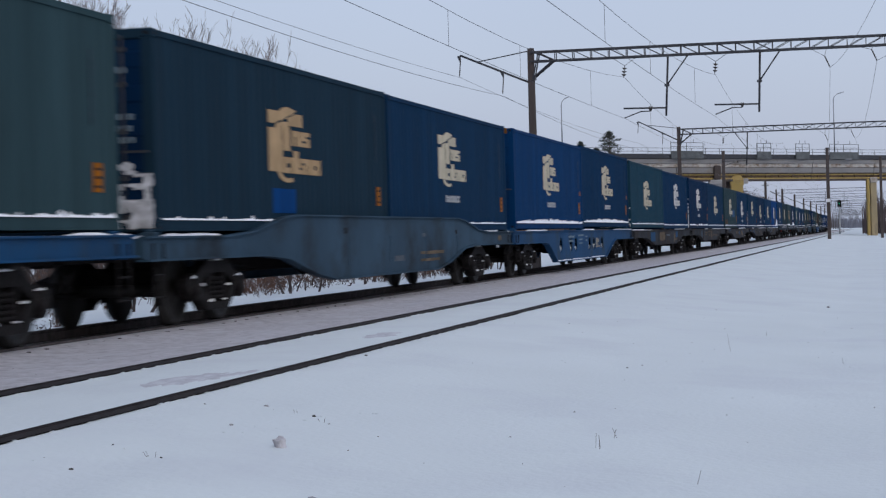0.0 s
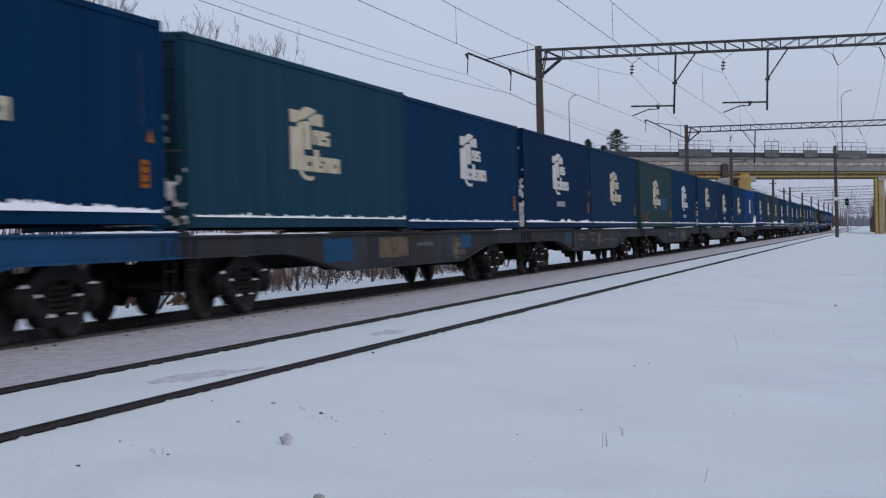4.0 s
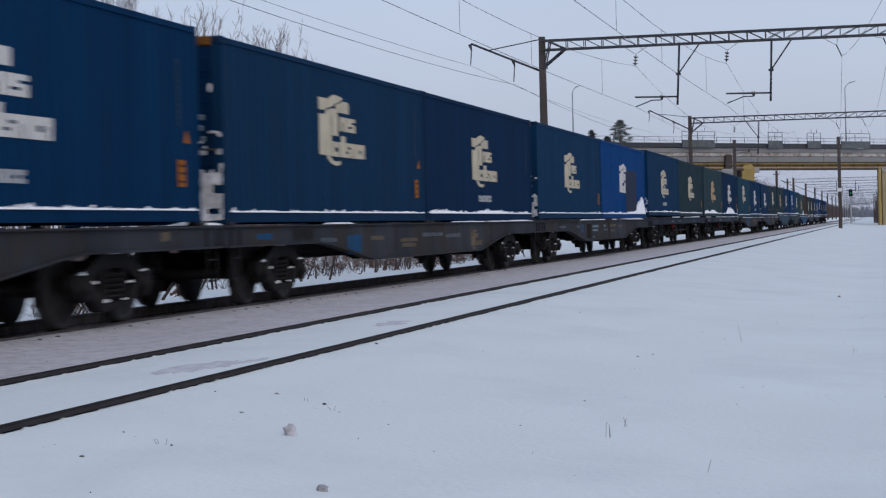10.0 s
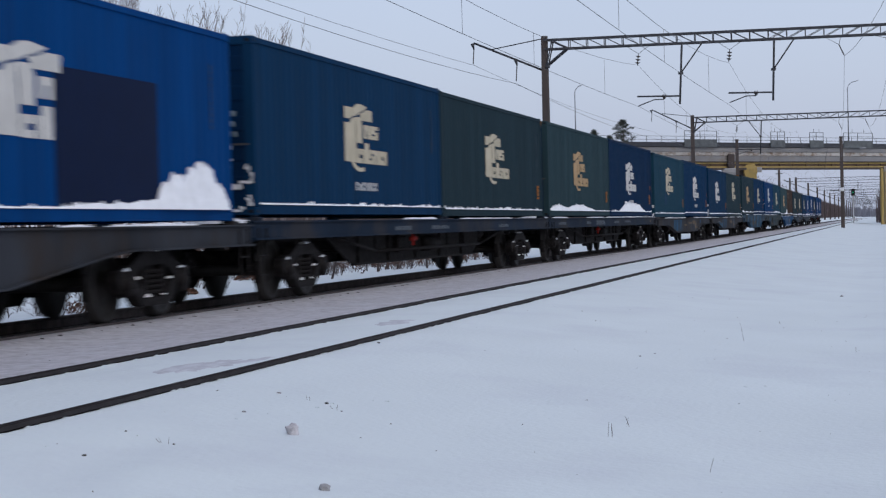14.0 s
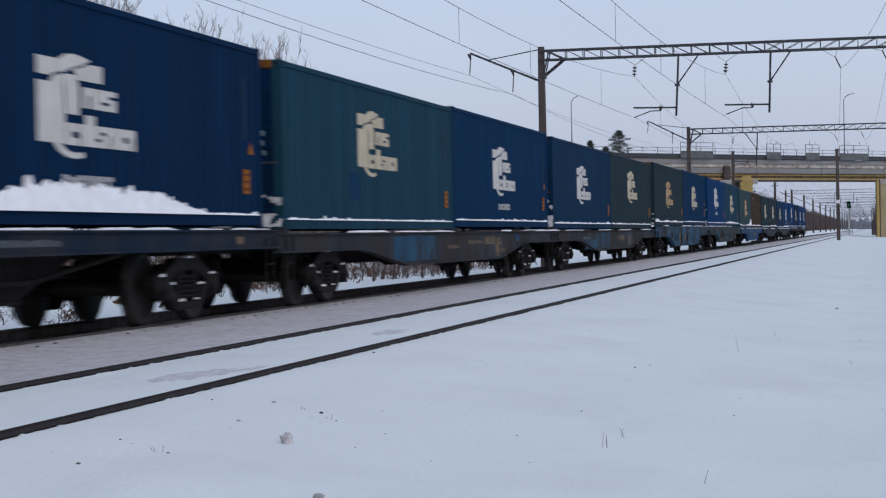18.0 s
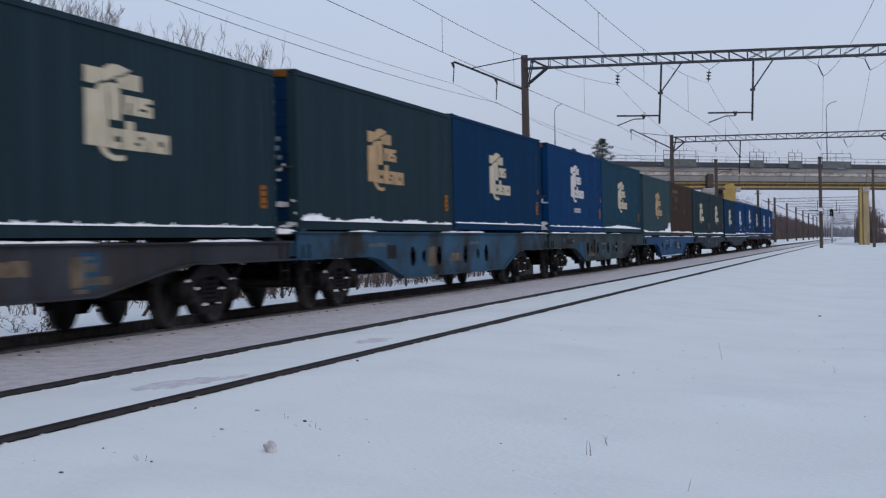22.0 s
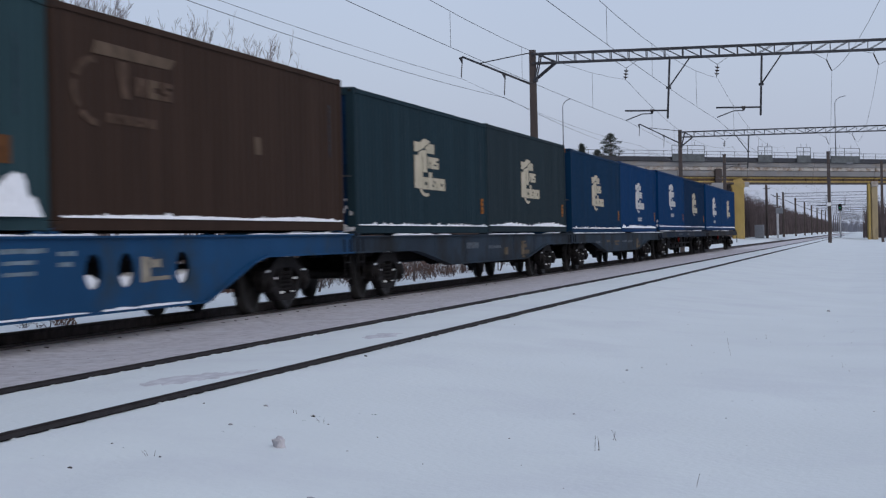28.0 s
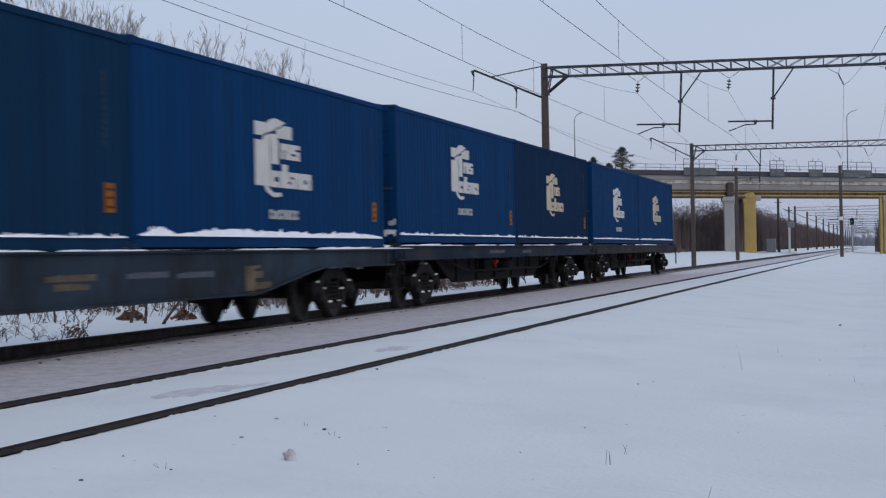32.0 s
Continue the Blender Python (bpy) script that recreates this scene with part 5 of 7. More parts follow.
    (14, "dusk_slate", "belly", dict(colour="green", logo=C, marks=False, plates=P1, clumps=0.12, ends="navy"), dict(colour="umber_green", logo=C, marks=False, plates=P1, snow=((3, 2.0, 0.06), (9, 3.0, 0.08))), ((TAN, 14.0, 14.5, 0.66, 0.86), (STENCIL, 9.4, 10.8, 0.92, 1.0), (STENCIL, "row", 9.4, 0.86, (1.4, 6)), (STENCIL, "row", 12.0, 0.84, (1.6, 7)), (TAN, "badge", 16.4, 0.6, 0))),
    (15, "dusk_slate", "belly", dict(colour="teal_navy", logo=C, marks=False, plates=P1, ends="navy", rusty=True), dict(logo_shift=0.14, colour="mid_blue", logo=W, snow=((0.9, 0.6, 0.10), (3.8, 2.4, 0.10), (6.6, 1.6, 0.08), (9.8, 2.4, 0.08)), plates=P1), ((TAN, "badge", 16.5, 0.55, 0), (TAN, "row", 9.8, 0.84, (1.4, 6)), (TAN, "row", 10.0, 0.74, (1.0, 4)), (STENCIL, "row", 12.1, 0.84, (1.4, 6)), (STENCIL, "row", 13.8, 0.82, (1.4, 6)), (STENCIL, "row", 4.8, 0.84, (1.5, 6)), (TAN, "row", 7.7, 0.86, (0.95, 4)))),
    (16, "dark_blue", "flat", dict(high=True, logo_shift=0.2, colour="mid_blue", logo=W, plates=P1, clumps=0.1), dict(colour="navy", logo=C, marks=False, plates=P1), ((STENCIL, "row", 8.6, 1.05, (1.8, 8)), (STENCIL, "row", 12.8, 1.04, (1.3, 6)))),
    (17, "grey", "flat", dict(logo_shift=0.4, colour="mid_blue", logo=W), dict(colour="mid_blue", logo=C, marks=False), ()),
]
NUDGE = {-1: 0.5, 0: 0.68, 1: 0.76, 2: 0.55, 3: 0.42, 4: 0.4, 5: 0.39, 6: 0.22, 7: 0.08, 10: -0.18, 11: 0.05, 12: 0.22, 13: 0.1}
START = 22.35
# where each pair of containers sits along its own wagon, leading and trailing
SEAT = {-1: (0.20, 0.20), 0: (0.25, 0.25), 1: (0.40, 0.24), 2: (0.30, 0.13), 3: (0.10, -0.06), 4: (0.06, -0.06), 5: (-0.08, -0.17), 6: (-0.04, -0.12), 7: (0.06, -0.04), 8: (0.06, 0.04),
        9: (0.08, -0.02), 10: (0.14, 0.0), 11: (-0.04, -0.08), 12: (0.12, 0.02), 13: (0.28, 0.22), 14: (0.15, 0.06), 15: (0.25, 0.12), 16: (0.15, 0.05), 17: (0.12, 0.04)}
RAISED = {(1, 1): 0.05, (2, 0): 0.04, (9, 1): 0.04, (11, 1): 0.04, (7, 0): 0.03, (0, 1): -0.02, (14, 0): -0.02, (15, 0): -0.03}  # height trims of single containers, fitted to the camera's view
SEAT_DROP = {5: 0.02, 11: 0.03, 15: 0.02}  # lowers both containers of a wagon, fitted to the camera's view
MOVERS = []
for n, wcol, style, c1, c2, spots in TRAIN:
    y = START + n * PITCH + NUDGE.get(n, 0.0)
    w = wagon(pose(TRACK_TRAIN, y, 0), style, wcol, seed=n, patches=spots, tail=n == 17)
    MOVERS.append(w)
    for k, c in enumerate((c1, c2)):
        z = deck(style) + 0.012 - SEAT_DROP.get(n, 0.0) + RAISED.get((n, k), 0.0)
        MOVERS.append(container(pose(TRACK_TRAIN, y + k * (LEN + 0.197) + SEAT[n][k], z), seed=n * 2 + k, door=True, **c))

# ---- overhead line ----
def mast_bm(hgt=9.1, w0=0.17, w1=0.125):
    bm = bmesh.new()
    lo = [bm.verts.new((x * w0, y * w0, -0.5)) for x, y in ((-1, -1), (1, -1), (1, 1), (-1, 1))]
    hi = [bm.verts.new((x * w1, y * w1, hgt)) for x, y in ((-1, -1), (1, -1), (1, 1), (-1, 1))]
    for i in range(4):
        bm.faces.new((lo[i], lo[(i + 1) % 4], hi[(i + 1) % 4], hi[i]))
    bm.faces.new(hi)
    bm.faces.new(lo[::-1])
    bmesh.ops.bevel(bm, geom=[e for e in bm.edges if abs(e.verts[0].co.z - e.verts[1].co.z) > 1], offset=0.03, segments=1, affect="EDGES")
    return bm


def insulator(parent, a, b, discs=3, wide=0.125):
    bm = bmesh.new()
    rod(bm, a, b, 0.018, 6)
    a, b = Vector(a), Vector(b)
    for i in range(discs):
        c = a.lerp(b, (i + 0.8) / (discs + 0.6))
        d = (b - a).normalized()
        rod(bm, c - d * 0.03, c + d * 0.03, wide, 12, wide * 0.4)
    return part("insulator", bm, GLAZE, parent, "dark porcelain disc insulator")


X_L, X_R, BEAM = -13.2, 2.7, (8.20, 8.58)


def portal(y, lift=0.0, posts=((TRACK_TRAIN, -7.60, 0.82), (TRACK_NEAR, -3.93, 0.80)), side_wires=((-1.20, 7.42), (0.62, 7.60))):
    ob = thing("overhead_line_portal", pose(0, y, 0), "dark steel lattice portal on concrete masts over both tracks", "catenary portal", "line of overhead portals")
    for x in (X_L, X_R):
        me = part("mast", shared(("mast",), mast_bm, MAST), None, ob, "dark square concrete mast", at=pose(x, 0, ground_z(x, y)) @ pose(0, 0, -ground_z(x, y) - 0.35))
    zb, zt = BEAM
    for dy in (-0.22, 0.22):
        for z in (zb, zt):
            bm = bmesh.new()
            box(bm, X_L, X_R, dy - 0.035, dy + 0.035, z - 0.035, z + 0.035)
            part("chord", bm, STEEL, ob)
        bm = bmesh.new()
        k = 21
        for i in range(k + 1):
            x = X_L + 0.3 + (X_R - X_L - 0.6) * i / k
            rod(bm, (x, dy, zb), (x, dy, zt), 0.024, 4)
            if i < k:
                x2 = X_L + 0.3 + (X_R - X_L - 0.6) * (i + 1) / k
                if i <= 12:
                    rod(bm, (x, dy, zt), (x2, dy, zb), 0.018, 4)
                if i >= 12:
                    rod(bm, (x, dy, zb), (x2, dy, zt), 0.018, 4)
        part("lattice", bm, STEEL, ob)
    for s, x in ((1, X_L), (-1, X_R)):
        for dy in (-0.2, 0.2):
            for a, b, r in (((x + s * 0.12, dy, 7.55), (x + s * 0.95, dy, zb), 0.035), ((x + s * 0.12, dy, 7.55), (x + s * 0.35, dy, zt), 0.03), ((x + s * 0.95, dy, zb), (x + s * 0.2, dy, zt), 0.03)):
                bm = bmesh.new()
                rod(bm, a, b, r, 5)
                part("knee_brace", bm, STEEL, ob)
        bm = bmesh.new()
        box(bm, x + s * 0.12 - 0.06, x + s * 0.12 + 0.06, -0.2, 0.2, 7.45, 7.60)
        part("bracket_plate", bm, STEEL, ob)
    for cx, px, brace in posts:
        lean = -0.13 if px < -6 else -0.09
        bm = bmesh.new()
        rod(bm, (px + lean, 0, 5.76), (px, 0, zb), 0.045, 6)
        rod(bm, (px + lean * 0.5 - 0.1, 0, 7.0), (px + lean * 0.5 + 0.1, 0, 7.0), 0.05, 6)
        part("drop_post", bm, STEEL, ob)
        bm = bmesh.new()
        rod(bm, (px + lean * 0.5, 0, 7.0), (px + brace, 0, zb), 0.032, 6)
        part("drop_brace", bm, STEEL, ob)
        bm = bmesh.new()
        rod(bm, (px + lean, 0, 6.09), (px - 1.85, 0, 6.13), 0.035, 6)
        rod(bm, (px - 0.76, 0, 6.11), (px - 0.76, 0, 5.98), 0.05, 6)
        part("registration_arm", bm, STEEL, ob)
        bm = bmesh.new()
        rod(bm, (px - 0.76, 0, 5.98), (px - 1.15, 0, 5.98), 0.022, 6)
        rod(bm, (px - 1.15, 0, 5.98), (px - 1.82, 0, 5.74), 0.022, 6)
        part("steady_arm", bm, STEEL, ob)
        insulator(ob, (px - 0.66, 0, 6.10), (px - 0.88, 0, 6.11), 2, 0.085)
        wx = px - 1.76
        bm = bmesh.new()
        rod(bm, (wx - 0.5, 0, zb), (wx, 0, 7.86), 0.012, 4)
        rod(bm, (wx + 0.5, 0, zb), (wx, 0, 7.86), 0.012, 4)
        part("sling", bm, STEEL, ob)
        insulator(ob, (wx, 0, 7.84), (wx - 0.05, 0, 7.38), 3, 0.11)
    bm = bmesh.new()
    rod(bm, (X_L, 0, 7.32 + lift * 0.65), (-16.15, 0, 8.60 + lift), 0.045, 6)
    rod(bm, (X_L, 0, 8.66), (-15.42, 0, 8.30 + lift), 0.022, 6)
    part("feeder_bracket", bm, STEEL, ob)
    for xx, za, zz in ((-16.15, 8.58 + lift, 7.73 + lift), (-14.36, 7.86 + lift * 0.85, 6.95 + lift * 0.85)):
        bm = bmesh.new()
        rod(bm, (xx - 0.06, 0, za), (xx, 0, za - 0.24), 0.09, 6, 0.03)
        part("hanger_lug", bm, STEEL, ob)
        insulator(ob, (xx, 0, za - 0.2), (xx - 0.05, 0, zz), 7, 0.034)
    for xx, zz in side_wires:
        for dx in (-0.58, 0.08):
            bm = bmesh.new()
            rod(bm, (xx - 0.2 + dx, 0, zb), (xx - 0.2, 0, zz + 0.45), 0.011, 4)
            part("sling", bm, STEEL, ob)
        insulator(ob, (xx - 0.2, 0, zz + 0.45), (xx, 0, zz), 6, 0.036)
    return ob


PORTALS = [-50, 14, 78.1, 142.2]
portal(PORTALS[2])
portal(PORTALS[3], 0.66, ((TRACK_TRAIN, -8.2, -0.95),), ((-2.50, 7.38), (-0.63, 7.56)))


def wire(name, pts, r, label, category="overhead wire", group=""):
    cu = bpy.data.curves.new(name, "CURVE")
    cu.dimensions, cu.bevel_depth, cu.bevel_resolution = "3D", r, 1
    sp = cu.splines.new("POLY")
    sp.points.add(len(pts) - 1)
    for p, q in zip(sp.points, pts):
        p.co = (*q, 1)
    cu.materials.append(WIRE)
    return tagged(new(name, cu), label, category, group)


STATIONS = [-50.0, 14.0, 78.1, 142.2, 206.0, 270.0, 334.0, 398.0, 462.0, 526.0]


def sagging(x, zs, sag, n=12, wob=0.0):
    pts = []
    for j, (a, b) in enumerate(zip(STATIONS, STATIONS[1:])):
        for i in range(n):
            t = i / n
            pts.append((x + wob * (1 if j % 2 else -1) * (1 - 2 * t), a + (b - a) * t, zs - sag * 4 * t * (1 - t)))
    return pts


for px, zm, zc in ((-7.63, 7.40, 5.72), (-3.96, 7.33, 5.63)):
    wx = px - 1.76
    wire("messenger_wire", sagging(wx, zm, 1.0), 0.0065, "thin dark sagging messenger wire above the track", group="overhead wires")
    wire("contact_wire", sagging(wx, zc, 0.16), 0.0065, "thin dark contact wire above the track", group="overhead wires")
    for a, b in zip(STATIONS[1:5], STATIONS[2:6]):
        for t in (0.15, 0.31, 0.47, 0.62, 0.845):
            y = a + (b - a) * t
            wire("dropper", [(wx, y, zm - 4 * t * (1 - t)), (wx, y, zc - 0.16 * 4 * t * (1 - t))], 0.005, "thin dropper between messenger and contact wire", group="droppers")
wire("feeder_wire", sagging(-16.15, 7.68, 0.32), 0.0065, "dark feeder wire hung beside the masts", group="overhead wires")
wire("feeder_wire", sagging(-14.36, 6.84, 0.44), 0.0075, "dark feeder wire hung beside the masts", group="overhead wires")

# two slack wires that cross from the far side of the line to the near masts
for stays in (((14.0, 2.05, 7.45), (78.1, -1.20, 7.42), (142.2, -2.50, 7.38), (206.0, -3.7, 7.6)), ((14.0, 3.6, 7.6), (78.1, 0.62, 7.60), (142.2, -0.63, 7.56), (255.0, 2.0, 8.4))):
    pts = []
    for (ya, xa, za), (yb, xb, zb) in zip(stays, stays[1:]):
        for i in range(13):
            t = i / 12
            pts.append((xa + (xb - xa) * t, ya + (yb - ya) * t, za + (zb - za) * t - 1.0 * 4 * t * (1 - t)))
    wire("feeder_wire", pts, 0.0065, "thin dark wire hung under the portals", group="overhead wires")

# ---- bridge ----
# Brown darkened to carry the shade in the recess between the ochre bands
RECESS_BROWN = material("dark_recess_brown", (0.085, 0.055, 0.035), 0.8, scale=2, vary=0.3, fine=20, bump=0.3)
BX, BY0, BK = -17.7, 300.0, 1.2
bridge_turn = math.degrees(math.atan2(BK, 1.0))
bridge = thing("road_bridge", pose(BX, BY0, 0, 0, 0, bridge_turn), "weathered concrete road bridge with ochre girders over the tracks", "bridge")
L0, L1 = -60.0, 75.0


def bridge_box(name, y0, y1, z0, z1, mat, label="", x0=L0, x1=L1, bevel=0.03):
    bm = bmesh.new()
    box(bm, x0, x1, y0, y1, z0, z1, bevel)
    return part(name, bm, mat, bridge, label)


for k in range(9):
    a = L0 + 15 * k
    bridge_box("deck_slab", -0.4, 12.0, 11.2, 11.9, CONCRETE, "", a + 0.02, a + 14.98)
    bridge_box("girder", -0.1, 0.9, 9.75, 10.62, CONCRETE, "grey stained concrete girder", a + 0.05, a + 14.95)
    bridge_box("girder_top", -0.22, 0.9, 10.65, 11.2, CONCRETE_PALE, "pale concrete ledge with brown stains", a + 0.05, a + 14.95)
    for j in range(3):
        bridge_box("girder", 3.0 + 3.2 * j, 3.8 + 3.2 * j, 9.3, 11.2, CONCRETE, "", a + 0.05, a + 14.95)
    bridge_box("ochre_girder", 0.0, 0.5, 9.42, 9.64, OCHRE, "ochre painted girder", a + 0.04, a + 14.96)
    bridge_box("girder_web", 0.18, 0.5, 9.05, 9.42, RECESS_BROWN, "girder web coloured dark brown for its recess shade", a + 0.04, a + 14.96)
    bridge_box("ochre_girder", 0.0, 0.5, 8.82, 9.05, OCHRE, "ochre painted girder", a + 0.04, a + 14.96)
    for q in range(5):
        bm = bmesh.new()
        box(bm, a + 1.4 + q * 3, a + 1.6 + q * 3, -0.02, 0.18, 9.06, 9.41)
        part("girder_rib", bm, RECESS_BROWN, bridge)
bridge_box("roadway", 0.6, 11.0, 11.9, 11.96, ASPHALT)
bridge_box("edge_beam", -0.62, 0.5, 11.93, 12.62, STEEL, "dark edge beam along the deck")
# Dark band set in place of the shadow along the girder's lower edge
bridge_box("girder_shade_band", -0.25, 1.0, 9.66, 9.80, MAST)
bridge_box("lower_flange", -0.15, 0.62, 8.50, 8.81, MAST)
for k in range(46):
    x = L0 + 3 * k
    bm = bmesh.new()
    rod(bm, (x, -0.3, 12.6), (x, -0.3, 13.55), 0.035, 5)
    part("railing_post", bm, STEEL, bridge)
for z in (13.0, 13.5):
    bm = bmesh.new()
    rod(bm, (L0, -0.3, z), (L1, -0.3, z), 0.028, 5)
    part("railing_bar", bm, STEEL, bridge)


def screen(x, w):
    """Guard screen over the overhead wires: a solid lower panel and an open frame above."""
    bm = bmesh.new()
    box(bm, x, x + w, -0.95, -0.75, 11.9, 13.05, 0.02)
    sc = part("guard_screen", bm, SCREEN, bridge, "dark guard panel with a frame above")
    bm = bmesh.new()
    for k in (0.0, 0.48, 1.0):
        rod(bm, (x + w * k, -0.85, 13.05), (x + w * k, -0.85, 14.3), 0.05, 5)
    rod(bm, (x, -0.85, 14.3), (x + w, -0.85, 14.3), 0.04, 5)
    rod(bm, (x, -0.85, 13.7), (x + w, -0.85, 13.7), 0.035, 5)
    part("screen_frame", bm, SCREEN, sc)
    for k in (0.3, 0.7):
        bm = bmesh.new()
        rod(bm, (x + w * k, -0.85, 14.3), (x + w * k, -0.85, 14.85), 0.03, 5)
        part("finial", bm, STEEL, sc)


def along(u):
    """Distance along the bridge of the sight line that leaves the eye at x / y = u."""
    y = (BY0 - BK * BX) / (1 - BK * u)
    return (y - BY0) / BK * math.sqrt(1 + BK * BK)


for ua, ub in ((-0.0976, -0.081), (-0.0537, -0.0466), (-0.0341, -0.0273), (-0.0172, -0.0029)):
    a, b = along(ua - 0.0016), along(ub - 0.0016)
    screen(a, b - a)


def column(name, x, y, w, d, z1, mat, label, z0=-0.8):
    bm = bmesh.new()
    box(bm, -w / 2, w / 2, -d / 2, d / 2, z0, z1, 0.08)
    c = part(name, bm, mat, bridge, label)
    c.matrix_basis = pose(BX, BY0, 0, 0, 0, bridge_turn).inverted() @ pose(x, y, 0, 0, 0, 8)
    return c


# Brown of this rear pier includes the shade it stands in, besides stains
SHADED_PIER = material("shaded_stained_concrete", (0.135, 0.110, 0.105), 0.85, scale=0.7, vary=0.2, fine=12, bump=0.3, stretch=(1, 1, 0.4), spec=0.1)
TAN_PIER = material("tan_painted_concrete", (0.34, 0.285, 0.185), 0.85, scale=0.7, vary=0.15, fine=12, bump=0.3,
                    dirt=(0.22, 0.18, 0.13), dirt_amount=0.4, dirt_scale=0.9, stretch=(1, 1, 0.4), spec=0.1)
c = column("pillar", -21.94, 294.9, 1.55, 1.6, 8.2, PILLAR, "pale grey concrete pillar")
bm = bmesh.new()
box(bm, -1.15, 1.15, -1.0, 1.0, 8.0, 8.75, 0.12)
box(bm, -0.95, 0.95, -0.9, 0.9, 7.7, 8.0, 0.10)
part("pillar_head", bm, PILLAR, c)
bm = bmesh.new()
box(bm, -0.35, 0.75, -0.9, 0.5, 8.75, 10.9, 0.15)
part("bearing_block", bm, MAST, c, "dark bearing block")
c = column("pillar", -21.45, 308.0, 1.2, 1.4, 8.3, SHADED_PIER, "brown stained concrete pillar darkened for the shade under the bridge")
bm = bmesh.new()
box(bm, -0.9, 0.9, -0.9, 0.9, 7.9, 8.9, 0.12)
part("pillar_head", bm, SHADED_PIER, c)
c = column("pillar", -19.1, 298.6, 1.85, 1.85, 8.6, OCHRE, "ochre painted concrete pillar")
bm = bmesh.new()
extrude_x(bm, [(-1.0, 7.9), (1.0, 7.9), (1.0, 8.7), (0.6, 9.25), (0.2, 9.45), (-0.2, 9.45), (-0.6, 9.25), (-1.0, 8.7)], -1.0, 1.0)
for v in bm.verts:
    v.co.x *= 1.0 if v.co.z < 8.8 else 0.62
part("pillar_head", bm, OCHRE, c)
bm = bmesh.new()
box(bm, 0.95, 1.75, -0.6, 0.6, 8.1, 8.9, 0.1)
part("pillar_arm", bm, PILLAR, c, "pale bearing arm")
column("pillar", 0.52, 321.9, 0.45, 1.2, 8.7, OCHRE, "narrow ochre painted concrete pillar", -1.2)
c = column("pillar", 1.38, 322.9, 1.02, 1.2, 8.2, TAN_PIER, "tan painted concrete pillar", -1.2)
bm = bmesh.new()
box(bm, -0.55, 0.62, -0.9, 0.6, 8.15, 9.0, 0.08)
part("pillar_head", bm, CONCRETE_PALE, c)
column("pillar", -45.0, 272.0, 2.0, 2.0, 9.4, CONCRETE, "stained concrete pillar", -1.2)
# earth bank under the western end
bm = bmesh.new()
prof = [(-27.0, 0.1), (-29.5, 1.6), (-33, 4.6), (-37, 7.2), (-44, 9.0), (-90, 11.0)]
rows = []
for j in range(9):
    y = 262 + j * 5
    row = [bm.verts.new((-26.4, y, -1.5))]
    for x, z in prof:
        row.append(bm.verts.new((x + 0.8 * noise.noise((y * 0.1, z, 2)), y, z + 0.4 * noise.noise((x * 0.3, y * 0.2, 1)))))
    row.append(bm.verts.new((-90, y, -1.5)))
    rows.append(row)
for p, q in zip(rows, rows[1:]):
    for i in range(len(p) - 1):
        bm.faces.new((p[i], p[i + 1], q[i + 1], q[i]))
bm.faces.new(rows[0])
bm.faces.new(rows[-1])
bmesh.ops.recalc_face_normals(bm, faces=bm.faces[:])
tagged(part("earth_bank", bm, THICKET), "dark brown earth bank under the bridge end", kind="structure")


BRICK_RED = material("faded_red_wall", (0.30, 0.15, 0.13), 0.85, scale=0.8, vary=0.15, fine=14, bump=0.3, spec=0.1)
barn = thing("low_building", pose(9.9, 424, 0.0), "low faded red building with a snow-covered roof", "building")
bm = bmesh.new()
box(bm, -5.4, 5.4, -3.0, 3.0, -1.5, 1.45, 0.05)
part("wall", bm, BRICK_RED, barn)
bm = bmesh.new()
extrude_x(bm, [(-3.4, 1.4), (3.4, 1.4), (0, 2.6)], -5.7, 5.7)
part("roof", bm, SNOW_CAKED, barn, "snow-covered roof")
for k in range(4):
    bm = bmesh.new()
    box(bm, -4.2 + 2.4 * k, -3.3 + 2.4 * k, -3.06, -3.0, 0.2, 1.0, 0.02)
    part("window", bm, SCREEN, barn, "small dark window")


# ---- lamps, masts, signal ----
def street_lamp(x, y, z0, z1, arm):
    ob = thing("street_lamp", pose(x, y, z0), "tall thin grey street lamp on the bridge", "street lamp", "bridge street lamps")
    hgt = z1 - z0
    bm = bmesh.new()
    rod(bm, (0, 0, 0), (0, 0, hgt - 1.2), 0.11, 8, 0.07)
    part("pole", bm, GALV, ob)
    bm = bmesh.new()
    pts = [(0, 0, hgt - 1.2), (arm * 0.08, 0, hgt - 0.75), (arm * 0.3, 0, hgt - 0.35), (arm * 0.75, 0, hgt - 0.08)]
    for a, b in zip(pts, pts[1:]):
        rod(bm, a, b, 0.06, 6)
    part("arm", bm, GALV, ob)
    bm = bmesh.new()
    extrude_x(bm, [(-0.14, -0.07), (0.14, -0.07), (0.1, 0.07), (-0.1, 0.07)], arm * 0.72, arm * 1.15)
    part("lamp_head", bm, GALV, ob)
    return ob


street_lamp(-41.7, 271.0 + 0.4, 11.9, 20.7, 1.5)
street_lamp(-4.5, 315.8 + 0.4, 11.9, 22.8, 2.3)


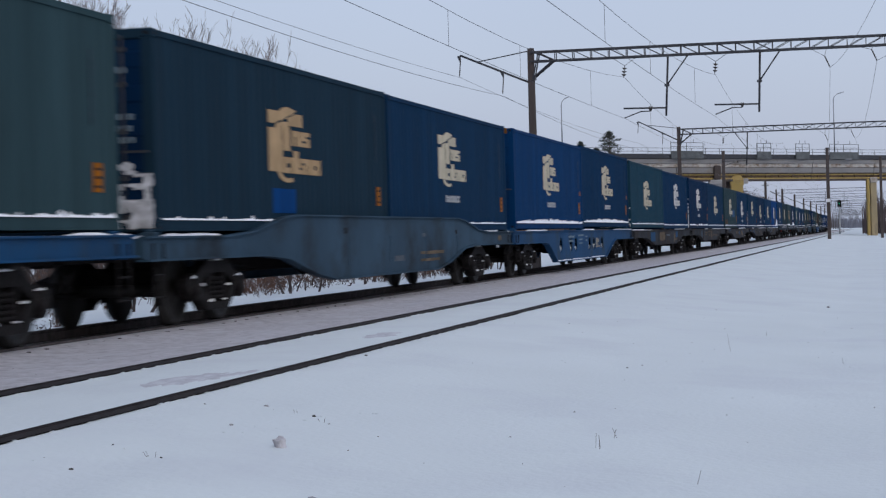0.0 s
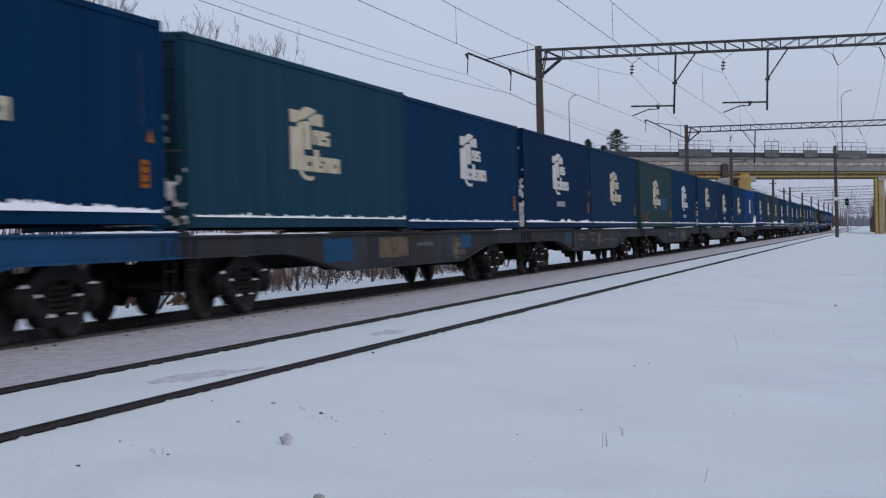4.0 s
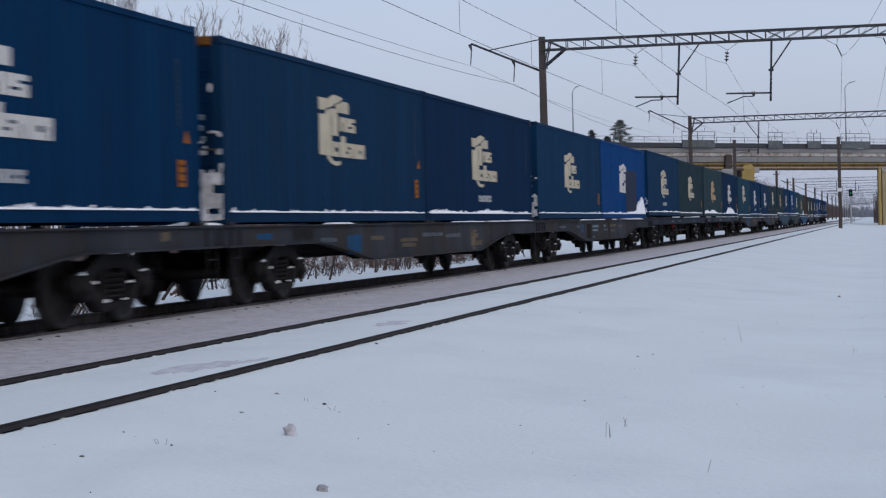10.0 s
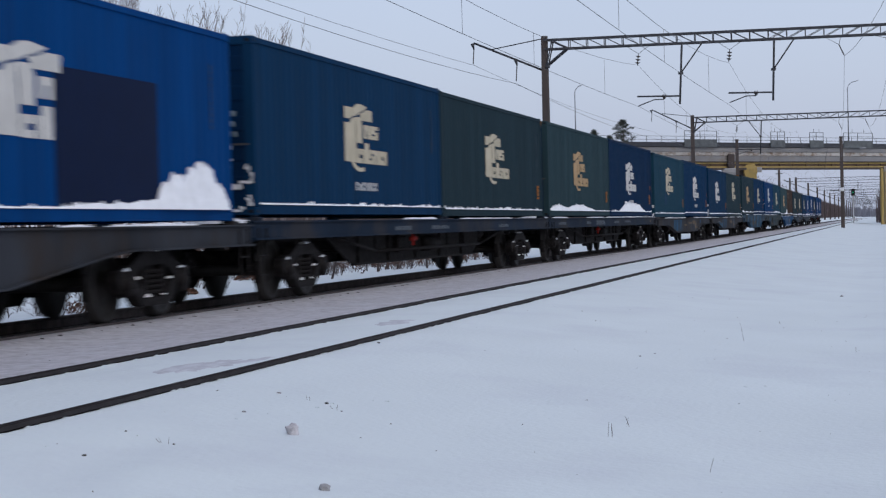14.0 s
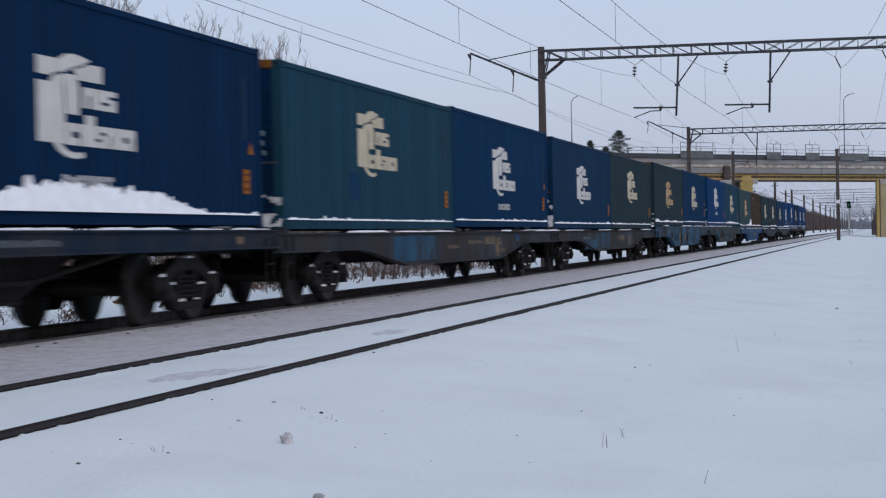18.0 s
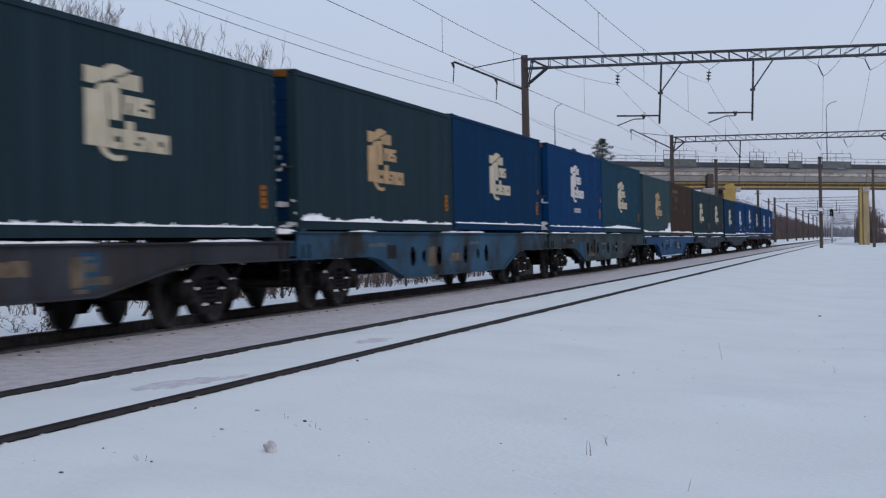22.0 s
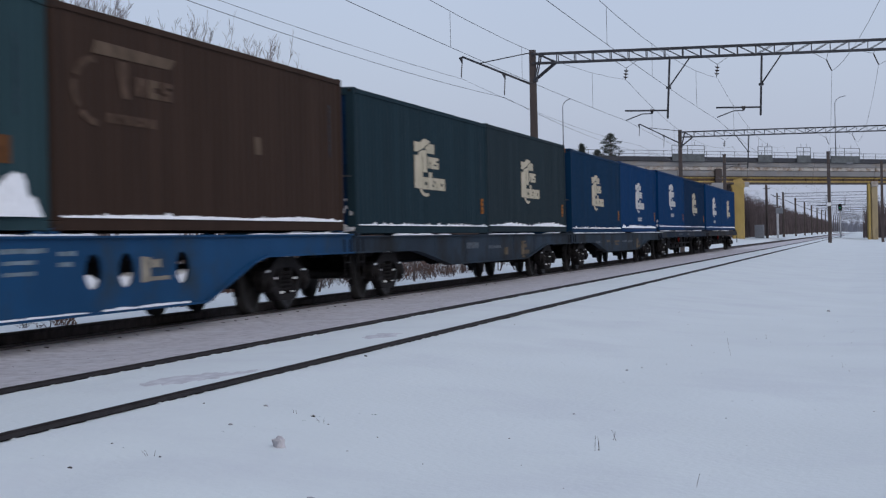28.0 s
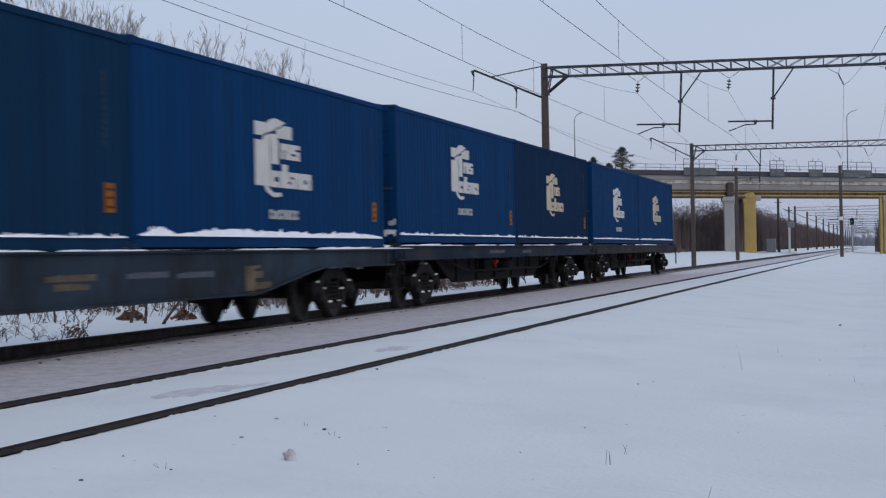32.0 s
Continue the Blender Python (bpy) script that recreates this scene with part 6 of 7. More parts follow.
def plain_mast(x, y, hgt, plate=None):
    ob = thing("overhead_line_mast", pose(x, y, 0), "plain dark square concrete overhead-line mast", "mast", "plain masts")
    part("mast_shaft", shared(("mast_shaft", round(hgt)), lambda: mast_bm(hgt, 0.19, 0.16), MAST), None, ob, at=pose(0, 0, ground_z(x, y) * 0))
    bm = bmesh.new()
    box(bm, -0.20, 0.20, -0.20, 0.20, hgt - 0.02, hgt + 0.12, 0.03)
    part("cap", bm, MAST, ob)
    if plate:
        bm = bmesh.new()
        box(bm, -0.18, 0.18, -0.25, -0.20, plate, plate + 0.36, 0.02)
        part("white_plate", bm, WHITE_PAINT, ob, "small white plate")
    return ob


plain_mast(-14.5, 206, 9.35)
plain_mast(-3.7, 206, 9.3, 3.7)
plain_mast(2.10, 255, 9.9)
for x, y, hgt, r in ((-16.7, 338, 9.3, 0.26), (-15.2, 345, 8.0, 0.18)):
    ob = thing("line_pole", pose(x, y, 0), "slim dark wooden line pole beyond the bridge", "pole", "line poles")
    bm = bmesh.new()
    rod(bm, (0, 0, -0.5), (0, 0, hgt), r, 8, r * 0.8)
    part("shaft", bm, MAST, ob)
    bm = bmesh.new()
    box(bm, -0.6, 0.6, -0.05, 0.05, hgt - 0.7, hgt - 0.58)
    part("crossarm", bm, MAST, ob)
ob = thing("marker_post", pose(-15.0, 341, 0), "white painted concrete post beside the line", "post")
bm = bmesh.new()
box(bm, -0.19, 0.19, -0.19, 0.19, -0.5, 5.2, 0.04)
part("shaft", bm, WHITE_PAINT, ob)
bm = bmesh.new()
box(bm, -0.3, 0.95, -0.24, -0.2, 4.3, 5.3, 0.02)
part("board", bm, GALV, ob, "grey board at the top of the post")
ob = thing("relay_cabinet", pose(-17.8, 334, 0), "grey-blue steel relay cabinet beside the line", "cabinet")
bm = bmesh.new()
box(bm, -0.8, 0.8, -0.5, 0.5, 0.1, 2.4, 0.05)
part("cabinet_body", bm, GALV, ob)
bm = bmesh.new()
box(bm, -0.7, 0.7, -0.53, -0.505, 0.25, 2.2, 0.01)
part("cabinet_door", bm, GALV, ob)
bm = bmesh.new()
box(bm, -0.9, 0.9, -0.6, 0.6, -0.6, 0.1, 0.03)
part("plinth", bm, CONCRETE, ob)

sig = thing("railway_signal", pose(-4.3, 340, 0), "colour-light railway signal on a white post, green lit", "railway signal")
bm = bmesh.new()
rod(bm, (0, 0, -0.5), (0, 0, 4.7), 0.14, 10, 0.12)
part("post", bm, WHITE_PAINT, sig, "white post")
bm = bmesh.new()
box(bm, -0.33, 0.33, -0.12, 0.12, 4.45, 5.75, 0.14)
hd = part("signal_head", bm, GRIME, sig, "black signal head")
for i, z in enumerate((4.75, 5.1, 5.45)):
    bm = bmesh.new()
    rod(bm, (0, -0.12, z), (0, -0.30, z), 0.13, 12)
    part("hood", bm, GRIME, hd)
    bm = bmesh.new()
    rod(bm, (0, -0.30, z), (0, -0.31, z), 0.11, 12)
    part("lens", bm, LAMP_GREEN if i == 1 else GLAZE, hd, "lit green lens" if i == 1 else "dark lens")
bm = bmesh.new()
for y in (0.35, 0.75):
    rod(bm, (y - 0.2, 0.25, 0.0), (y - 0.2, 0.25, 5.0), 0.025, 4)
for k in range(12):
    rod(bm, (0.15, 0.25, 0.3 + k * 0.4), (0.55, 0.25, 0.3 + k * 0.4), 0.02, 4)
part("ladder", bm, STEEL, sig)


def far_portal(y, xl=-16.0, xr=1.2):
    ob = thing("overhead_line_portal", pose(0, y, 0), "distant dark lattice portal over the tracks", "catenary portal", "far overhead portals")
    for x in (xl, xr):
        part("mast", shared(("mast_far",), lambda: mast_bm(9.0, 0.25, 0.20), MAST), None, ob, at=pose(x, 0, 0))
    for z in (8.1, 8.75):
        bm = bmesh.new()
        box(bm, xl, xr, -0.05, 0.05, z - 0.04, z + 0.04)
        part("chord", bm, STEEL, ob)
    bm = bmesh.new()
    k = 18
    for i in range(k):
        x, x2 = xl + (xr - xl) * i / k, xl + (xr - xl) * (i + 1) / k
        rod(bm, (x, 0, 8.75), (x2, 0, 8.1), 0.022, 4)
        rod(bm, (x2, 0, 8.75), (x2, 0, 8.1), 0.022, 4)
    part("lattice", bm, STEEL, ob)
    for px in (-7.63, -3.96):
        bm = bmesh.new()
        rod(bm, (px, 0, 8.1), (px, 0, 5.9), 0.06, 5)
        rod(bm, (px, 0, 6.2), (px - 1.8, 0, 6.2), 0.05, 5)
        part("drop_post", bm, STEEL, ob)
    bm = bmesh.new()
    rod(bm, (xl, 0, 7.4), (xl - 2.4, 0, 8.6), 0.07, 5)
    part("feeder_bracket", bm, STEEL, ob)
    return ob


for i in range(14):
    far_portal(390 + 68 * i)

# ---- trees and brush ----
def fan_tree(seed, limbs, tilt, twigs=2):
    """A slim trunk whose straight limbs fan upward and carry short twigs."""
    rng = random.Random(seed)
    trunk, crown = bmesh.new(), bmesh.new()
    rod(trunk, (0, 0, -0.3), (0.05, 0.03, 5.0), 0.085, 6, 0.06, cap=False)
    rod(trunk, (0.05, 0.03, 5.0), (0.0, 0.0, 8.2), 0.06, 6, 0.028, cap=False)
    for i in range(limbs):
        z0 = rng.uniform(5.2, 7.4)
        a = i * 2.4 + rng.uniform(-0.5, 0.5)
        lean = tilt * rng.uniform(0.25, 1.0)
        d = Vector((math.cos(a) * math.sin(lean), math.sin(a) * math.sin(lean), math.cos(lean)))
        p, r = Vector((0.02, 0.01, z0)), 0.017
        reach = (10.0 - 0.9 * (lean / tilt) ** 2 - rng.uniform(0, 0.6) - z0) / d.z
        for k in range(5):
            d = (d + Vector((rng.uniform(-1, 1), rng.uniform(-1, 1), 0.30)) * 0.27).normalized()
            q = p + d * reach / 5
            rod(crown, p, q, r, 4, r * 0.78, cap=False)
            if k > 0:
                for _ in range(twigs):
                    nd = (d + Vector((rng.uniform(-1, 1), rng.uniform(-1, 1), rng.uniform(0.1, 0.5))) * 0.6).normalized()
                    m = p.lerp(q, rng.uniform(0.2, 1))
                    e = m + nd * rng.uniform(0.18, 0.5)
                    rod(crown, m, e, r * 0.45, 3, 0.0045, cap=False)
                    if rng.random() < 0.6:
                        rod(crown, m.lerp(e, 0.5), m.lerp(e, 0.5) + (nd + Vector((rng.uniform(-1, 1), rng.uniform(-1, 1), 0.4)) * 0.7).normalized() * 0.3, 0.007, 3, 0.005, cap=False)
            p, r = q, r * 0.78
    return mesh_of("trunk", trunk, TREE_BARK), mesh_of("crown", crown, TREE_BARK)


TREES = [fan_tree(81, 8, 0.56, 4), fan_tree(82, 13, 0.60, 5), fan_tree(83, 6, 0.24, 4), fan_tree(84, 15, 0.52, 5)]


def place_tree(x, y, top, k, turn, label="leafless slender tree with fine brown twigs"):
    z = ground_z(x, y)
    sc = (top - z) / max(v.co.z for me in TREES[k] for v in me.vertices)
    ob = thing("bare_tree", pose(x, y, z, 0, 0, turn), label, "tree", "bare trees behind the line")
    for nm, me in zip(("trunk", "crown"), TREES[k]):
        o = part(nm, me, None, ob)
        o.matrix_basis = Matrix.Diagonal((sc, sc, sc, 1))
    return ob


rng = random.Random(21)
for i, (x, top) in enumerate(((-36.3, 14.1), (-35.2, 13.7), (-32.6, 12.6), (-31.5, 12.6), (-33.3, 11.9), (-30.1, 11.3), (-29.2, 10.7), (-34.2, 12.2), (-39.4, 14.2), (-39.1, 13.8), (-42.4, 15.4), (-41.6, 15.2), (-41.2, 15.3), (-40.8, 15.0), (-40.3, 14.6), (-43.2, 15.8), (-44.1, 16.1), (-45.2, 16.4), (-46.6, 16.8), (-31.9, 12.2))):
    k = (0, 0, 2, 1, 2, 2, 2, 2, 2, 2)[i] if i < 10 else (3, 1, 3, 1, 2)[i % 5]
    d = rng.uniform(-3, 3)
    place_tree(x * (100 + d) / 100, 100 + d, 1.08 + (top - 1.08) * (100 + d) / 100, k, rng.uniform(0, 360))
for i in range(9):
    x = rng.uniform(-50, -39.5)
    d = rng.uniform(-4, 4)
    top = 12.0 + (-29.5 - x) * 0.20 - rng.uniform(2.2, 3.4)
    place_tree(x * (100 + d) / 100, 100 + d, 1.08 + (top - 1.08) * (100 + d) / 100, rng.randrange(4), rng.uniform(0, 360))
for i in range(34):
    y = rng.uniform(60, 240)
    x = -rng.uniform(0.36, 0.50) * y - 6 if y < 120 else -rng.uniform(34, 60)
    place_tree(x, y, rng.uniform(4.0, 6.0), rng.randrange(4), rng.uniform(0, 360))


def brush_bm(seed, n, hgt, spread, leaf=0.0):
    rng = random.Random(seed)
    bm = bmesh.new()

    def leaves(p, count, size):
        for _ in range(count):
            c = p + Vector((rng.gauss(0, 0.05), rng.gauss(0, 0.05), rng.gauss(0, 0.04)))
            u = Vector((rng.uniform(-1, 1), rng.uniform(-1, 1), rng.uniform(-1, 1))).normalized() * size
            w = u.orthogonal().normalized() * size * 0.55
            f = bm.faces.new([bm.verts.new(c - u), bm.verts.new(c + w), bm.verts.new(c + u), bm.verts.new(c - w)])
            f.material_index = 1

    def shoot(a, d, length, r, lev):
        p = a
        for k in range(3):
            d = (d + Vector((rng.uniform(-1, 1), rng.uniform(-1, 1), rng.uniform(-0.5, 0.4))) * 0.28).normalized()
            q = p + d * length / 3
            rod(bm, p, q, r, 3, r * 0.75, cap=False)
            if lev < 2:
                for _ in range(rng.choice((1, 1, 2))):
                    nd = (d + Vector((rng.uniform(-1, 1), rng.uniform(-1, 1), rng.uniform(-0.2, 0.6))) * 0.9).normalized()
                    shoot(p.lerp(q, rng.uniform(0.3, 1)), nd, length * rng.uniform(0.3, 0.55), r * 0.6, lev + 1)
            p, r = q, r * 0.75
        if rng.random() < leaf:
            leaves(p, 3, rng.uniform(0.015, 0.035))

    for _ in range(n):
        a = Vector((rng.gauss(0, spread), rng.gauss(0, spread), -0.1))
        d = Vector((rng.uniform(-0.55, 0.55), rng.uniform(-0.55, 0.55), 1)).normalized()
        shoot(a, d, hgt * rng.uniform(0.35, 1.0), rng.uniform(0.006, 0.014), 0 if rng.random() < 0.75 else 1)
    return bm


RUSSET = material("russet_dead_leaves", (0.115, 0.058, 0.038), 0.9, scale=6, vary=0.4, bump=0.1)
BUSHES = [mesh_of("twigs", brush_bm(31, 9, 1.25, 0.22, 0.2), (BARK, RUSSET)), mesh_of("twigs", brush_bm(32, 14, 0.75, 0.45, 0.8), (BRUSH, RUSSET)),
          mesh_of("twigs", brush_bm(33, 13, 1.35, 0.5, 0.3), (BRUSH, RUSSET)), mesh_of("twigs", brush_bm(34, 7, 0.5, 0.25, 0.1), (BARK, BARK)), mesh_of("twigs", brush_bm(35, 5, 0.55, 0.10, 1.0), (RUSSET, RUSSET))]
for i in range(80):
    y = rng.uniform(30, 100)
    x = -17.6 - 8.0 * rng.random() ** 0.6
    ob = tagged(new("dry_bush", BUSHES[rng.choice((0, 1, 1, 2, 2, 3))]), "low leafless brown bush standing in the snow", "bush", "bushes beside the line")
    ob.matrix_basis = pose(x, y, ground_z(x, y), 0, 0, rng.uniform(0, 360)) @ Matrix.Diagonal((1, 1, rng.uniform(0.5, 1.15), 1))


for i in range(70):
    y = 36 + 44 * rng.random()
    x = -rng.uniform(15.6, 18.6)
    if y < 47 and rng.random() < 0.55:
        continue
    ob = tagged(new("dry_bush", BUSHES[rng.choice((0, 0, 1, 1, 3, 3))]), "russet brown bush with dead leaves at the snow edge", "bush", "bushes beside the line")
    ob.matrix_basis = pose(x, y, ground_z(x, y), 0, 0, rng.uniform(0, 360)) @ Matrix.Diagonal((1, 1, rng.uniform(0.7, 1.2), 1))


def snowy_log(x, y, length, r, turn, seed):
    """A felled stem in the snow with a cap of snow along its back."""
    rng = random.Random(seed)
    log = thing("fallen_log", pose(x, y, ground_z(x, y) + r * 0.5, 0, rng.uniform(-12, 12), turn), "fallen dark stem with snow lying along it", "log", "fallen stems")
    bm = bmesh.new()
    rod(bm, (-length / 2, 0, 0), (length / 2, 0, 0), r, 7, r * 0.7)
    for k in range(3):
        a = Vector((rng.uniform(-0.4, 0.4) * length, 0, 0))
        rod(bm, a, a + Vector((rng.uniform(-0.3, 0.3), rng.uniform(-0.3, 0.3), rng.uniform(0.2, 0.5))), r * 0.35, 4, r * 0.15)
    part("stem", bm, BARK, log)
    bm = bmesh.new()
    rings = []
    for i in range(13):
        u = -length / 2 + length * i / 12
        h = r * (0.5 + 0.6 * noise.noise((u * 2.1, seed, 0))) * (1 if 0 < i < 12 else 0.1)
        rings.append([bm.verts.new((u, r * 0.75 * c, r * 0.62 + max(0.004, h) * sn)) for c, sn in ((-1, 0), (-0.6, 0.8), (0, 1), (0.6, 0.8), (1, 0))])
    for p, q in zip(rings, rings[1:]):
        for i in range(4):
            bm.faces.new((p[i], p[i + 1], q[i + 1], q[i])).smooth = True
    part("snow_cap", bm, SNOW_CAKED, log)


for i in range(12):
    snowy_log(-rng.uniform(15.6, 22.5), rng.uniform(27, 85), rng.uniform(0.6, 1.5), rng.uniform(0.03, 0.05), rng.uniform(0, 180), i)


def sapling(x, y, hgt, r, seed):
    rng = random.Random(seed)
    bm = bmesh.new()
    forks = []
    p, d = Vector((0, 0, -0.1)), Vector((rng.uniform(-0.5, 0.5), rng.uniform(-0.5, 0.5), 1)).normalized()
    for k in range(5):
        d = (d + Vector((rng.uniform(-1, 1), rng.uniform(-1, 1), 0.2)) * 0.12).normalized()
        q = p + d * hgt / 5
        rod(bm, p, q, r, 6, r * 0.85, cap=False)
        if k > 1:
            for _ in range(2):
                forks.append((q, q + (d + Vector((rng.uniform(-1, 1), rng.uniform(-1, 1), 0.3))).normalized() * hgt * 0.22, r * 0.4))
        p, r = q, r * 0.85
    ob = thing("sapling", pose(x, y, ground_z(x, y)), "thin dark bare sapling stem in the snow", "sapling", "saplings beside the line")
    part("stem", bm, BARK, ob)
    for a, b, w in forks:
        bm = bmesh.new()
        rod(bm, a, b, w, 4, w * 0.3)
        part("branch", bm, BARK, ob)


for i in range(72):
    sapling(-(rng.uniform(15.2, 17.6) if i % 3 else rng.uniform(17.0, 25)), rng.uniform(39, 95), rng.uniform(1.0, 2.6), rng.uniform(0.018, 0.050), 200 + i)


def leaf_heap(x, y, r, seed):
    """A low heap of russet leaves with snow over part of it."""
    rng = random.Random(seed)
    bm = bmesh.new()
    for _ in range(230):
        a, d = rng.uniform(0, 6.283), r * rng.random() ** 0.5
        c = Vector((math.cos(a) * d * 0.7, math.sin(a) * d, 0.45 * r * (1 - (d / r) ** 2) * rng.uniform(0.4, 1.2) + rng.uniform(0, 0.05)))
        u = Vector((rng.uniform(-1, 1), rng.uniform(-1, 1), rng.uniform(-0.6, 0.6))).normalized() * rng.uniform(0.03, 0.07)
        w = u.orthogonal().normalized() * u.length * 0.6
        bm.faces.new([bm.verts.new(q) for q in (c - u, c + w, c + u, c - w)])
    ob = part("leaf_heap", bm, RUSSET)
    ob.matrix_basis = pose(x, y, ground_z(x, y) - 0.02)
    tagged(ob, "low heap of russet dead leaves in the snow", "leaves", "leaf heaps beside the line", kind="stuff")


for i, (x, y, r) in enumerate(((-18.8, 44.5, 0.8), (-16.9, 42.0, 0.45), (-19.5, 48.0, 0.7), (-15.8, 42.5, 0.4), (-17.4, 52.0, 0.6))):
    leaf_heap(x, y, r, 300 + i)
for i, (x, y, k, hgt) in enumerate(((-14.2, 32.6, 4, 1.0), (-14.9, 31.6, 3, 1.3), (-15.6, 31.4, 3, 1.0), (-15.0, 29.6, 3, 1.2), (-14.6, 27.0, 3, 0.8), (-16.2, 34.0, 3, 1.2))):
    ob = tagged(new("dry_bush", BUSHES[k]), "sparse low sprigs and bare twigs in the snow", "bush", "bushes beside the line")
    ob.matrix_basis = pose(x, y, ground_z(x, y), 0, 0, 50 * i) @ Matrix.Diagonal((1.5, 1.5, hgt * 0.55, 1) if k == 3 else (1, 1, hgt, 1))


def thicket(name, label, spots, lo, hi, seed, mat, twigs=26, wide=1.6, crowns=False):
    """Many thin leafless stems and twigs, joined."""
    rng = random.Random(seed)
    vs, fs = [], []

    def sliver(a, b, w):
        k = len(vs)
        s = Vector((b[1] - a[1], a[0] - b[0], 0.001))
        s = Vector((1, 0.3, 0)) if s.length < 0.01 else s
        s = Vector((rng.uniform(0.6, 1), rng.uniform(-0.4, 0.4), 0)).normalized() * w
        vs.extend([(a[0] - s.x, a[1] - s.y, a[2]), (a[0] + s.x, a[1] + s.y, a[2]), (b[0] + s.x * 0.4, b[1] + s.y * 0.4, b[2]), (b[0] - s.x * 0.4, b[1] - s.y * 0.4, b[2])])
        fs.append((k, k + 1, k + 2, k + 3))

    for x, y in spots:
        z, hgt = ground_z(x, y) - 0.3, rng.uniform(lo, hi)
        far = max(1.0, y / 250)
        sliver((x, y, z), (x + rng.uniform(-0.3, 0.3), y, z + hgt * (0.72 if crowns else 1.0)), 0.07 * far)
        if crowns:
            rx, rz = rng.uniform(1.0, 1.9), hgt * rng.uniform(0.30, 0.42)
            for _ in range(twigs):
                u = Vector((rng.gauss(0, 1), rng.gauss(0, 1), rng.gauss(0, 1))).normalized() * rng.random() ** 0.45
                a = (x + u.x * rx, y + u.y * rx, z + hgt - rz + u.z * rz)
                l = rng.uniform(0.35, 0.8)
                sliver(a, (a[0] + (u.x + rng.uniform(-0.6, 0.6)) * l * 0.6, a[1], a[2] + l * rng.uniform(-0.1, 0.6)), 0.030 * far)
            for _ in range(8):
                a = (x + rng.uniform(-1.6, 1.6), y + rng.uniform(-1, 1), z)
                sliver(a, (a[0] + rng.uniform(-0.4, 0.4), a[1], z + hgt * rng.uniform(0.3, 0.7)), 0.06 * far)
            continue
        for _ in range(twigs):
            t = rng.random() ** 0.7
            a = (x + rng.uniform(-0.3, 0.3), y + rng.uniform(-1, 1), z + hgt * t * 0.75)
            l = hgt * rng.uniform(0.12, 0.35) * (1.1 - 0.5 * t)
            ang = rng.uniform(-1, 1)
            sliver(a, (a[0] + ang * l * 0.6 * wide * 0.6, a[1] + rng.uniform(-1, 1), a[2] + l), 0.028 * far)
    me = bpy.data.meshes.new(name)
    me.from_pydata(vs, [], fs)
    me.materials.append(mat)
    return tagged(new(name, me), label, "thicket", kind="stuff")


spots = [(-rng.uniform(24, 34) - 0.05 * y, y) for y in [rng.uniform(40, 260) for _ in range(260)]]
thicket("undergrowth", "tangled brown undergrowth beside the line", [(-rng.uniform(21.5, 27), rng.uniform(34, 110)) for _ in range(260)], 0.7, 1.9, 47, BARK, 14, 3.0)
thicket("thicket", "brown leafless thicket behind the railway", spots, 0.9, 2.6, 41, BRUSH, 20)
spots = [(-21 - 0.006 * (y - 330) - abs(rng.gauss(0, 6)), y) for y in [326 + 1500 * rng.random() ** 2.0 for _ in range(2100)]]
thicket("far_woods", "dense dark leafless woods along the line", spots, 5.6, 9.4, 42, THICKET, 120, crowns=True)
spots = [(0.9 + abs(rng.gauss(0, 1.6)) + 0.0012 * (y - 380), y) for y in [395 + 1300 * rng.random() ** 1.6 for _ in range(420)]]
thicket("far_woods", "dark leafless woods beside the far line", spots, 7.2, 9.6, 43, THICKET, 60, crowns=True)
spots = [(rng.uniform(3.5, 40), rng.uniform(470, 520)) for _ in range(260)]
thicket("far_woods", "dark leafless woods behind the low building", spots, 4.6, 6.4, 49, THICKET, 70, crowns=True)
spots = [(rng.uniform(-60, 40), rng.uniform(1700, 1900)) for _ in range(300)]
thicket("far_woods", "distant woods tinted pale for haze across the line's end", spots, 8, 13, 44, HAZED_WOODS, 60, crowns=True)
spots = [(rng.uniform(-60, -28), rng.uniform(262, 318)) for _ in range(520)]
thicket("bank_thicket", "brown leafless scrub on the bank by the bridge", spots, 5.5, 8.4, 45, THICKET, 90, crowns=True)
spots = [(rng.uniform(-62, -44), rng.uniform(330, 352)) for _ in range(60)]
thicket("bridge_scrub", "bare scrub behind the bridge railing", spots, 13.0, 14.6, 46, BARK, 40)


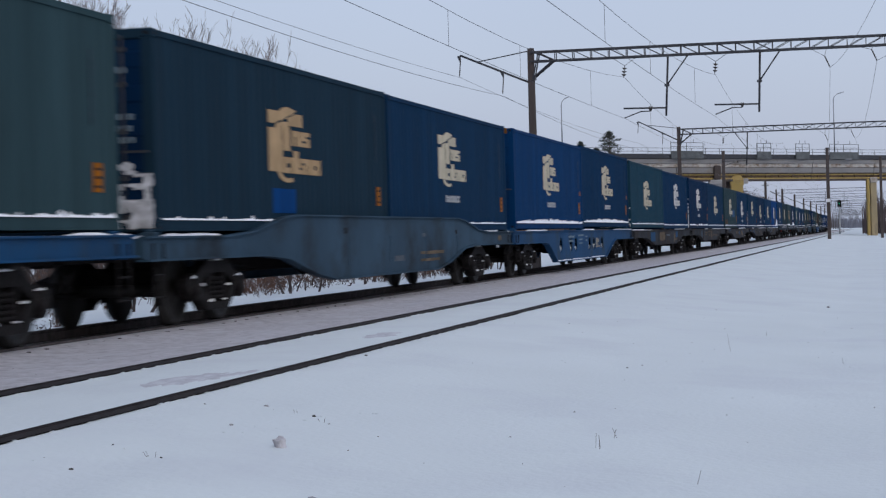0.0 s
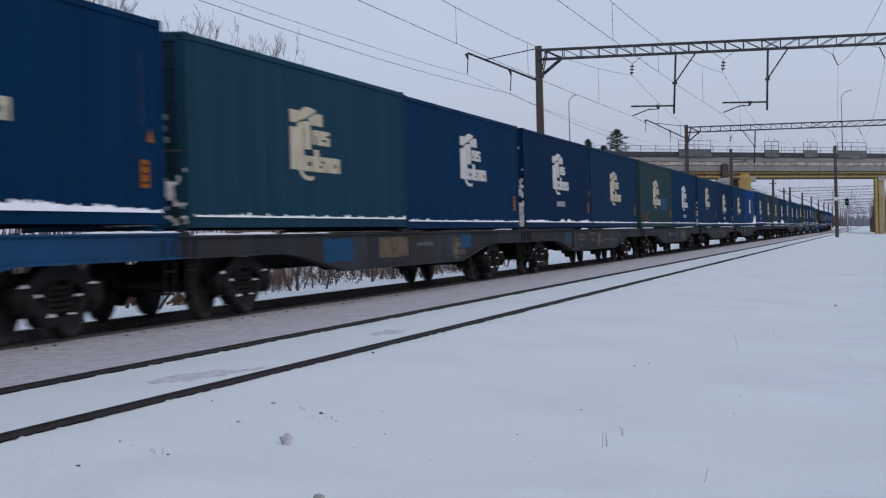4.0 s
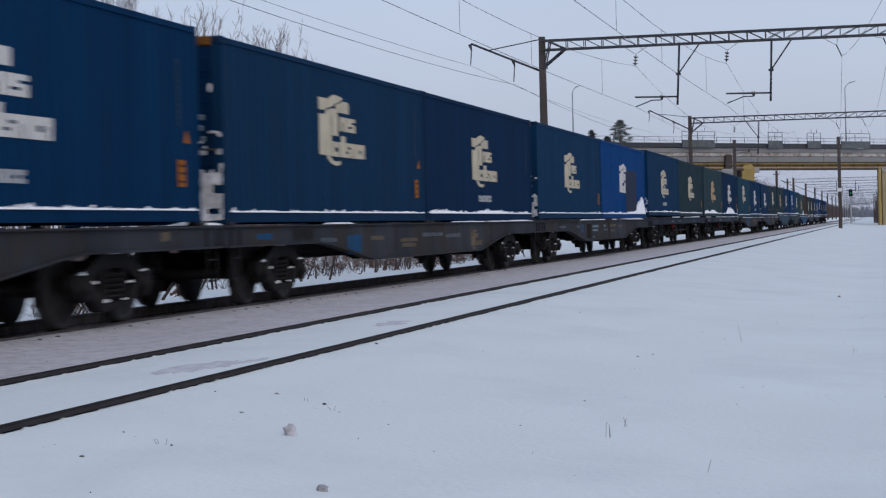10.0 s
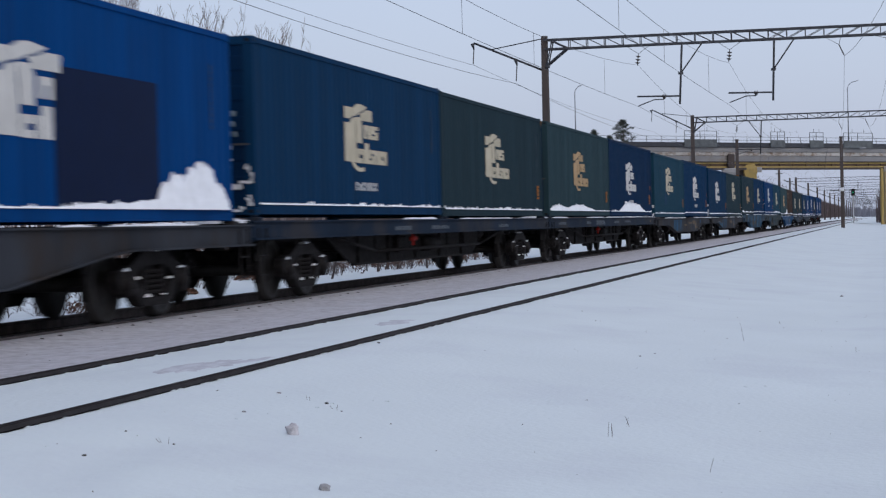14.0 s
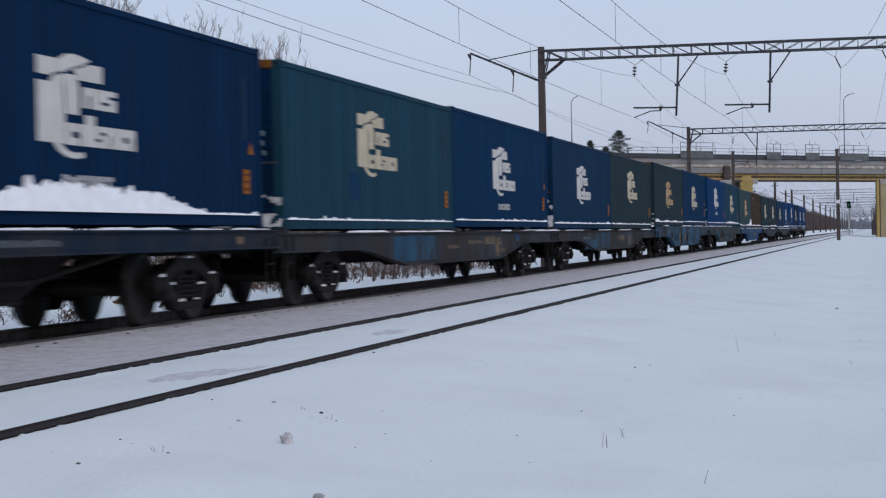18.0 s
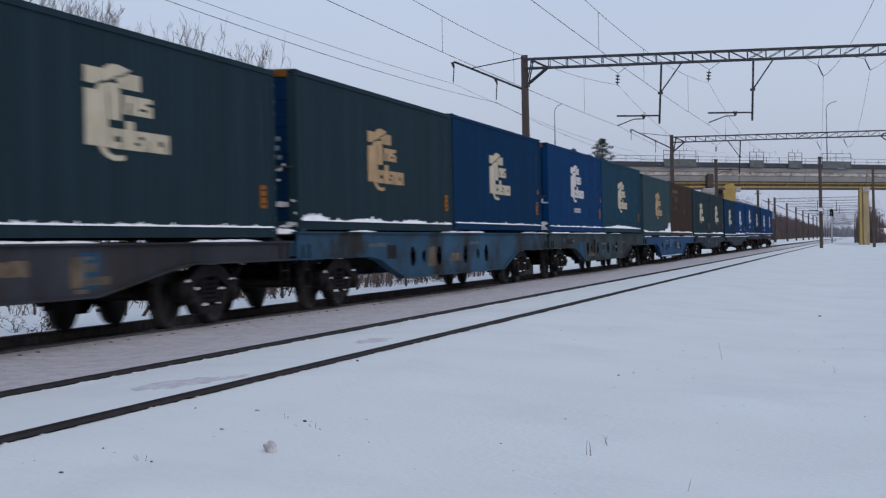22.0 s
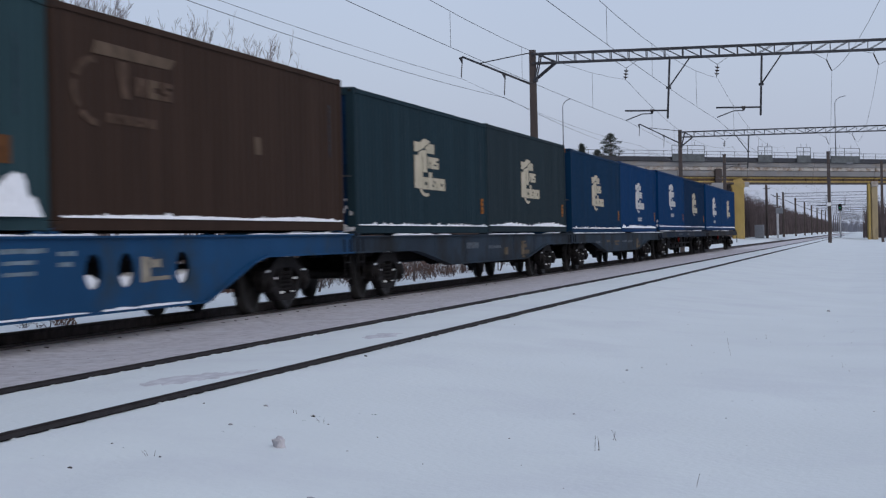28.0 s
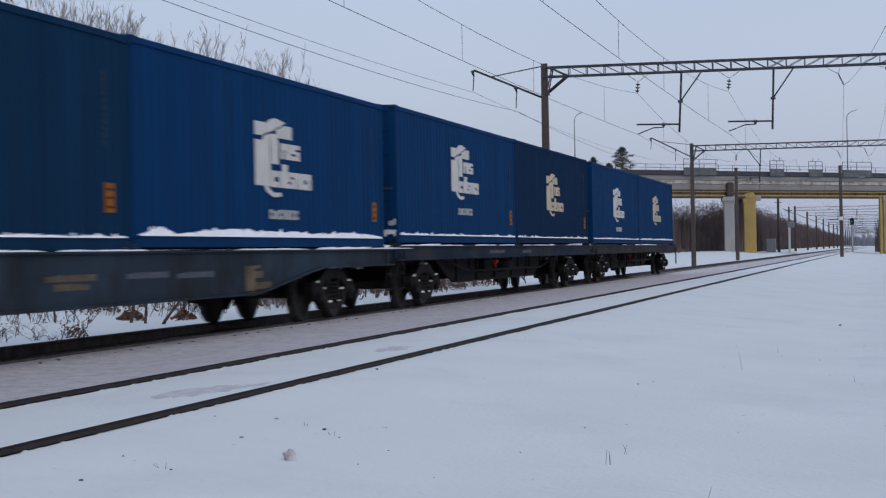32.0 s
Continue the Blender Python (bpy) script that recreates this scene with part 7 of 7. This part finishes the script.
def pine(x, y, z0, z1, r, seed):
    rng = random.Random(seed)
    ob = thing("pine_tree", pose(x, y, z0), "dark green pine with an uneven open crown", "tree", "pines behind the bridge")
    hgt = z1 - z0
    bm = bmesh.new()
    rod(bm, (0, 0, -1), (0.1, 0, hgt * 0.97), 0.28, 8, 0.07)
    for i in range(26):
        t = 0.42 + 0.56 * i / 26
        a = rng.uniform(0, 2 * math.pi)
        l = r * (1.15 - t * 0.75) * rng.uniform(0.5, 1.1)
        rod(bm, (0.1 * t, 0, hgt * t), (math.cos(a) * l, math.sin(a) * l, hgt * t + l * 0.25), 0.06, 4, 0.02)
    part("trunk", bm, BARK, ob)
    vs, fs = [], []
    centres = []
    for i in range(34):
        t = 0.60 + 0.40 * (i / 33)
        a = i * 2.4 + rng.uniform(-0.4, 0.4)
        g = (t - 0.60) / 0.40
        l = r * (0.80 + 0.6 * g - 1.3 * g * g) * rng.uniform(0.5, 1.1)
        for f in (0.4, 0.75, 0.9, 1.0):
            centres.append(Vector((math.cos(a) * l * f, math.sin(a) * l * f, hgt * t + l * f * 0.15)))
    for c in centres:
        for _ in range(20):
            d = Vector((rng.uniform(-1, 1), rng.uniform(-1, 1), rng.uniform(-0.4, 1))).normalized() * rng.uniform(0.2, 0.42)
            w = d.orthogonal().normalized() * 0.05
            k = len(vs)
            p = c + Vector((rng.gauss(0, 0.20), rng.gauss(0, 0.20), rng.gauss(0, 0.10)))
            vs += [tuple(p - w), tuple(p + w), tuple(p + d)]
            fs.append((k, k + 1, k + 2))
    me = bpy.data.meshes.new("crown")
    me.from_pydata(vs, [], fs)
    me.materials.append(NEEDLE)
    part("crown", me, None, ob)


pine(-44.5, 345, 8.0, 19.2, 2.5, 3)
pine(-49.8, 346, 6.0, 17.6, 1.3, 4)
pine(-47.6, 350, 6.0, 16.6, 1.6, 5)

# ---- small things in the snow ----
rng = random.Random(77)
vs, fs = [], []
for i in range(150):
    x, y = (rng.uniform(-4.6, 0.8), rng.uniform(8, 34)) if i < 90 else (rng.uniform(-9.1, -6.8), rng.uniform(12, 40))
    z, r, k = ground_z(x, y) + (0.0 if i < 90 else 0.012), rng.uniform(0.003, 0.009), len(vs)
    turn = rng.uniform(0, 6.28)
    c, sn = math.cos(turn) * r, math.sin(turn) * r
    e = rng.uniform(0.3, 1.0)
    vs += [(x + c, y + sn, z), (x - sn * e, y + c * e, z), (x - c, y - sn, z), (x + sn * e, y - c * e, z), (x, y, z + r * 0.7)]
    fs += [(k, k + 1, k + 4), (k + 1, k + 2, k + 4), (k + 2, k + 3, k + 4), (k + 3, k, k + 4)]
me = bpy.data.meshes.new("scattered_specks")
me.from_pydata(vs, [], fs)
me.materials.append(BRUSH)
tagged(new("scattered_specks", me), "tiny brown specks of dirt scattered over the snow", "debris", kind="stuff")


def lump(name, x, y, r, mat, label, category, seed, squash=0.7, group=""):
    bm = bmesh.new()
    bmesh.ops.create_icosphere(bm, subdivisions=2, radius=r)
    for v in bm.verts:
        v.co *= 1 + 0.45 * noise.noise(v.co * (1.6 / r) + Vector((seed * 3.1, 0, 0)))
        v.co.z = v.co.z * squash + r * squash * 0.55
    for f in bm.faces:
        f.smooth = False
    ob = part(name, bm, mat)
    ob.matrix_basis = pose(x, y, ground_z(x, y) - 0.004, 0, 0, seed * 47)
    return tagged(ob, label, category, group)


STONE = material("grey_frosted_stone", (0.30, 0.30, 0.31), 0.8, scale=20, vary=0.25, fine=80, bump=0.4)
PALE_STONE = material("frosted_pale_stone", (0.48, 0.47, 0.50), 0.8, scale=20, vary=0.2, fine=80, bump=0.4, spec=0.1)
SOIL = material("dark_ballast_pebble", (0.06, 0.055, 0.055), 0.8, scale=20, vary=0.4, fine=80, bump=0.4)
lump("snow_lump", -3.5, 11.2, 0.042, PALE_STONE, "small pale grey lump of frozen snow", "snow lump", 1, 1.1)
lump("snow_lump", -2.78, 9.41, 0.032, STONE, "small grey stone showing through snow", "stone", 2, 0.7)
for i, (x, y, r) in enumerate(((-4.28, 13.39, 0.017), (-4.66, 13.14, 0.009), (-3.79, 12.94, 0.016), (-3.58, 12.58, 0.008), (-4.07, 11.98, 0.014), (-4.79, 18.21, 0.015), (-4.22, 9.73, 0.013),
                              (-3.94, 10.35, 0.008), (-0.71, 36.34, 0.030), (-4.36, 10.67, 0.008), (-2.23, 14.74, 0.009), (-2.41, 19.61, 0.012), (-2.30, 20.0, 0.010), (-1.1, 15.2, 0.008))):
    lump("pebble", x, y, r, SOIL if i % 4 else STONE, "small dark pebble lying in the snow", "pebble", i + 3, 0.7, "pebbles in the snow")


crng = random.Random(61)
for i in range(26):
    u = crng.random()
    x, y = (-4.55 + 1.05 * u + crng.gauss(0, 0.10), 9.6 + 3.9 * u + crng.gauss(0, 0.25)) if i < 19 else (crng.uniform(-3.2, -1.0), crng.uniform(13.5, 19))
    lump("snow_crust", x, y, crng.uniform(0.008, 0.020), SNOW, "low crust of wind-packed snow", "snow lump", 40 + i, 0.34, "snow crusts")


def tuft(x, y, n, hgt, seed):
    rng = random.Random(seed)
    bm = bmesh.new()
    for _ in range(n):
        a = (rng.uniform(-0.03, 0.03), rng.uniform(-0.03, 0.03), -0.02)
        b = (a[0] + rng.uniform(-0.03, 0.03), a[1] + rng.uniform(-0.02, 0.02), hgt * rng.uniform(0.5, 1))
        c = (b[0] + (b[0] - a[0]) * 0.4, b[1], b[2] + hgt * rng.uniform(0.25, 0.45))
        rod(bm, a, b, 0.0013, 3)
        rod(bm, b, c, 0.0012, 3, 0.0008)
    ob = part("dry_grass_tuft", bm, BRUSH)
    ob.matrix_basis = pose(x, y, ground_z(x, y))
    return tagged(ob, "few dry grass stems poking through the snow", "grass", "grass stems in the snow")


for i, (x, y, n, hgt) in enumerate(((-1.75, 12.52, 3, 0.07), (-1.71, 13.19, 2, 0.06), (-1.61, 22.87, 1, 0.16), (-0.26, 21.65, 1, 0.06), (-1.34, 26.76, 1, 0.07),
                                    (-1.0, 11.2, 1, 0.06), (-3.95, 13.0, 2, 0.03), (-3.62, 12.66, 2, 0.035), (-4.02, 10.4, 3, 0.035))):
    tuft(x, y, n, hgt, i)

# ---- motions ----
def travelled(t):
    return 12.38 * t - (0.5 - 0.185 * t + 0.0052 * t * t) + 0.5


def motions():
    times = [0, 4, 8, 12, 16, 20, 24, 28, 32]
    for ob in MOVERS:
        m = ob.matrix_basis.copy()
        walk(ob, [(t, pose(0, -travelled(t), 0) @ m) for t in times])
    first = WHEELSETS[0]
    count = 960
    rows = []
    for i in range(count + 1):
        t = 32.0 * i / count
        rows.append((t, pose(0, 0, 0, math.degrees(travelled(t) / WHEEL_R) % 360)))
    walk(first, rows)
    for w in WHEELSETS[1:]:
        w.rotation_mode = "QUATERNION"
        w.animation_data_create()
        w.animation_data.action = first.animation_data.action
        w.animation_data.action_slot = first.animation_data.action_slot


motions()
